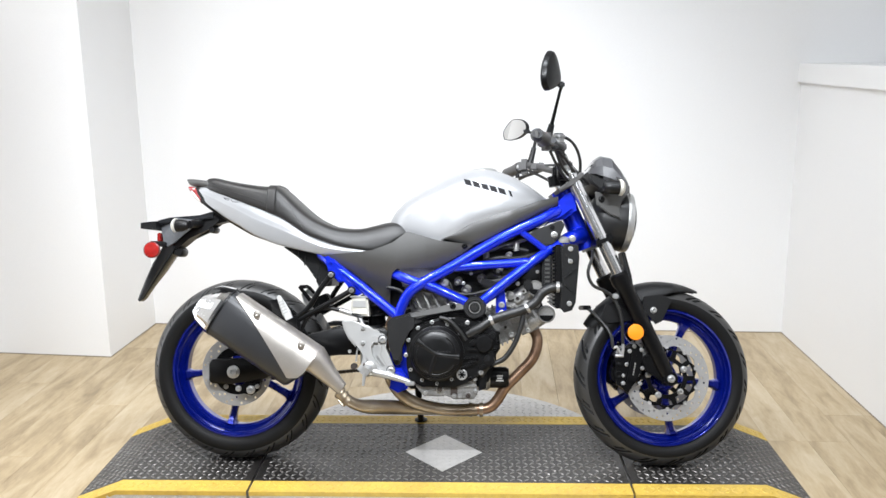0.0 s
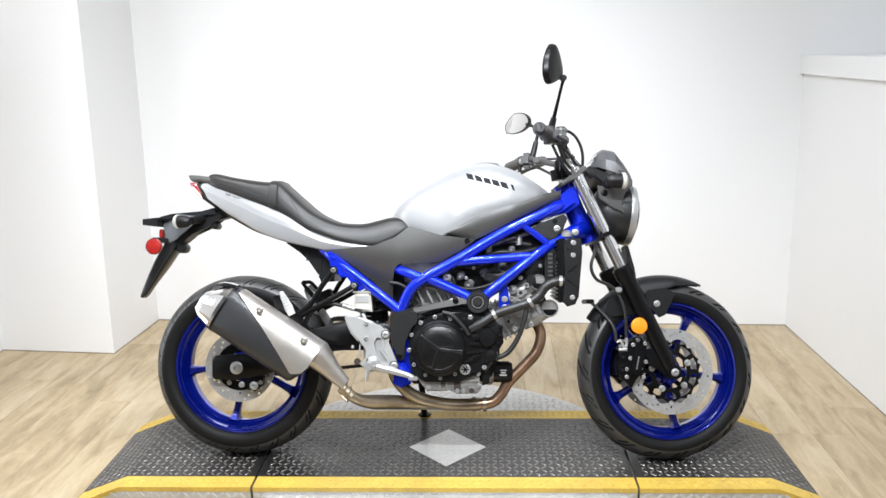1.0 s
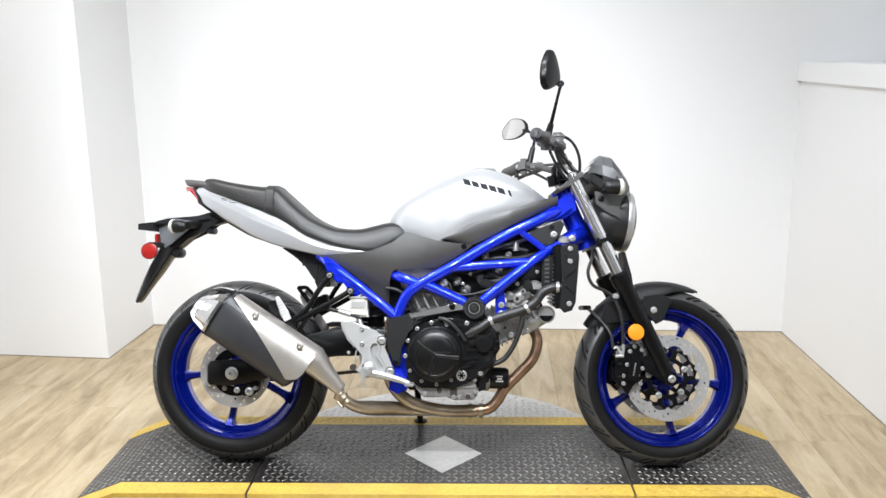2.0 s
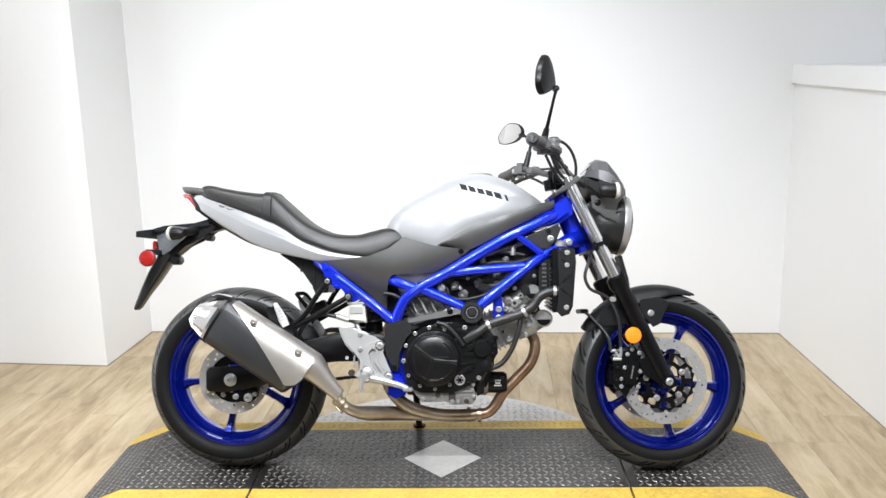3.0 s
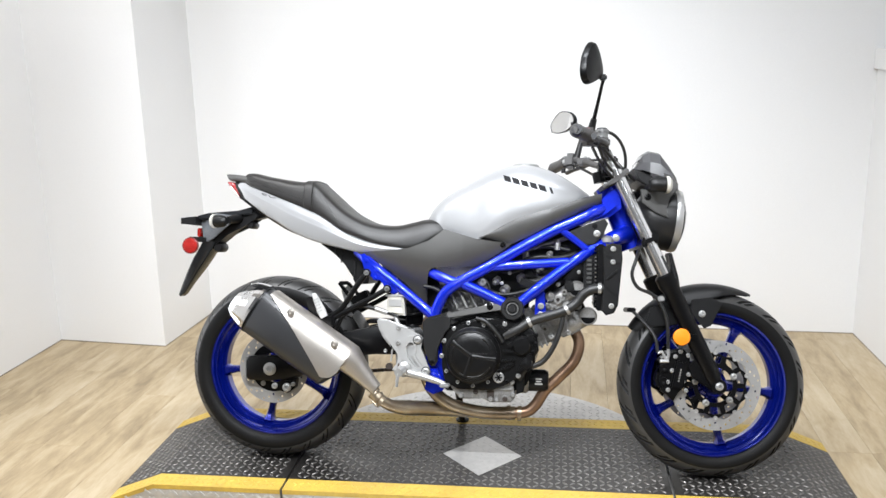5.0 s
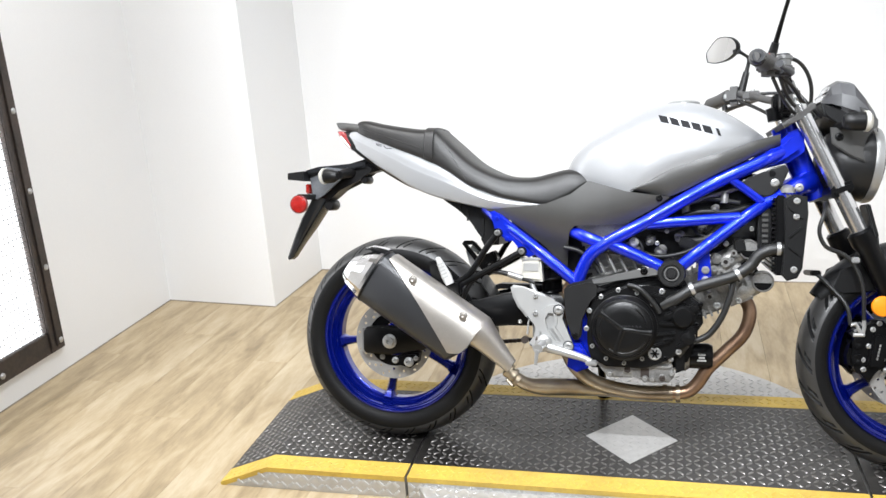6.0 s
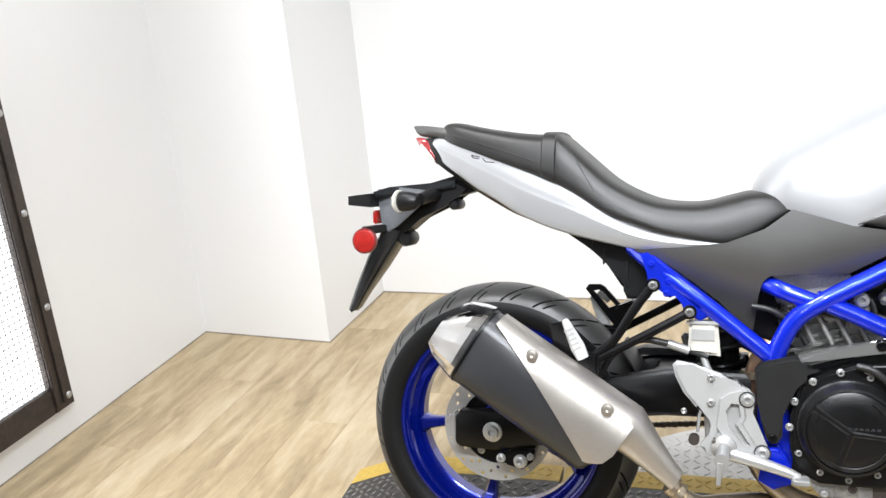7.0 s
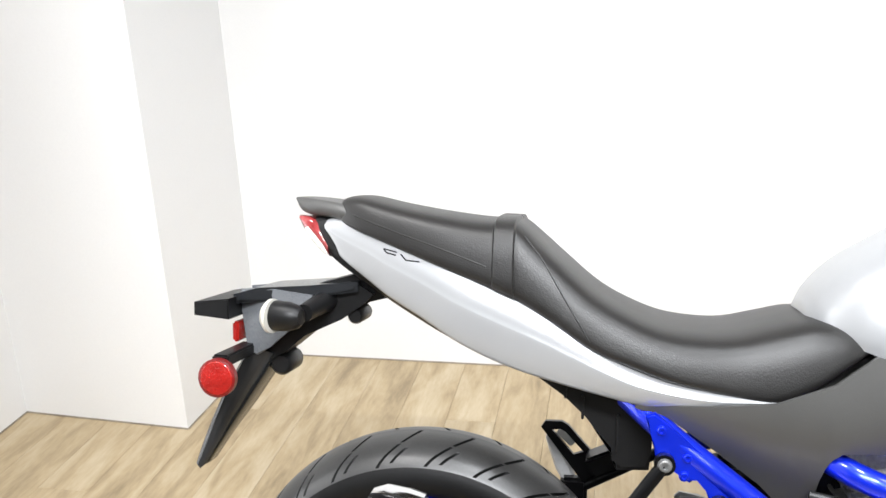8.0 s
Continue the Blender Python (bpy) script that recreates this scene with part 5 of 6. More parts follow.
    sump = part("sump", plate(bm_new(), [(0.605, 0.30), (0.62, 0.278), (0.632, 0.262), (0.645, 0.2465), (0.662, 0.243), (0.712, 0.2445), (0.722, 0.25), (0.735, 0.24), (0.75, 0.2345), (0.812, 0.2365), (0.824, 0.252), (0.818, 0.27), (0.816, 0.31), (0.70, 0.31)], -0.15, 0.10, 0.004), CAST, case, "bare aluminium sump")
    for x, z, r in ((0.652, 0.254, 0.009), (0.70, 0.268, 0.012), (0.747, 0.245, 0.009), (0.766, 0.2445, 0.0085), (0.793, 0.248, 0.011), (0.818, 0.262, 0.008), (0.815, 0.302, 0.008)):
        lug = part("sump_lug", lathe(bm_new(), [(0.0, 0.0), (r, 0.0), (r, -0.007), (r * 0.85, -0.009), (0.0, -0.009)], 18, (x, -0.149, z), close=False), CAST, sump)
        part("sump_bolt", bolt(bm_new(), x, -0.157, z, r * 0.6, 0.004), DARKSTEEL if r > 0.0105 else ALU, lug)
    # solid dark plate; its colour stands for shade in a gap
    part("sump_gap_shade", plate(bm_new(), [(0.735, 0.248), (0.758, 0.248), (0.758, 0.276), (0.735, 0.276)], -0.1515, -0.14, 0.001), DARKSTEEL, sump, "dark plate painted as the shaded gap between the castings")
    part("sump_rail", box(bm_new(), 0.625, 0.815, -0.157, -0.145, 0.274, 0.284, 0.003), CAST, sump)
    for x in (0.672, 0.688, 0.712, 0.728, 0.774, 0.784):
        part("sump_rib", box(bm_new(), x - 0.002, x + 0.002, -0.1545, -0.148, 0.248, 0.276, 0.001), CAST, sump)
    for x0, x1, z0, z1 in ((0.828, 0.852, 0.262, 0.33), (0.80, 0.812, 0.28, 0.32)):
        part("case_web", plate(bm_new(), [(x0, z0), (x1, z0 + 0.01), (x1, z1), (x0, z1 - 0.01)], -0.15, -0.10, 0.004), ENGINE, case)
    part("oil_filter", lathe(bm_new(), [(0.0, -0.045), (0.034, -0.045), (0.036, -0.04), (0.036, 0.03), (0.03, 0.042), (0.0, 0.045)], 28, (0.885, -0.06, 0.298), axis="x", close=False), BLACKM, case, "black oil filter")
    for dz, hw in ((0.007, 0.01), (-0.001, 0.008), (-0.009, 0.012)):
        part("filter_label", box(bm_new(), -hw, hw, -0.0015, 0.0015, -0.0022, 0.0022, 0, pose(0.897, -0.0965, 0.30 + dz)), PEGR, case, "pale bar of print on the filter")
    part("filter_mount", lathe(bm_new(), [(0.0, -0.02), (0.042, -0.02), (0.044, 0.01), (0.036, 0.02), (0.0, 0.02)], 28, (0.845, -0.06, 0.298), axis="x", close=False), CAST, case)

    # front cylinder, pointing forward
    def block(nm, length0, length1, h, w, at, ang, material, parent, label="", bev=0.006):
        m = pose(at[0], 0, at[1], 0, -ang, 0)
        return part(nm, box(bm_new(), length0, length1, -w, w, -h, h, bev, m), material, parent, label)

    a = 24
    fc = block("front_cylinder", 0.0, 0.10, 0.06, 0.085, (0.85, 0.455), a, CAST, BIKE, "grey aluminium front cylinder")
    for k in range(5):
        block("cylinder_fin", 0.012 + 0.018 * k, 0.018 + 0.018 * k, 0.067, 0.094, (0.85, 0.455), a, CAST, fc, bev=0.001)
    hd = block("cylinder_head", 0.10, 0.175, 0.062, 0.095, (0.85, 0.455), a, CAST, fc, "grey aluminium cylinder head")
    block("head_cover", 0.17, 0.21, 0.05, 0.08, (0.85, 0.455), a, ENGINE, fc, "dark cam cover", 0.012)
    for x, z, r in ((1.051, 0.514, 0.029), (1.014, 0.6, 0.027)):
        plug = part("cam_plug", lathe(bm_new(), [(0.0, 0.0), (r, 0.0), (r, -0.02), (r * 0.92, -0.024), (r * 0.86, -0.024), (r * 0.84, -0.02), (0.0, -0.02)], 32, (x, -0.085, z), close=False), CAST, fc, "round cam plug")
        part("plug_recess", plate(bm_new(), [(x + r * 0.8 * math.cos(q), z + r * 0.8 * math.sin(q)) for q in np.linspace(math.pi * 1.05, math.pi * 1.95, 12)], -0.1075, -0.104, 0), BLACKM, fc, "dark half of the plug")
        part("plug_boss", tube(bm_new(), [(x - 0.07, -0.075, z - 0.04), (x - 0.01, -0.075, z - 0.004)], [0.03, r], 16, smooth=False), CAST, fc)
    for x, z, r in ((0.945, 0.50, 0.018), (0.985, 0.545, 0.015), (0.93, 0.575, 0.016), (1.0, 0.49, 0.013)):
        part("head_boss", lathe(bm_new(), [(0.0, 0.0), (r, 0.0), (r * 0.9, -0.018), (0.0, -0.02)], 18, (x, -0.092, z), close=False), CAST, fc)
    for k in range(5):
        part("head_rib", box(bm_new(), -0.003, 0.003, -0.006, 0.006, -0.028, 0.028, 0.002, pose(0.925 + 0.02 * k, -0.098, 0.478 + 0.009 * k, 0, -24, 0)), CAST, fc)
    for x, z, r, l in ((0.915, 0.47, 0.011, 0.03), (0.955, 0.565, 0.013, 0.024), (0.975, 0.59, 0.009, 0.03), (1.02, 0.545, 0.010, 0.022), (0.90, 0.535, 0.012, 0.02), (0.99, 0.515, 0.008, 0.026), (0.945, 0.535, 0.009, 0.03), (1.03, 0.575, 0.008, 0.02)):
        lug = part("head_lug", lathe(bm_new(), [(0.0, 0.0), (r * 1.2, 0.0), (r, -l * 0.5), (r, -l), (r * 0.5, -l), (r * 0.45, -l * 0.7), (0.0, -l * 0.7)], 16, (x, -0.085, z), close=False), CAST, fc)
        part("stud", bolt(bm_new(), x, -0.085 - l * 0.7, z, r * 0.42, 0.008), DARKSTEEL, lug)
    for x, z in ((0.925, 0.545), (0.97, 0.57), (0.99, 0.46), (0.935, 0.445), (0.905, 0.505), (0.965, 0.52)):
        part("head_bolt", bolt(bm_new(), x, -0.094, z, 0.008, 0.012), ALU, fc)
    # rear cylinder, leaning back
    rc = block("rear_cylinder", 0.0, 0.12, 0.065, 0.085, (0.67, 0.50), 66 + 40, CAST, BIKE, "grey aluminium rear cylinder")
    for k in range(6):
        block("cylinder_fin", 0.012 + 0.018 * k, 0.018 + 0.018 * k, 0.078, 0.098, (0.67, 0.50), 106, CAST, rc, bev=0.001)
    block("cylinder_head", 0.12, 0.19, 0.07, 0.09, (0.67, 0.50), 106, CAST, rc, "grey aluminium cylinder head")
    for k in range(4):
        part("head_rib", tube(bm_new(), [(0.596 + 0.032 * k, -0.12, 0.606), (0.632 + 0.032 * k, -0.124, 0.532)], 0.0048, 10, smooth=False), CAST, rc)
    # intake space between the cylinders
    part("throttle_body", box(bm_new(), 0.70, 0.84, -0.07, 0.07, 0.62, 0.69, 0.01), BLACKM, BIKE, "black throttle bodies")
    part("air_box", plate(bm_new(), [(0.56, 0.70), (0.66, 0.675), (0.80, 0.70), (0.95, 0.78), (1.03, 0.83), (0.98, 0.86), (0.70, 0.77)], -0.10, 0.10, 0.01), BLACKP, BIKE, "black air box")
    part("wiring_tray", plate(bm_new(), [(0.56, 0.56), (0.60, 0.66), (0.72, 0.69), (0.84, 0.75), (0.98, 0.81), (1.06, 0.80), (1.05, 0.73), (0.98, 0.66), (0.94, 0.60), (0.86, 0.55), (0.74, 0.56)], -0.05, 0.06, 0.008), BLACKP, BIKE, "black wiring tray")
    part("coil_cover", plate(bm_new(), [(0.89, 0.60), (0.94, 0.66), (1.04, 0.70), (1.06, 0.64), (1.04, 0.57), (0.95, 0.555)], -0.035, 0.02, 0.006), BLACKP, BIKE, "black ignition coil cover")
    part("battery_box", plate(bm_new(), [(0.50, 0.68), (0.50, 0.50), (0.56, 0.47), (0.60, 0.52), (0.62, 0.66)], -0.02, 0.06, 0.006), BLACKP, BIKE, "black battery box")
    for x, y, z, r, l in ((0.79, -0.09, 0.60, 0.013, 0.03), (0.762, -0.095, 0.63, 0.010, 0.03), (0.84, -0.08, 0.64, 0.011, 0.03), (0.90, -0.07, 0.665, 0.009, 0.03), (0.72, -0.1, 0.60, 0.012, 0.025), (0.81, -0.085, 0.575, 0.009, 0.03), (0.93, -0.09, 0.715, 0.009, 0.02), (0.86, -0.075, 0.69, 0.008, 0.03)):
        bm = lathe(bm_new(), [(0.0, 0.0), (r, 0.0), (r, -l * 0.45), (r * 1.3, -l * 0.45), (r * 1.3, -l * 0.65), (r * 0.7, -l * 0.7), (r * 0.6, -l), (0.0, -l)], 20, close=False)
        bm.transform(pose(x, y, z, 35, 0, -30))
        part("fuel_fitting", bm, CAST, BIKE, "grey intake fitting")
    rail = part("fuel_rail", tube(bm_new(), [(0.73, -0.085, 0.705), (0.80, -0.09, 0.712), (0.93, -0.085, 0.748), (1.0, -0.08, 0.772)], 0.008, 12), CAST, BIKE, "grey fuel rail")
    for x, z in ((0.77, 0.708), (0.85, 0.722), (0.95, 0.753)):
        part("rail_cup", lathe(bm_new(), [(0.0, -0.02), (0.011, -0.02), (0.011, 0.004), (0.007, 0.01), (0.0, 0.01)], 14, (x, -0.088, z - 0.008), axis="z", close=False), CAST, rail)
    for pts, r in (([(0.58, -0.125, 0.60), (0.60, -0.132, 0.575), (0.605, -0.13, 0.545)], 0.004), ([(0.585, -0.12, 0.57), (0.62, -0.13, 0.59), (0.68, -0.125, 0.585)], 0.0045), ([(0.70, -0.11, 0.64), (0.73, -0.118, 0.615), (0.74, -0.118, 0.575)], 0.004), ([(0.87, -0.09, 0.66), (0.885, -0.105, 0.64), (0.92, -0.105, 0.635), (0.95, -0.1, 0.66)], 0.005), ([(0.75, -0.1, 0.655), (0.80, -0.11, 0.65), (0.85, -0.11, 0.665), (0.90, -0.1, 0.69)], 0.0045)):
        part("wire_lead", tube(bm_new(), pts, r, 8), HOSE, BIKE, "thin black lead")
    for x, y, z, r in ((0.712, -0.125, 0.617, 0.011), (0.775, -0.12, 0.615, 0.005), (0.80, -0.118, 0.648, 0.005), (0.955, -0.115, 0.615, 0.006), (0.905, -0.11, 0.585, 0.006), (1.02, -0.11, 0.655, 0.005)):
        part("fastener", bolt(bm_new(), x, y, z, r, 0.01), ALU, BIKE, "bright fastener")
    for x, y, z, w, h, a in ((0.685, -0.118, 0.628, 0.05, 0.03, 35), (0.855, -0.1, 0.615, 0.045, 0.03, -20), (0.93, -0.105, 0.63, 0.05, 0.022, 30), (0.99, -0.1, 0.61, 0.03, 0.04, 10), (0.775, -0.1, 0.66, 0.05, 0.025, 5)):
        part("wiring_block", box(bm_new(), -w / 2, w / 2, -0.014, 0.014, -h / 2, h / 2, 0.005, pose(x, y, z, 0, -a, 0)), BLACKP, BIKE, "black wiring connector")
    for x, z, a in ((0.615, 0.60, 20), (0.66, 0.59, -15), (0.70, 0.575, 10)):
        part("plug_cap", box(bm_new(), -0.012, 0.012, -0.008, 0.008, -0.016, 0.016, 0.004, pose(x, -0.118, z, 0, a, 0)), CAST, BIKE, "grey connector")
    for pts, r, mt in (
        ([(0.70, -0.10, 0.60), (0.78, -0.115, 0.578), (0.87, -0.11, 0.60), (0.93, -0.10, 0.66)], 0.006, HOSE),
        ([(0.80, -0.09, 0.67), (0.88, -0.10, 0.70), (0.96, -0.09, 0.70), (1.03, -0.07, 0.72)], 0.008, HOSE),
        ([(0.84, -0.085, 0.62), (0.90, -0.1, 0.625), (0.95, -0.1, 0.665)], 0.014, HOSE),
        ([(0.86, -0.08, 0.725), (0.92, -0.09, 0.735), (0.99, -0.085, 0.725)], 0.007, HOSE),
        ([(0.52, -0.12, 0.60), (0.56, -0.125, 0.592), (0.60, -0.12, 0.56), (0.62, -0.12, 0.53)], 0.006, HOSE),
    ):
        part("hose", tube(bm_new(), pts, r, 12), mt, BIKE, "black hose")
    big = part("coolant_hose", tube(bm_new(), [(0.79, -0.165, 0.449), (0.83, -0.17, 0.47), (0.87, -0.165, 0.497), (0.93, -0.16, 0.517), (0.975, -0.155, 0.532), (1.012, -0.15, 0.556), (1.035, -0.148, 0.586), (1.065, -0.148, 0.602), (1.10, -0.145, 0.605)], 0.0155, 18), HOSE, BIKE, "black coolant hose with bright clamps")
    for x, y, z, ry in ((0.868, -0.165, 0.496, -25), (0.985, -0.154, 0.537, -30), (1.085, -0.147, 0.605, 0)):
        part("hose_clamp", lathe(bm_new(), [(0.0155, -0.005), (0.018, -0.005), (0.018, 0.005), (0.0155, 0.005)], 24, (x, y, z), axis="x", m=Matrix.Rotation(radians(ry), 4, "Y")), ALU, big)
    part("drain_hose", tube(bm_new(), [(0.975, -0.15, 0.53), (0.966, -0.152, 0.48), (0.945, -0.15, 0.42), (0.91, -0.15, 0.37), (0.86, -0.15, 0.345), (0.835, -0.145, 0.31)], 0.0085, 12), HOSE, BIKE, "black rubber hose")
    part("starter_cable", tube(bm_new(), [(0.70, -0.175, 0.503), (0.73, -0.182, 0.495), (0.765, -0.18, 0.46), (0.785, -0.175, 0.43)], 0.007, 12), HOSE, BIKE, "black cable")
    # brackets either side of the pivot
    for sgn in (-1, 1):
        br = part("pivot_cover", plate(bm_new(), [(0.526, 0.486), (0.537, 0.499), (0.553, 0.506), (0.60, 0.517), (0.612, 0.496), (0.64, 0.49), (0.612, 0.478), (0.594, 0.46), (0.582, 0.435), (0.577, 0.405), (0.576, 0.362), (0.568, 0.348), (0.556, 0.346), (0.547, 0.358), (0.538, 0.392), (0.53, 0.43)], *sorted((sgn * 0.15, sgn * 0.178)), 0.007), SATINB, BIKE, "satin black swingarm pivot cover")
        part("engine_bracket", plate(bm_new(), [(0.592, 0.495), (0.602, 0.515), (0.66, 0.529), (0.723, 0.545), (0.762, 0.559), (0.798, 0.545), (0.798, 0.526), (0.734, 0.533), (0.671, 0.514), (0.621, 0.497)], *sorted((sgn * 0.145, sgn * 0.167)), 0.008), BRACKET, BIKE, "satin grey engine bracket")
        part("bracket_bolt", bolt(bm_new(), 0.742, sgn * 0.165, 0.541, 0.010, 0.006, sgn), BLACKM, br)
        part("bracket_bolt", bolt(bm_new(), 0.558, sgn * 0.178, 0.36, 0.007, 0.004, sgn), BLACKM, br)


engine()


def radiator():
    core = part("radiator", box(bm_new(), 1.075, 1.10, -0.15, 0.15, 0.535, 0.745, 0.004), BLACKM, BIKE, "black radiator")
    for k in range(16):
        part("radiator_fin", box(bm_new(), 1.068, 1.076, -0.148, 0.148, 0.545 + 0.0125 * k, 0.551 + 0.0125 * k), BLACKM, core)
    for sgn in (-1, 1):
        y0, y1 = sorted((sgn * 0.15, sgn * 0.166))
        side = part("radiator_shroud", plate(bm_new(), [(1.094, 0.735), (1.12, 0.748), (1.15, 0.742), (1.154, 0.70), (1.142, 0.555), (1.13, 0.53), (1.105, 0.522), (1.09, 0.538), (1.098, 0.62)], y0, y1, 0.005), BLACKP, core, "black radiator side shroud")
        for z, a in ((0.70, 40), (0.65, -40), (0.60, 40)):
            part("shroud_rib", box(bm_new(), -0.022, 0.022, -0.003, 0.003, -0.003, 0.003, 0.001, pose(1.123, sgn * 0.168, z, 0, a, 0)), BLACKP, side)
        for z in (0.73, 0.69, 0.552):
            part("shroud_bolt", bolt(bm_new(), 1.125 - 0.004 * (z < 0.6), sgn * 0.166, z, 0.007, 0.006, sgn), ALU, side)
    part("radiator_cap", lathe(bm_new(), [(0.0, -0.016), (0.021, -0.016), (0.021, -0.004), (0.012, 0.004), (0.0, 0.006)], 24, (1.108, -0.10, 0.768), axis="z", close=False), ALU, core, "bright radiator cap")
    part("filler_neck", tube(bm_new(), [(1.108, -0.10, 0.752), (1.10, -0.09, 0.73)], 0.014, 14, smooth=False), CAST, core)
    for x, y, z in ((1.075, -0.12, 0.778), (1.135, -0.12, 0.765)):
        part("cap_lug", bolt(bm_new(), x, y, z, 0.009, 0.008), ALU, core)
    part("fan_housing", box(bm_new(), 1.035, 1.07, -0.12, -0.02, 0.59, 0.73, 0.008), BLACKP, core, "black fan housing")
    for k in range(6):
        part("housing_slat", box(bm_new(), 1.045, 1.06, -0.124, -0.119, 0.62 + 0.014 * k, 0.627 + 0.014 * k), GREYP, core)
    part("regulator", box(bm_new(), 1.05, 1.10, -0.09, -0.03, 0.755, 0.80, 0.006), CAST, BIKE, "grey electrical fitting")


radiator()


# ---- swingarm, rearset, pegs ----
def chassis_rear():
    for sgn in (-1, 1):
        bm = bm_new()
        rings = []
        y = sgn * 0.098
        for x, zl, zh, hw in ((-0.085, 0.278, 0.34, 0.012), (-0.075, 0.272, 0.352, 0.016), (0.0, 0.270, 0.356, 0.018), (0.10, 0.288, 0.366, 0.018), (0.25, 0.36, 0.44, 0.019), (0.36, 0.372, 0.466, 0.02), (0.52, 0.375, 0.465, 0.02)):
            rings.append([(x, y + hw * u, zl + (zh - zl) * v) for u, v in ((-1, 0.1), (-0.7, 0), (0.7, 0), (1, 0.1), (1, 0.9), (0.7, 1), (-0.7, 1), (-1, 0.9))])
        arm = part("swingarm", loft(bm, rings), BLACKM, BIKE, "black box-section swingarm")
        part("arm_end_cap", box(bm_new(), -0.094, -0.083, *sorted((y - 0.014, y + 0.014)), 0.272, 0.346, 0.004), ALU, arm, "bright swingarm end cap")
        part("axle_nut", lathe(bm_new(), [(0.0, 0.0), (0.0215, 0.0), (0.0215, sgn * 0.004), (0.019, sgn * 0.005), (0.0145, sgn * 0.006), (0.0135, sgn * 0.013), (0.007, sgn * 0.014), (0.0065, sgn * 0.004), (0.0, sgn * 0.004)], 24, (0.0, y + sgn * 0.018, 0.312), close=False), ALU, arm, "bright rear axle nut")
        part("arm_hole", lathe(bm_new(), [(0.0, 0.0), (0.006, 0.0), (0.006, sgn * 0.002), (0.004, sgn * 0.003), (0.0, sgn * 0.001)], 16, (0.395, y + sgn * 0.0195, 0.385), close=False), ALU, arm)
    part("cross_brace", box(bm_new(), 0.33, 0.42, -0.1, 0.1, 0.39, 0.455, 0.01), BLACKM, BIKE, "black swingarm cross brace")
    part("rear_caliper", plate(bm_new(), [(0.01, 0.262), (0.03, 0.24), (0.062, 0.232), (0.085, 0.25), (0.09, 0.28), (0.05, 0.28)], -0.115, -0.055, 0.006), BLACKM, BIKE, "black rear brake caliper")
    for x, z, r in ((0.06, 0.252, 0.012), (0.018, 0.256, 0.008), (0.082, 0.264, 0.006)):
        part("caliper_bolt", bolt(bm_new(), x, -0.115, z, r, 0.012), ALU, BIKE)
    part("chain_guard", plate(bm_new(), [(0.08, 0.40), (0.30, 0.475), (0.45, 0.475), (0.45, 0.462), (0.30, 0.462), (0.09, 0.385)], 0.06, 0.11, 0.003), BLACKP, BIKE, "black chain guard")
    hug = bm_new()
    rings = []
    for k in range(13):
        a = radians(12 + 24 * k / 12)
        rings.append([(0.33 * math.cos(a) + q * 0.003 * math.cos(a), 0.07 * u, 0.312 + (0.33 + q * 0.003 - 0.03 * u * u) * math.sin(a)) for q, u in ((0, -1), (0, -0.5), (0, 0), (0, 0.5), (0, 1), (1, 1), (1, 0.5), (1, 0), (1, -0.5), (1, -1))])
    part("inner_fender", loft(hug, rings), BLACKP, BIKE, "black inner rear fender")
    bm = bm_new()
    for k in range(38):
        x, z = 0.06 + 0.0127 * k, 0.262 + 0.05 * k / 37
        box(bm, x - 0.0075, x + 0.0075, 0.098 + 0.004 * (k % 2), 0.112 - 0.004 * (k % 2), z - 0.006, z + 0.006, 0.002)
    part("drive_chain", bm, DARKSTEEL, BIKE, "dark steel drive chain")
    # shock and linkage behind the rearset
    part("rear_shock", tube(bm_new(), [(0.46, 0.0, 0.68), (0.48, 0.0, 0.30)], 0.03, 18, smooth=False), BLACKM, BIKE, "black rear shock body")
    coil = [(0.462 + 0.046 * math.cos(t), 0.046 * math.sin(t), 0.36 + 0.26 * t / (14 * math.pi)) for t in np.linspace(0, 14 * math.pi, 112)]
    part("shock_spring", tube(bm_new(), coil, 0.006, 8, smooth=False), BLACKM, BIKE, "coil spring")
    part("brake_hose", tube(bm_new(), [(0.23, -0.13, 0.45), (0.26, -0.15, 0.50), (0.31, -0.15, 0.53), (0.36, -0.145, 0.525), (0.42, -0.14, 0.508), (0.44, -0.14, 0.50)], 0.007, 12), HOSE, BIKE, "black rear brake hose")
    part("hose_ferrule", tube(bm_new(), [(0.365, -0.147, 0.525), (0.405, -0.143, 0.512)], 0.0085, 10, smooth=False), ALU, BIKE, "bright hose ferrule")
    res = part("brake_reservoir", plate(bm_new(), [(0.405, 0.569), (0.458, 0.571), (0.464, 0.504), (0.403, 0.509)], -0.15, -0.11, 0.006), WHITEP, BIKE, "translucent white brake fluid reservoir")
    part("reservoir_label", box(bm_new(), 0.41, 0.452, -0.1525, -0.15, 0.534, 0.556, 0.0008), LIGHTGREY, res, "pale grey level label")
    part("reservoir_strap", box(bm_new(), 0.40, 0.462, -0.153, -0.149, 0.5655, 0.5725, 0.001), LIGHTGREY, res)
    part("reservoir_pipe", tube(bm_new(), [(0.43, -0.135, 0.515), (0.435, -0.14, 0.49), (0.45, -0.145, 0.46)], 0.007, 12), ALU, res)
    part("master_rod", tube(bm_new(), [(0.443, -0.14, 0.43), (0.445, -0.14, 0.33)], [0.012, 0.008], 12, smooth=False), ALU, BIKE, "bright master cylinder rod")
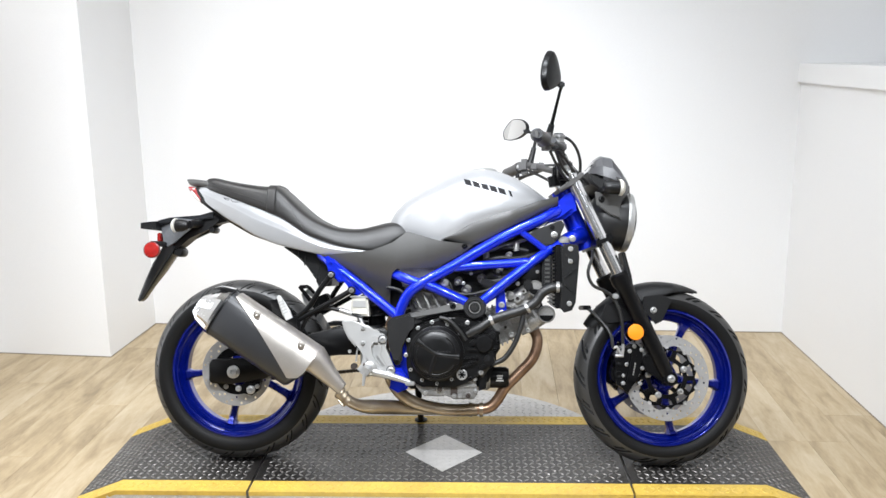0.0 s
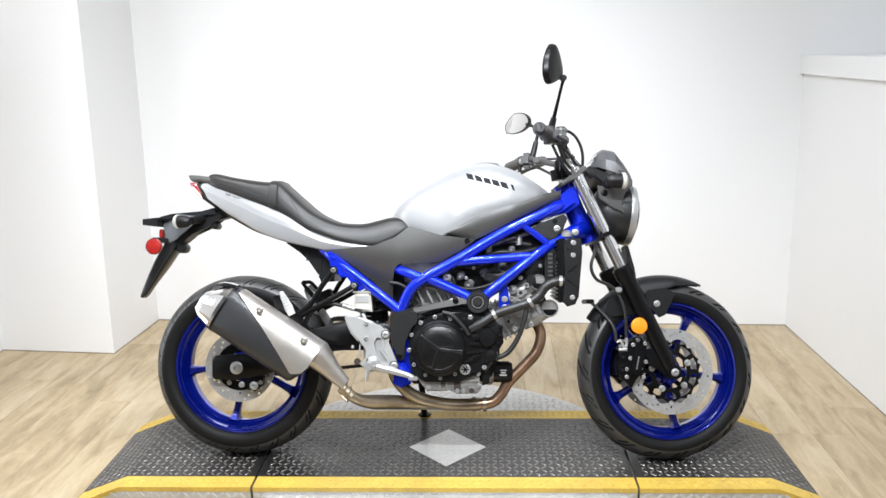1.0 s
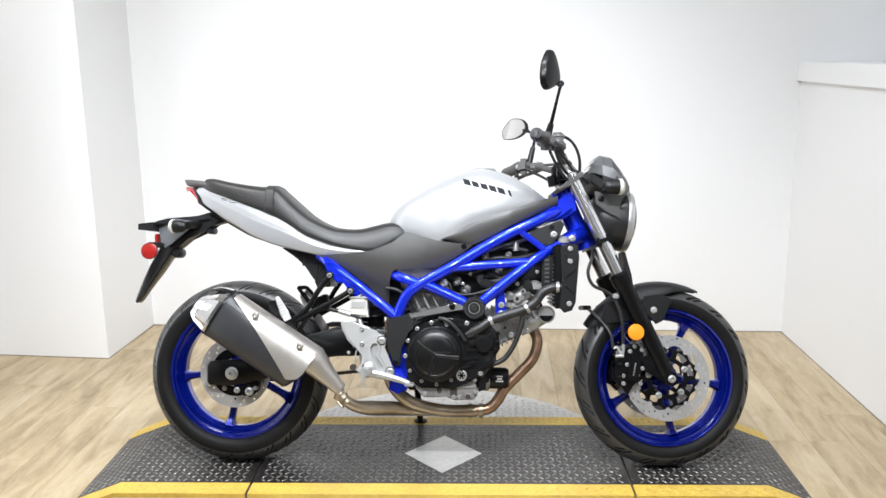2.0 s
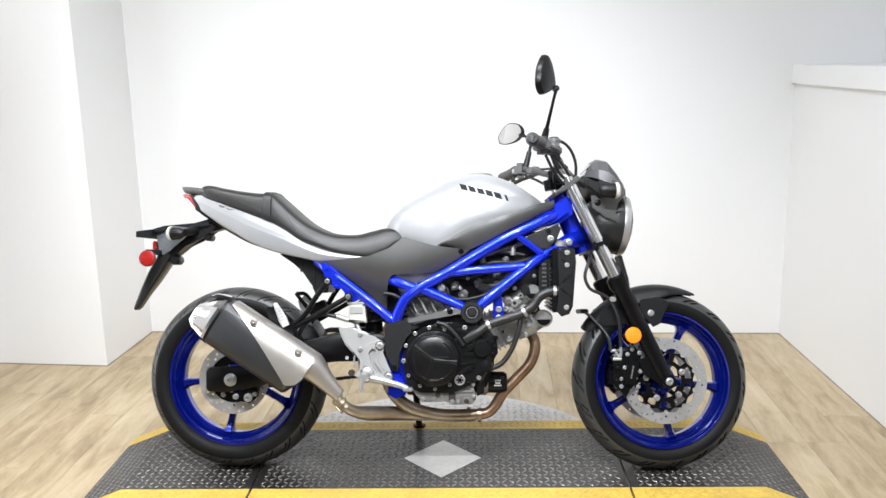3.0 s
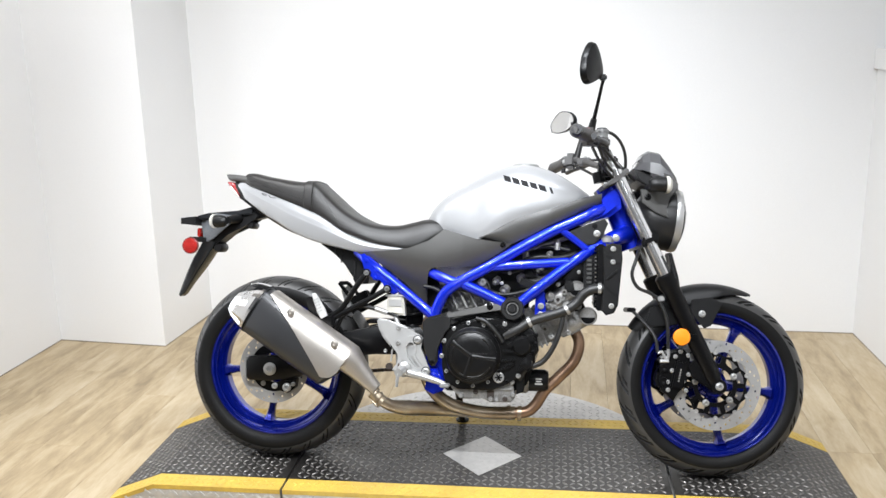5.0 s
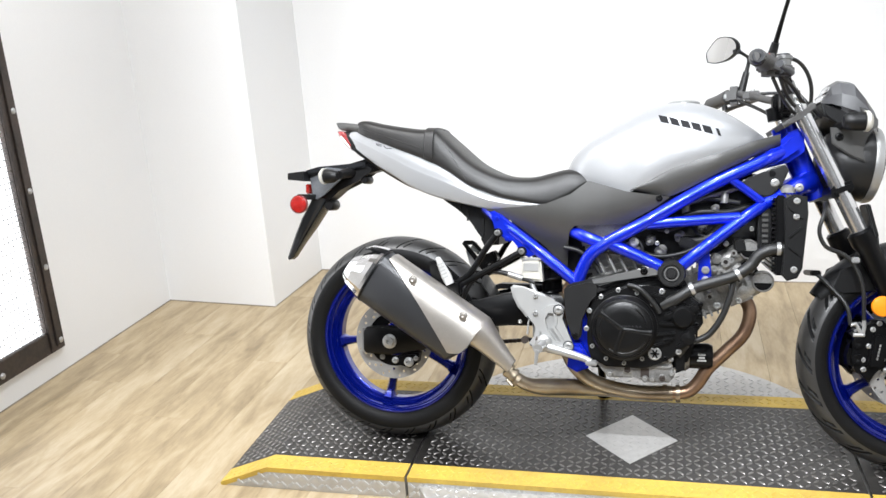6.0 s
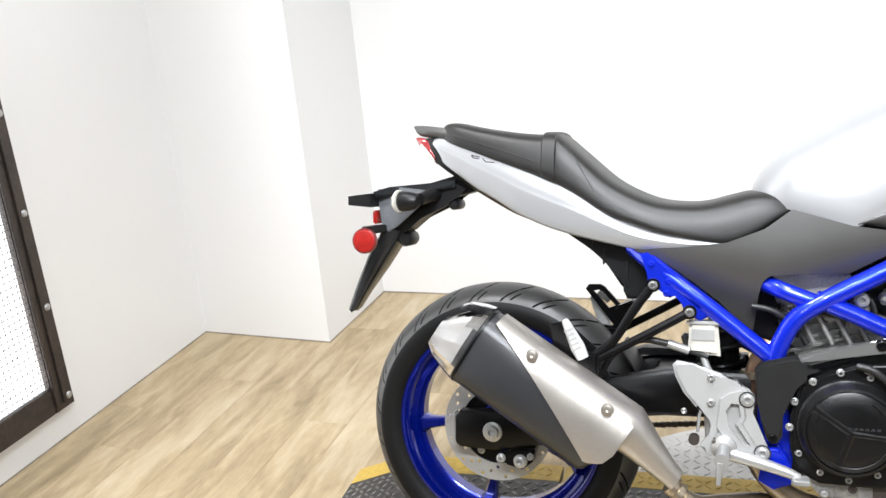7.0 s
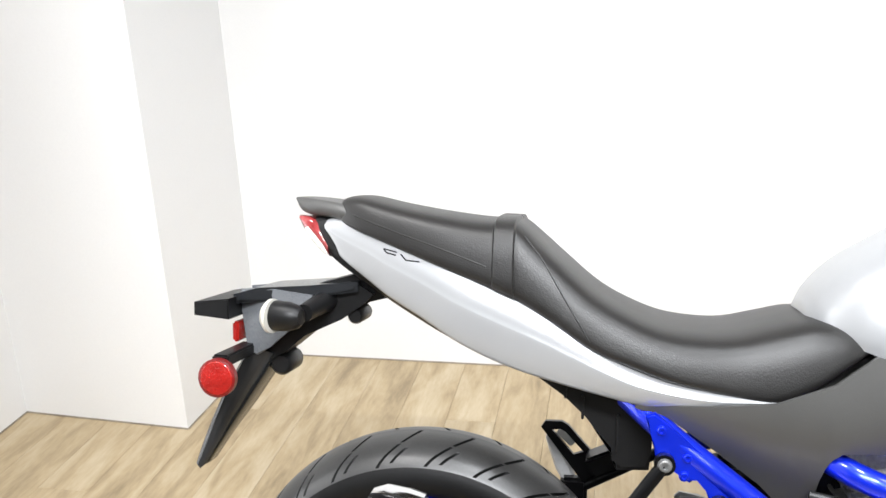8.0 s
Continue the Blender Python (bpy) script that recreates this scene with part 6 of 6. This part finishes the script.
    # rearset plate
    out = [(0.375, 0.487), (0.383, 0.495), (0.412, 0.49), (0.464, 0.474), (0.491, 0.456), (0.515, 0.447), (0.527, 0.434), (0.523, 0.416), (0.506, 0.386), (0.535, 0.355), (0.553, 0.331), (0.547, 0.32), (0.522, 0.321), (0.492, 0.33), (0.483, 0.311), (0.461, 0.306), (0.443, 0.322), (0.427, 0.331), (0.444, 0.353), (0.454, 0.371), (0.45, 0.387), (0.42, 0.405), (0.396, 0.433), (0.381, 0.463)]
    for sgn in (-1, 1):
        rs = part("rearset_plate", plate(bm_new(), out, *sorted((sgn * 0.15, sgn * 0.168)), 0.006), LIGHTGREY, BIKE, "light grey painted footrest plate")
        part("rearset_web", ring_plate([(0.462, 0.399), (0.465, 0.428), (0.48, 0.439), (0.504, 0.446), (0.52, 0.441), (0.527, 0.426), (0.523, 0.406), (0.553, 0.335), (0.551, 0.32), (0.535, 0.314), (0.493, 0.333), (0.474, 0.35), (0.459, 0.373)], [[(0.484, 0.421), (0.498, 0.42), (0.502, 0.396), (0.493, 0.382), (0.52, 0.342), (0.505, 0.342), (0.481, 0.374), (0.475, 0.405)]], *sorted((sgn * 0.167, sgn * 0.179)), (0, 0, 0)), LIGHTGREY, rs, "raised footrest bracket")
        part("rearset_groove", tube(bm_new(), [(0.508, sgn * 0.1785, 0.414), (0.5105, sgn * 0.1785, 0.395), (0.504, sgn * 0.1785, 0.382), (0.534, sgn * 0.1785, 0.338)], 0.0016, 8, smooth=False), ALU, rs)
        for x, z, r in ((0.513, 0.43, 0.0105), (0.541, 0.33, 0.0105)):
            part("bolt_recess", lathe(bm_new(), [(0.0, 0.0), (0.0155, 0.0), (0.0155, sgn * 0.002), (0.0, sgn * 0.002)], 20, (x, sgn * 0.1785, z), close=False), MUFFLER, rs)
            part("plate_bolt", bolt(bm_new(), x, sgn * 0.18, z, r, 0.008, sgn), ALU, rs, "bright bolt")
        for x, z, r in ((0.447, 0.467, 0.0065), (0.447, 0.418, 0.0065)):
            part("plate_bolt", bolt(bm_new(), x, sgn * 0.168, z, r, 0.007, sgn), ALU, rs, "bright bolt")
        part("peg_mount", lathe(bm_new(), [(0.0, 0.0), (0.024, 0.0), (0.022, sgn * 0.02), (0.012, sgn * 0.028), (0.0, sgn * 0.028)], 20, (0.472, sgn * 0.17, 0.338), close=False), ALU, rs)
        part("rider_peg", tube(bm_new(), [(0.472, sgn * 0.19, 0.338), (0.468, sgn * 0.265, 0.334)], [0.011, 0.013], 12, smooth=False), ALU, rs, "silver rider footpeg")
        part("peg_feeler", tube(bm_new(), [(0.466, sgn * 0.262, 0.33), (0.463, sgn * 0.266, 0.29)], [0.006, 0.004], 10, smooth=False), ALU, rs)
    ped = part("brake_pedal", tube(bm_new(), [(0.485, -0.185, 0.325), (0.53, -0.192, 0.316), (0.58, -0.196, 0.303), (0.605, -0.198, 0.294)], [0.014, 0.012, 0.010, 0.008], 14), ALU, BIKE, "silver rear brake pedal")
    part("peg_spring", tube(bm_new(), [(0.452, -0.185, 0.348), (0.48, -0.19, 0.344)], [0.007, 0.008], 12, smooth=False), DARKSTEEL, ped)
    part("switch_rod", tube(bm_new(), [(0.423, -0.16, 0.356), (0.426, -0.16, 0.39), (0.436, -0.158, 0.42)], 0.003, 8, smooth=False), ALU, ped)
    part("adjuster_nut", lathe(bm_new(), [(0.0, -0.008), (0.0105, -0.008), (0.0105, 0.008), (0.0, 0.008)], 14, (0.416, -0.155, 0.34), axis="y", close=False), DARKSTEEL, ped)
    part("pedal_tip", box(bm_new(), 0.592, 0.622, -0.225, -0.192, 0.286, 0.298, 0.003), ALU, ped)
    # passenger pegs on their tubular hangers
    for sgn in (-1, 1):
        h = part("peg_hanger", tube(bm_new(), [(0.337, sgn * 0.158, 0.641), (0.30, sgn * 0.163, 0.59), (0.262, sgn * 0.166, 0.53), (0.215, sgn * 0.168, 0.492)], 0.009, 14), BLACKM, BIKE, "black tubular passenger peg hanger")
        part("hanger_strut", tube(bm_new(), [(0.406, sgn * 0.158, 0.59), (0.33, sgn * 0.163, 0.546), (0.215, sgn * 0.168, 0.483)], 0.009, 14), BLACKM, h)
        part("hanger_boss", box(bm_new(), 0.19, 0.235, *sorted((sgn * 0.155, sgn * 0.182)), 0.462, 0.505, 0.006), BLACKM, h)
        for x, z in ((0.337, 0.641), (0.406, 0.59)):
            part("hanger_eye", lathe(bm_new(), [(0.0, 0.0), (0.0135, 0.0), (0.0135, sgn * 0.012), (0.0, sgn * 0.012)], 20, (x, sgn * 0.152, z), close=False), BLACKM, h)
        if sgn < 0:
            part("muffler_bracket", plate(bm_new(), [(0.13, 0.555), (0.165, 0.562), (0.235, 0.50), (0.225, 0.46), (0.16, 0.455), (0.14, 0.48)], *sorted((sgn * 0.135, sgn * 0.145)), 0.003), BLACKM, h, "black muffler bracket")
            part("bracket_bolt", bolt(bm_new(), 0.158, sgn * 0.145, 0.483, 0.012, 0.01, sgn), BLACKM, h)
        m = pose(0.205, sgn * 0.185, 0.495, 0, -26, 0)
        peg = part("passenger_peg", loft(bm_new(), [[m @ Vector((w * u, sgn * 0.011 * v, z)) for u, v in ((-1, -0.5), (-0.6, -1), (0.6, -1), (1, -0.5), (1, 0.5), (0.6, 1), (-0.6, 1), (-1, 0.5))] for z, w in ((0.0, 0.011), (0.025, 0.0135), (0.06, 0.0095), (0.082, 0.006), (0.085, 0.003))]), PEGR, h, "light grey folded passenger peg")
        for z in (0.022, 0.032, 0.042, 0.052, 0.062):
            bm = box(bm_new(), -0.009, 0.009, *sorted((sgn * 0.0095, sgn * 0.0118)), z, z + 0.003, 0, m)
            part("peg_groove", bm, LIGHTGREY, peg)
    lf = part("peg_loop", ring_plate([(0.158, 0.592), (0.165, 0.602), (0.192, 0.603), (0.203, 0.597), (0.25, 0.545), (0.248, 0.53), (0.232, 0.502), (0.22, 0.512)], [[(0.176, 0.588), (0.19, 0.59), (0.199, 0.585), (0.228, 0.554), (0.212, 0.548)]], 0.15, 0.16, (0, 0, 0)), BLACKM, BIKE, "black looped passenger peg bracket")
    part("folded_peg", box(bm_new(), -0.016, 0.03, 0.10, 0.15, -0.016, 0.016, 0.004, pose(0.252, 0.0, 0.548, 0, -24, 0)), BLACKM, lf)
    part("peg_tread", box(bm_new(), 0.0, 0.034, 0.164, 0.17, -0.007, 0.007, 0.002, pose(0.186, 0.0, 0.584, 0, 42, 0)), PEGR, lf, "pale ribbed tread")
    # side stand
    st = part("side_stand", tube(bm_new(), [(0.60, 0.13, 0.26), (0.602, 0.20, 0.19), (0.60, 0.325, 0.085)], 0.012, 14), BLACKM, BIKE, "black side stand")
    part("stand_foot", lathe(bm_new(), [(0.0, -0.006), (0.024, -0.006), (0.024, 0.004), (0.012, 0.01), (0.0, 0.01)], 20, (0.6, 0.328, 0.085), axis="z", close=False, m=Matrix.Rotation(radians(13), 4, "X")), BLACKM, st)


chassis_rear()


# ---- handlebar, mirrors, headlight ----
def cockpit():
    bar = part("handlebar", tube(bm_new(), [(0.955, -0.385, 1.05), (1.0, -0.27, 1.06), (1.045, -0.2, 1.055), (1.085, -0.13, 1.03), (1.11, -0.06, 1.012), (1.113, 0.0, 1.01), (1.11, 0.06, 1.012), (1.085, 0.13, 1.03), (1.045, 0.2, 1.055), (1.0, 0.27, 1.06), (0.955, 0.385, 1.05)], 0.011, 14), GRIPGREY, BIKE, "dark grey handlebar", True)
    for sgn in (-1, 1):
        part("bar_clamp", box(bm_new(), 1.085, 1.135, *sorted((sgn * 0.03, sgn * 0.065)), 0.965, 1.03, 0.006), BLACKM, bar, "", True)
        part("grip", tube(bm_new(), [(0.9645, sgn * 0.362, 1.052), (0.985, sgn * 0.31, 1.056), (1.003, sgn * 0.262, 1.06)], [0.021, 0.02, 0.0225], 18, smooth=False), GRIPGREY, bar, "worn dark grey rubber grip", True)
        part("bar_end", lathe(bm_new(), [(0.0, 0.0), (0.0175, 0.0), (0.018, sgn * 0.012), (0.014, sgn * 0.02), (0.006, sgn * 0.02), (0.005, sgn * 0.014), (0.0, sgn * 0.014)], 20, (0.963, sgn * 0.365, 1.051), close=False), MUFFLER, bar, "", True)
        part("switch_box", box(bm_new(), -0.025, 0.025, -0.027, 0.027, -0.028, 0.028, 0.014, pose(1.015, sgn * 0.235, 1.058, 0, 0, -20 * sgn)), GRIPGREY, bar, "dark grey switch housing", True)
        part("lever_perch", box(bm_new(), -0.02, 0.03, -0.02, 0.02, -0.014, 0.014, 0.006, pose(1.055, sgn * 0.195, 1.05, 0, 0, -20 * sgn)), GRIPGREY, bar, "", True)
        part("lever", tube(bm_new(), [(1.08, sgn * 0.2, 1.045), (1.062, sgn * 0.25, 1.042), (1.035, sgn * 0.31, 1.038), (1.015, sgn * 0.365, 1.036)], [0.008, 0.0075, 0.006, 0.0085], 12), MUFFLER, bar, "dark grey lever", True)
    part("kill_switch", box(bm_new(), 1.004, 1.018, -0.26, -0.25, 1.075, 1.083, 0.003), RED, bar, "red kill switch", True)
    part("switch_knob", lathe(bm_new(), [(0.0, 0.0), (0.008, 0.0), (0.008, 0.016), (0.0, 0.018)], 14, (0.99, 0.25, 1.018), axis="z", close=False), BLACKP, bar, "", True)
    res = part("fluid_reservoir", lathe(bm_new(), [(0.0, 0.0), (0.018, 0.0), (0.02, 0.02), (0.023, 0.021), (0.023, 0.028), (0.02, 0.031), (0.0, 0.031)], 24, (1.066, -0.172, 1.062), axis="z", close=False), BRACKET, bar, "grey front brake reservoir", True)
    part("reservoir_cap", lathe(bm_new(), [(0.0, 0.0), (0.018, 0.0), (0.016, 0.005), (0.0, 0.006)], 24, (1.066, -0.172, 1.0925), axis="z", close=False), MUFFLER, res, "", True)
    part("master_cylinder", tube(bm_new(), [(1.045, -0.215, 1.052), (1.075, -0.16, 1.05), (1.085, -0.13, 1.047)], [0.015, 0.0145, 0.01], 16, smooth=False), MUFFLER, bar, "grey master cylinder", True)
    part("adjuster", tube(bm_new(), [(1.09, -0.145, 1.03), (1.105, -0.125, 1.012)], [0.009, 0.007], 12, smooth=False), ALU, bar, "", True)
    # mirrors
    for sgn in (-1, 1):
        if sgn < 0:
            stem = [(1.048, -0.225, 1.085), (1.058, -0.24, 1.125), (1.071, -0.275, 1.182), (1.079, -0.315, 1.218), (1.084, -0.325, 1.234)]
            at, k, loop = Vector((1.041, -0.37, 1.262)), 2.0, [(-0.03, 0.046), (-0.002, 0.066), (0.03, 0.05), (0.056, 0.01), (0.06, -0.018), (0.034, -0.038), (-0.018, -0.06), (-0.048, -0.055), (-0.062, -0.03), (-0.054, 0.012)]
        else:
            stem = [(1.006, 0.234, 1.043), (1.024, 0.24, 1.118), (1.031, 0.262, 1.16), (1.018, 0.29, 1.18), (1.003, 0.305, 1.192)]
            at, k, loop = Vector((0.955, 0.35, 1.205)), -1.3, [(-0.064, -0.031), (-0.069, 0.001), (-0.026, 0.035), (0.007, 0.04), (0.051, 0.03), (0.074, 0.005), (0.064, -0.019), (0.025, -0.036), (-0.026, -0.039)]
        mir = part("mirror", tube(bm_new(), stem, [0.009, 0.0065, 0.005, 0.005, 0.006], 12), BLACKM, BIKE, "black mirror on a slim stem")
        part("stem_boot", tube(bm_new(), [stem[0], stem[1]], [0.0125, 0.0095], 14, smooth=False), BLACKP, mir)
        tip = stem[-1]
        part("mirror_knuckle", box(bm_new(), -0.016, 0.008, -0.009, 0.009, -0.009, 0.009, 0.004, pose(*tip)), BLACKM, mir)
        u, up = Vector((1, k, 0)).normalized(), Vector((0, 0, 1))
        nrm = Vector((-abs(k), -1 if sgn > 0 else 1, 0)).normalized()
        ring2 = [(q.x, q.y) for q in spline([(a, b, 0) for a, b in (*loop, loop[0])], 4)[:-1]]
        bm = bm_new()
        loft(bm, [[at + u * (a * f) + up * (b * f) + nrm * d for a, b in ring2] for f, d in ((0.95, 0.001), (1.0, 0.002), (1.0, -0.006), (0.93, -0.016), (0.7, -0.02), (0.35, -0.022))])
        shellp = part("mirror_shell", bm, BLACKM, mir, "black mirror shell")
        bm = bm_new()
        loft(bm, [[at + u * (a * 0.93) + up * (b * 0.93) + nrm * d for a, b in ring2] for d in (0.0005, 0.0022)])
        part("mirror_glass", bm, MIRROR, shellp, "mirror glass")
    # cables
    for pts in ([(1.06, -0.185, 1.075), (1.09, -0.17, 1.085), (1.125, -0.145, 1.065), (1.148, -0.12, 1.02), (1.152, -0.09, 0.95)],
                [(1.08, -0.16, 1.05), (1.10, -0.13, 1.02), (1.14, -0.09, 0.99), (1.19, -0.06, 0.95)],
                [(1.08, 0.18, 1.055), (1.13, 0.16, 1.05), (1.17, 0.1, 1.0), (1.17, 0.04, 0.92)],
                [(1.05, -0.2, 1.04), (1.08, -0.15, 0.995), (1.12, -0.1, 0.965)],
                [(1.03, -0.22, 1.03), (1.06, -0.18, 0.99), (1.10, -0.12, 0.96), (1.15, -0.08, 0.93)],
                [(1.04, -0.21, 1.045), (1.085, -0.17, 1.02), (1.125, -0.12, 0.985), (1.165, -0.08, 0.95)],
                [(1.03, 0.22, 1.04), (1.07, 0.17, 1.01), (1.11, 0.1, 0.97)]):
        part("control_cable", tube(bm_new(), pts, 0.005, 10), HOSE, BIKE, "black control cable", True)
    for sgn in (-1, 1):
        part("perch_bolt", lathe(bm_new(), [(0.0, 0.0), (0.0065, 0.0), (0.0065, 0.006), (0.0, 0.007)], 12, (1.06, sgn * 0.19, 1.064), axis="z", close=False), ALU, bar, "bright pivot bolt", True)
        part("switch_button", box(bm_new(), 0.985, 0.993, *sorted((sgn * 0.228, sgn * 0.246)), 1.05, 1.064, 0.002), LIGHTGREY, bar, "grey switch button", True)
    part("ignition_barrel", tube(bm_new(), [(1.085, 0, 0.95), (1.078, 0, 0.985)], 0.02, 18, smooth=False), BLACKM, BIKE, "black ignition switch", True)
    # brake hoses on the fork
    part("brake_hose", tube(bm_new(), [(1.20, -0.075, 0.72), (1.185, -0.115, 0.69), (1.172, -0.12, 0.645), (1.19, -0.115, 0.605), (1.235, -0.105, 0.585), (1.262, -0.105, 0.56), (1.285, -0.107, 0.50), (1.291, -0.1, 0.413)], 0.0055, 10), HOSE, BIKE, "black front brake hose", True)
    part("brake_hose", tube(bm_new(), [(1.188, -0.03, 0.532), (1.215, -0.06, 0.50), (1.25, -0.09, 0.45), (1.259, -0.095, 0.399)], 0.0055, 10), HOSE, BIKE, "black front brake hose", True)
    part("hose_union", box(bm_new(), 1.255, 1.275, -0.118, -0.098, 0.562, 0.578, 0.003), ALU, BIKE, "bright hose union", True)
    for pts, r in (([(1.259, -0.095, 0.399), (1.272, -0.097, 0.403), (1.277, -0.097, 0.393), (1.284, -0.097, 0.379)], 0.0052), ([(1.291, -0.1, 0.413), (1.292, -0.099, 0.395), (1.289, -0.098, 0.379)], 0.0052), ([(1.266, -0.095, 0.373), (1.293, -0.098, 0.374)], 0.0062)):
        part("banjo", tube(bm_new(), pts, r, 10, smooth=False), ALU, BIKE, "bright banjo union", True)
    part("hose_guide", box(bm_new(), 1.172, 1.20, -0.04, 0.04, 0.525, 0.54, 0.003), BLACKM, BIKE, "", True)
    part("fork_guard", box(bm_new(), -0.006, 0.006, -0.03, 0.03, -0.045, 0.045, 0.003, pose(1.30, -0.1, 0.672, 0, -15, 0)), BLACKP, BIKE, "", True)
    # headlight
    HL = pose(1.276, 0, 0.832, 0, 6, 0)
    bowl = part("headlight", lathe(bm_new(), [(0.0, -0.085), (0.04, -0.082), (0.075, -0.062), (0.094, -0.025), (0.1, 0.02), (0.1, 0.045), (0.096, 0.046), (0.092, 0.0), (0.0, -0.03)], 56, HL.translation, axis="x", close=False, m=HL.to_3x3().to_4x4()), SATINB, BIKE, "round black headlight shell", True)
    part("headlight_rim", lathe(bm_new(), [(0.092, 0.04), (0.102, 0.04), (0.104, 0.05), (0.101, 0.062), (0.094, 0.064), (0.091, 0.055)], 56, HL.translation, axis="x", m=HL.to_3x3().to_4x4()), ALU, bowl, "bright headlight rim", True)
    part("headlight_lens", lathe(bm_new(), [(0.093, 0.056), (0.085, 0.068), (0.06, 0.078), (0.0, 0.084), (0.0, 0.08), (0.06, 0.074), (0.085, 0.064), (0.091, 0.056)], 56, HL.translation, axis="x", close=False, m=HL.to_3x3().to_4x4()), LENS, bowl, "clear headlight lens", True)
    part("reflector_bowl", lathe(bm_new(), [(0.09, 0.048), (0.075, 0.02), (0.04, -0.005), (0.0, -0.012)], 48, HL.translation, axis="x", close=False, m=HL.to_3x3().to_4x4()), ALU, bowl, "bright reflector bowl", True)
    for sgn in (-1, 1):
        part("bracket_bolt", bolt(bm_new(), 1.222, sgn * 0.107, 0.892, 0.009, 0.005, sgn), BLACKM, bowl, "", True)
        ind = part("indicator", lathe(bm_new(), [(0.0, -0.032), (0.014, -0.03), (0.021, -0.022), (0.0235, -0.008), (0.0245, 0.02), (0.0, 0.022)], 28, (1.247, sgn * 0.16, 0.925), axis="x", close=False), BLACKP, BIKE, "black front indicator", True)
        part("indicator_lens", lathe(bm_new(), [(0.0, 0.021), (0.027, 0.021), (0.027, 0.03), (0.018, 0.038), (0.0, 0.041)], 28, (1.247, sgn * 0.16, 0.925), axis="x", close=False), WHITEP, ind, "pale indicator lens", True)
        part("indicator_stalk", tube(bm_new(), [(1.225, sgn * 0.09, 0.92), (1.235, sgn * 0.15, 0.925)], [0.013, 0.01], 12, smooth=False), BLACKP, ind, "", True)
    # meter visor over the lamp: a smoked faceted screen on a dark cowl
    rings = []
    for x, zl, zh, w in ((1.192, 0.988, 0.996, 0.055), (1.214, 0.984, 1.04, 0.072), (1.235, 0.975, 1.052, 0.084), (1.268, 0.962, 1.046, 0.092), (1.297, 0.945, 1.002, 0.096), (1.319, 0.925, 0.966, 0.094), (1.324, 0.905, 0.932, 0.09)):
        outer = [(-1, 0.0), (-0.96, 0.45), (-0.78, 0.86), (-0.4, 1.0), (0.4, 1.0), (0.78, 0.86), (0.96, 0.45), (1, 0.0)]
        rings.append([(x, w * a, zl + (zh - zl) * b) for a, b in outer] + [(x - 0.002, w * a * 0.965, zl + (zh - zl) * b * 0.94) for a, b in outer[::-1]])
    vis = part("meter_visor", loft(bm_new(), rings), SMOKE, BIKE, "dark smoked faceted meter visor", True, 12)
    part("visor_cowl", plate(bm_new(), [(1.185, 0.985), (1.235, 0.965), (1.285, 0.935), (1.316, 0.90), (1.29, 0.885), (1.235, 0.925), (1.19, 0.95)], -0.085, 0.085, 0.006), BLACKP, vis, "black cowl under the visor", True)
    for sgn in (-1, 1):
        part("visor_side", plate(bm_new(), [(1.2, 0.918), (1.205, 0.875), (1.25, 0.842), (1.289, 0.826), (1.279, 0.858), (1.29, 0.893), (1.318, 0.921), (1.318, 0.937), (1.29, 0.965), (1.272, 0.97), (1.286, 0.945), (1.275, 0.915), (1.24, 0.912)], *sorted((sgn * 0.1, sgn * 0.108)), 0.003), GREYP, vis, "grey headlight side cover", True)
    part("meter_unit", box(bm_new(), -0.014, 0.014, -0.06, 0.06, -0.03, 0.03, 0.008, pose(1.222, 0, 0.995, 0, -35, 0)), BLACKP, BIKE, "black instrument unit", True)


cockpit()

# ---- floor planks ----
def planks():
    w, gap, length = 0.152, 0.0005, 1.22
    cols = int((X1 + 0.1 - X0) / w) + 1
    rng = random.Random(4)
    meshes = {}

    def plank_mesh(wd, ln):
        key = (round(wd, 4), round(ln, 3))
        if key not in meshes:
            bm = bm_new()
            b = 0.0004
            lo = [(0, 0), (wd, 0), (wd, ln), (0, ln)]
            hi = [(b, b), (wd - b, b), (wd - b, ln - b), (b, ln - b)]
            loft(bm, [[(x, y, -0.004) for x, y in lo], [(x, y, -0.0012) for x, y in lo], [(x, y, 0.0) for x, y in hi]])
            bmesh.ops.recalc_face_normals(bm, faces=bm.faces)
            me = bpy.data.meshes.new("plank")
            bm.to_mesh(me)
            bm.free()
            me.materials.append(OAK)
            meshes[key] = me
        return meshes[key]

    for c in range(cols):
        x = X0 + c * w
        wd = min(w - gap, X1 + 0.1 - x)
        if wd < 0.01:
            continue
        y = YF - rng.choice((0.0, 0.24, 0.49, 0.73, 0.98))
        while y < YB:
            a, b = max(y, YF), min(y + length - gap, YB)
            if b - a > 0.02:
                ob = new("plank", plank_mesh(wd, b - a))
                ob.parent = floor
                ob.location = (x, a, 0)
            y += length


planks()
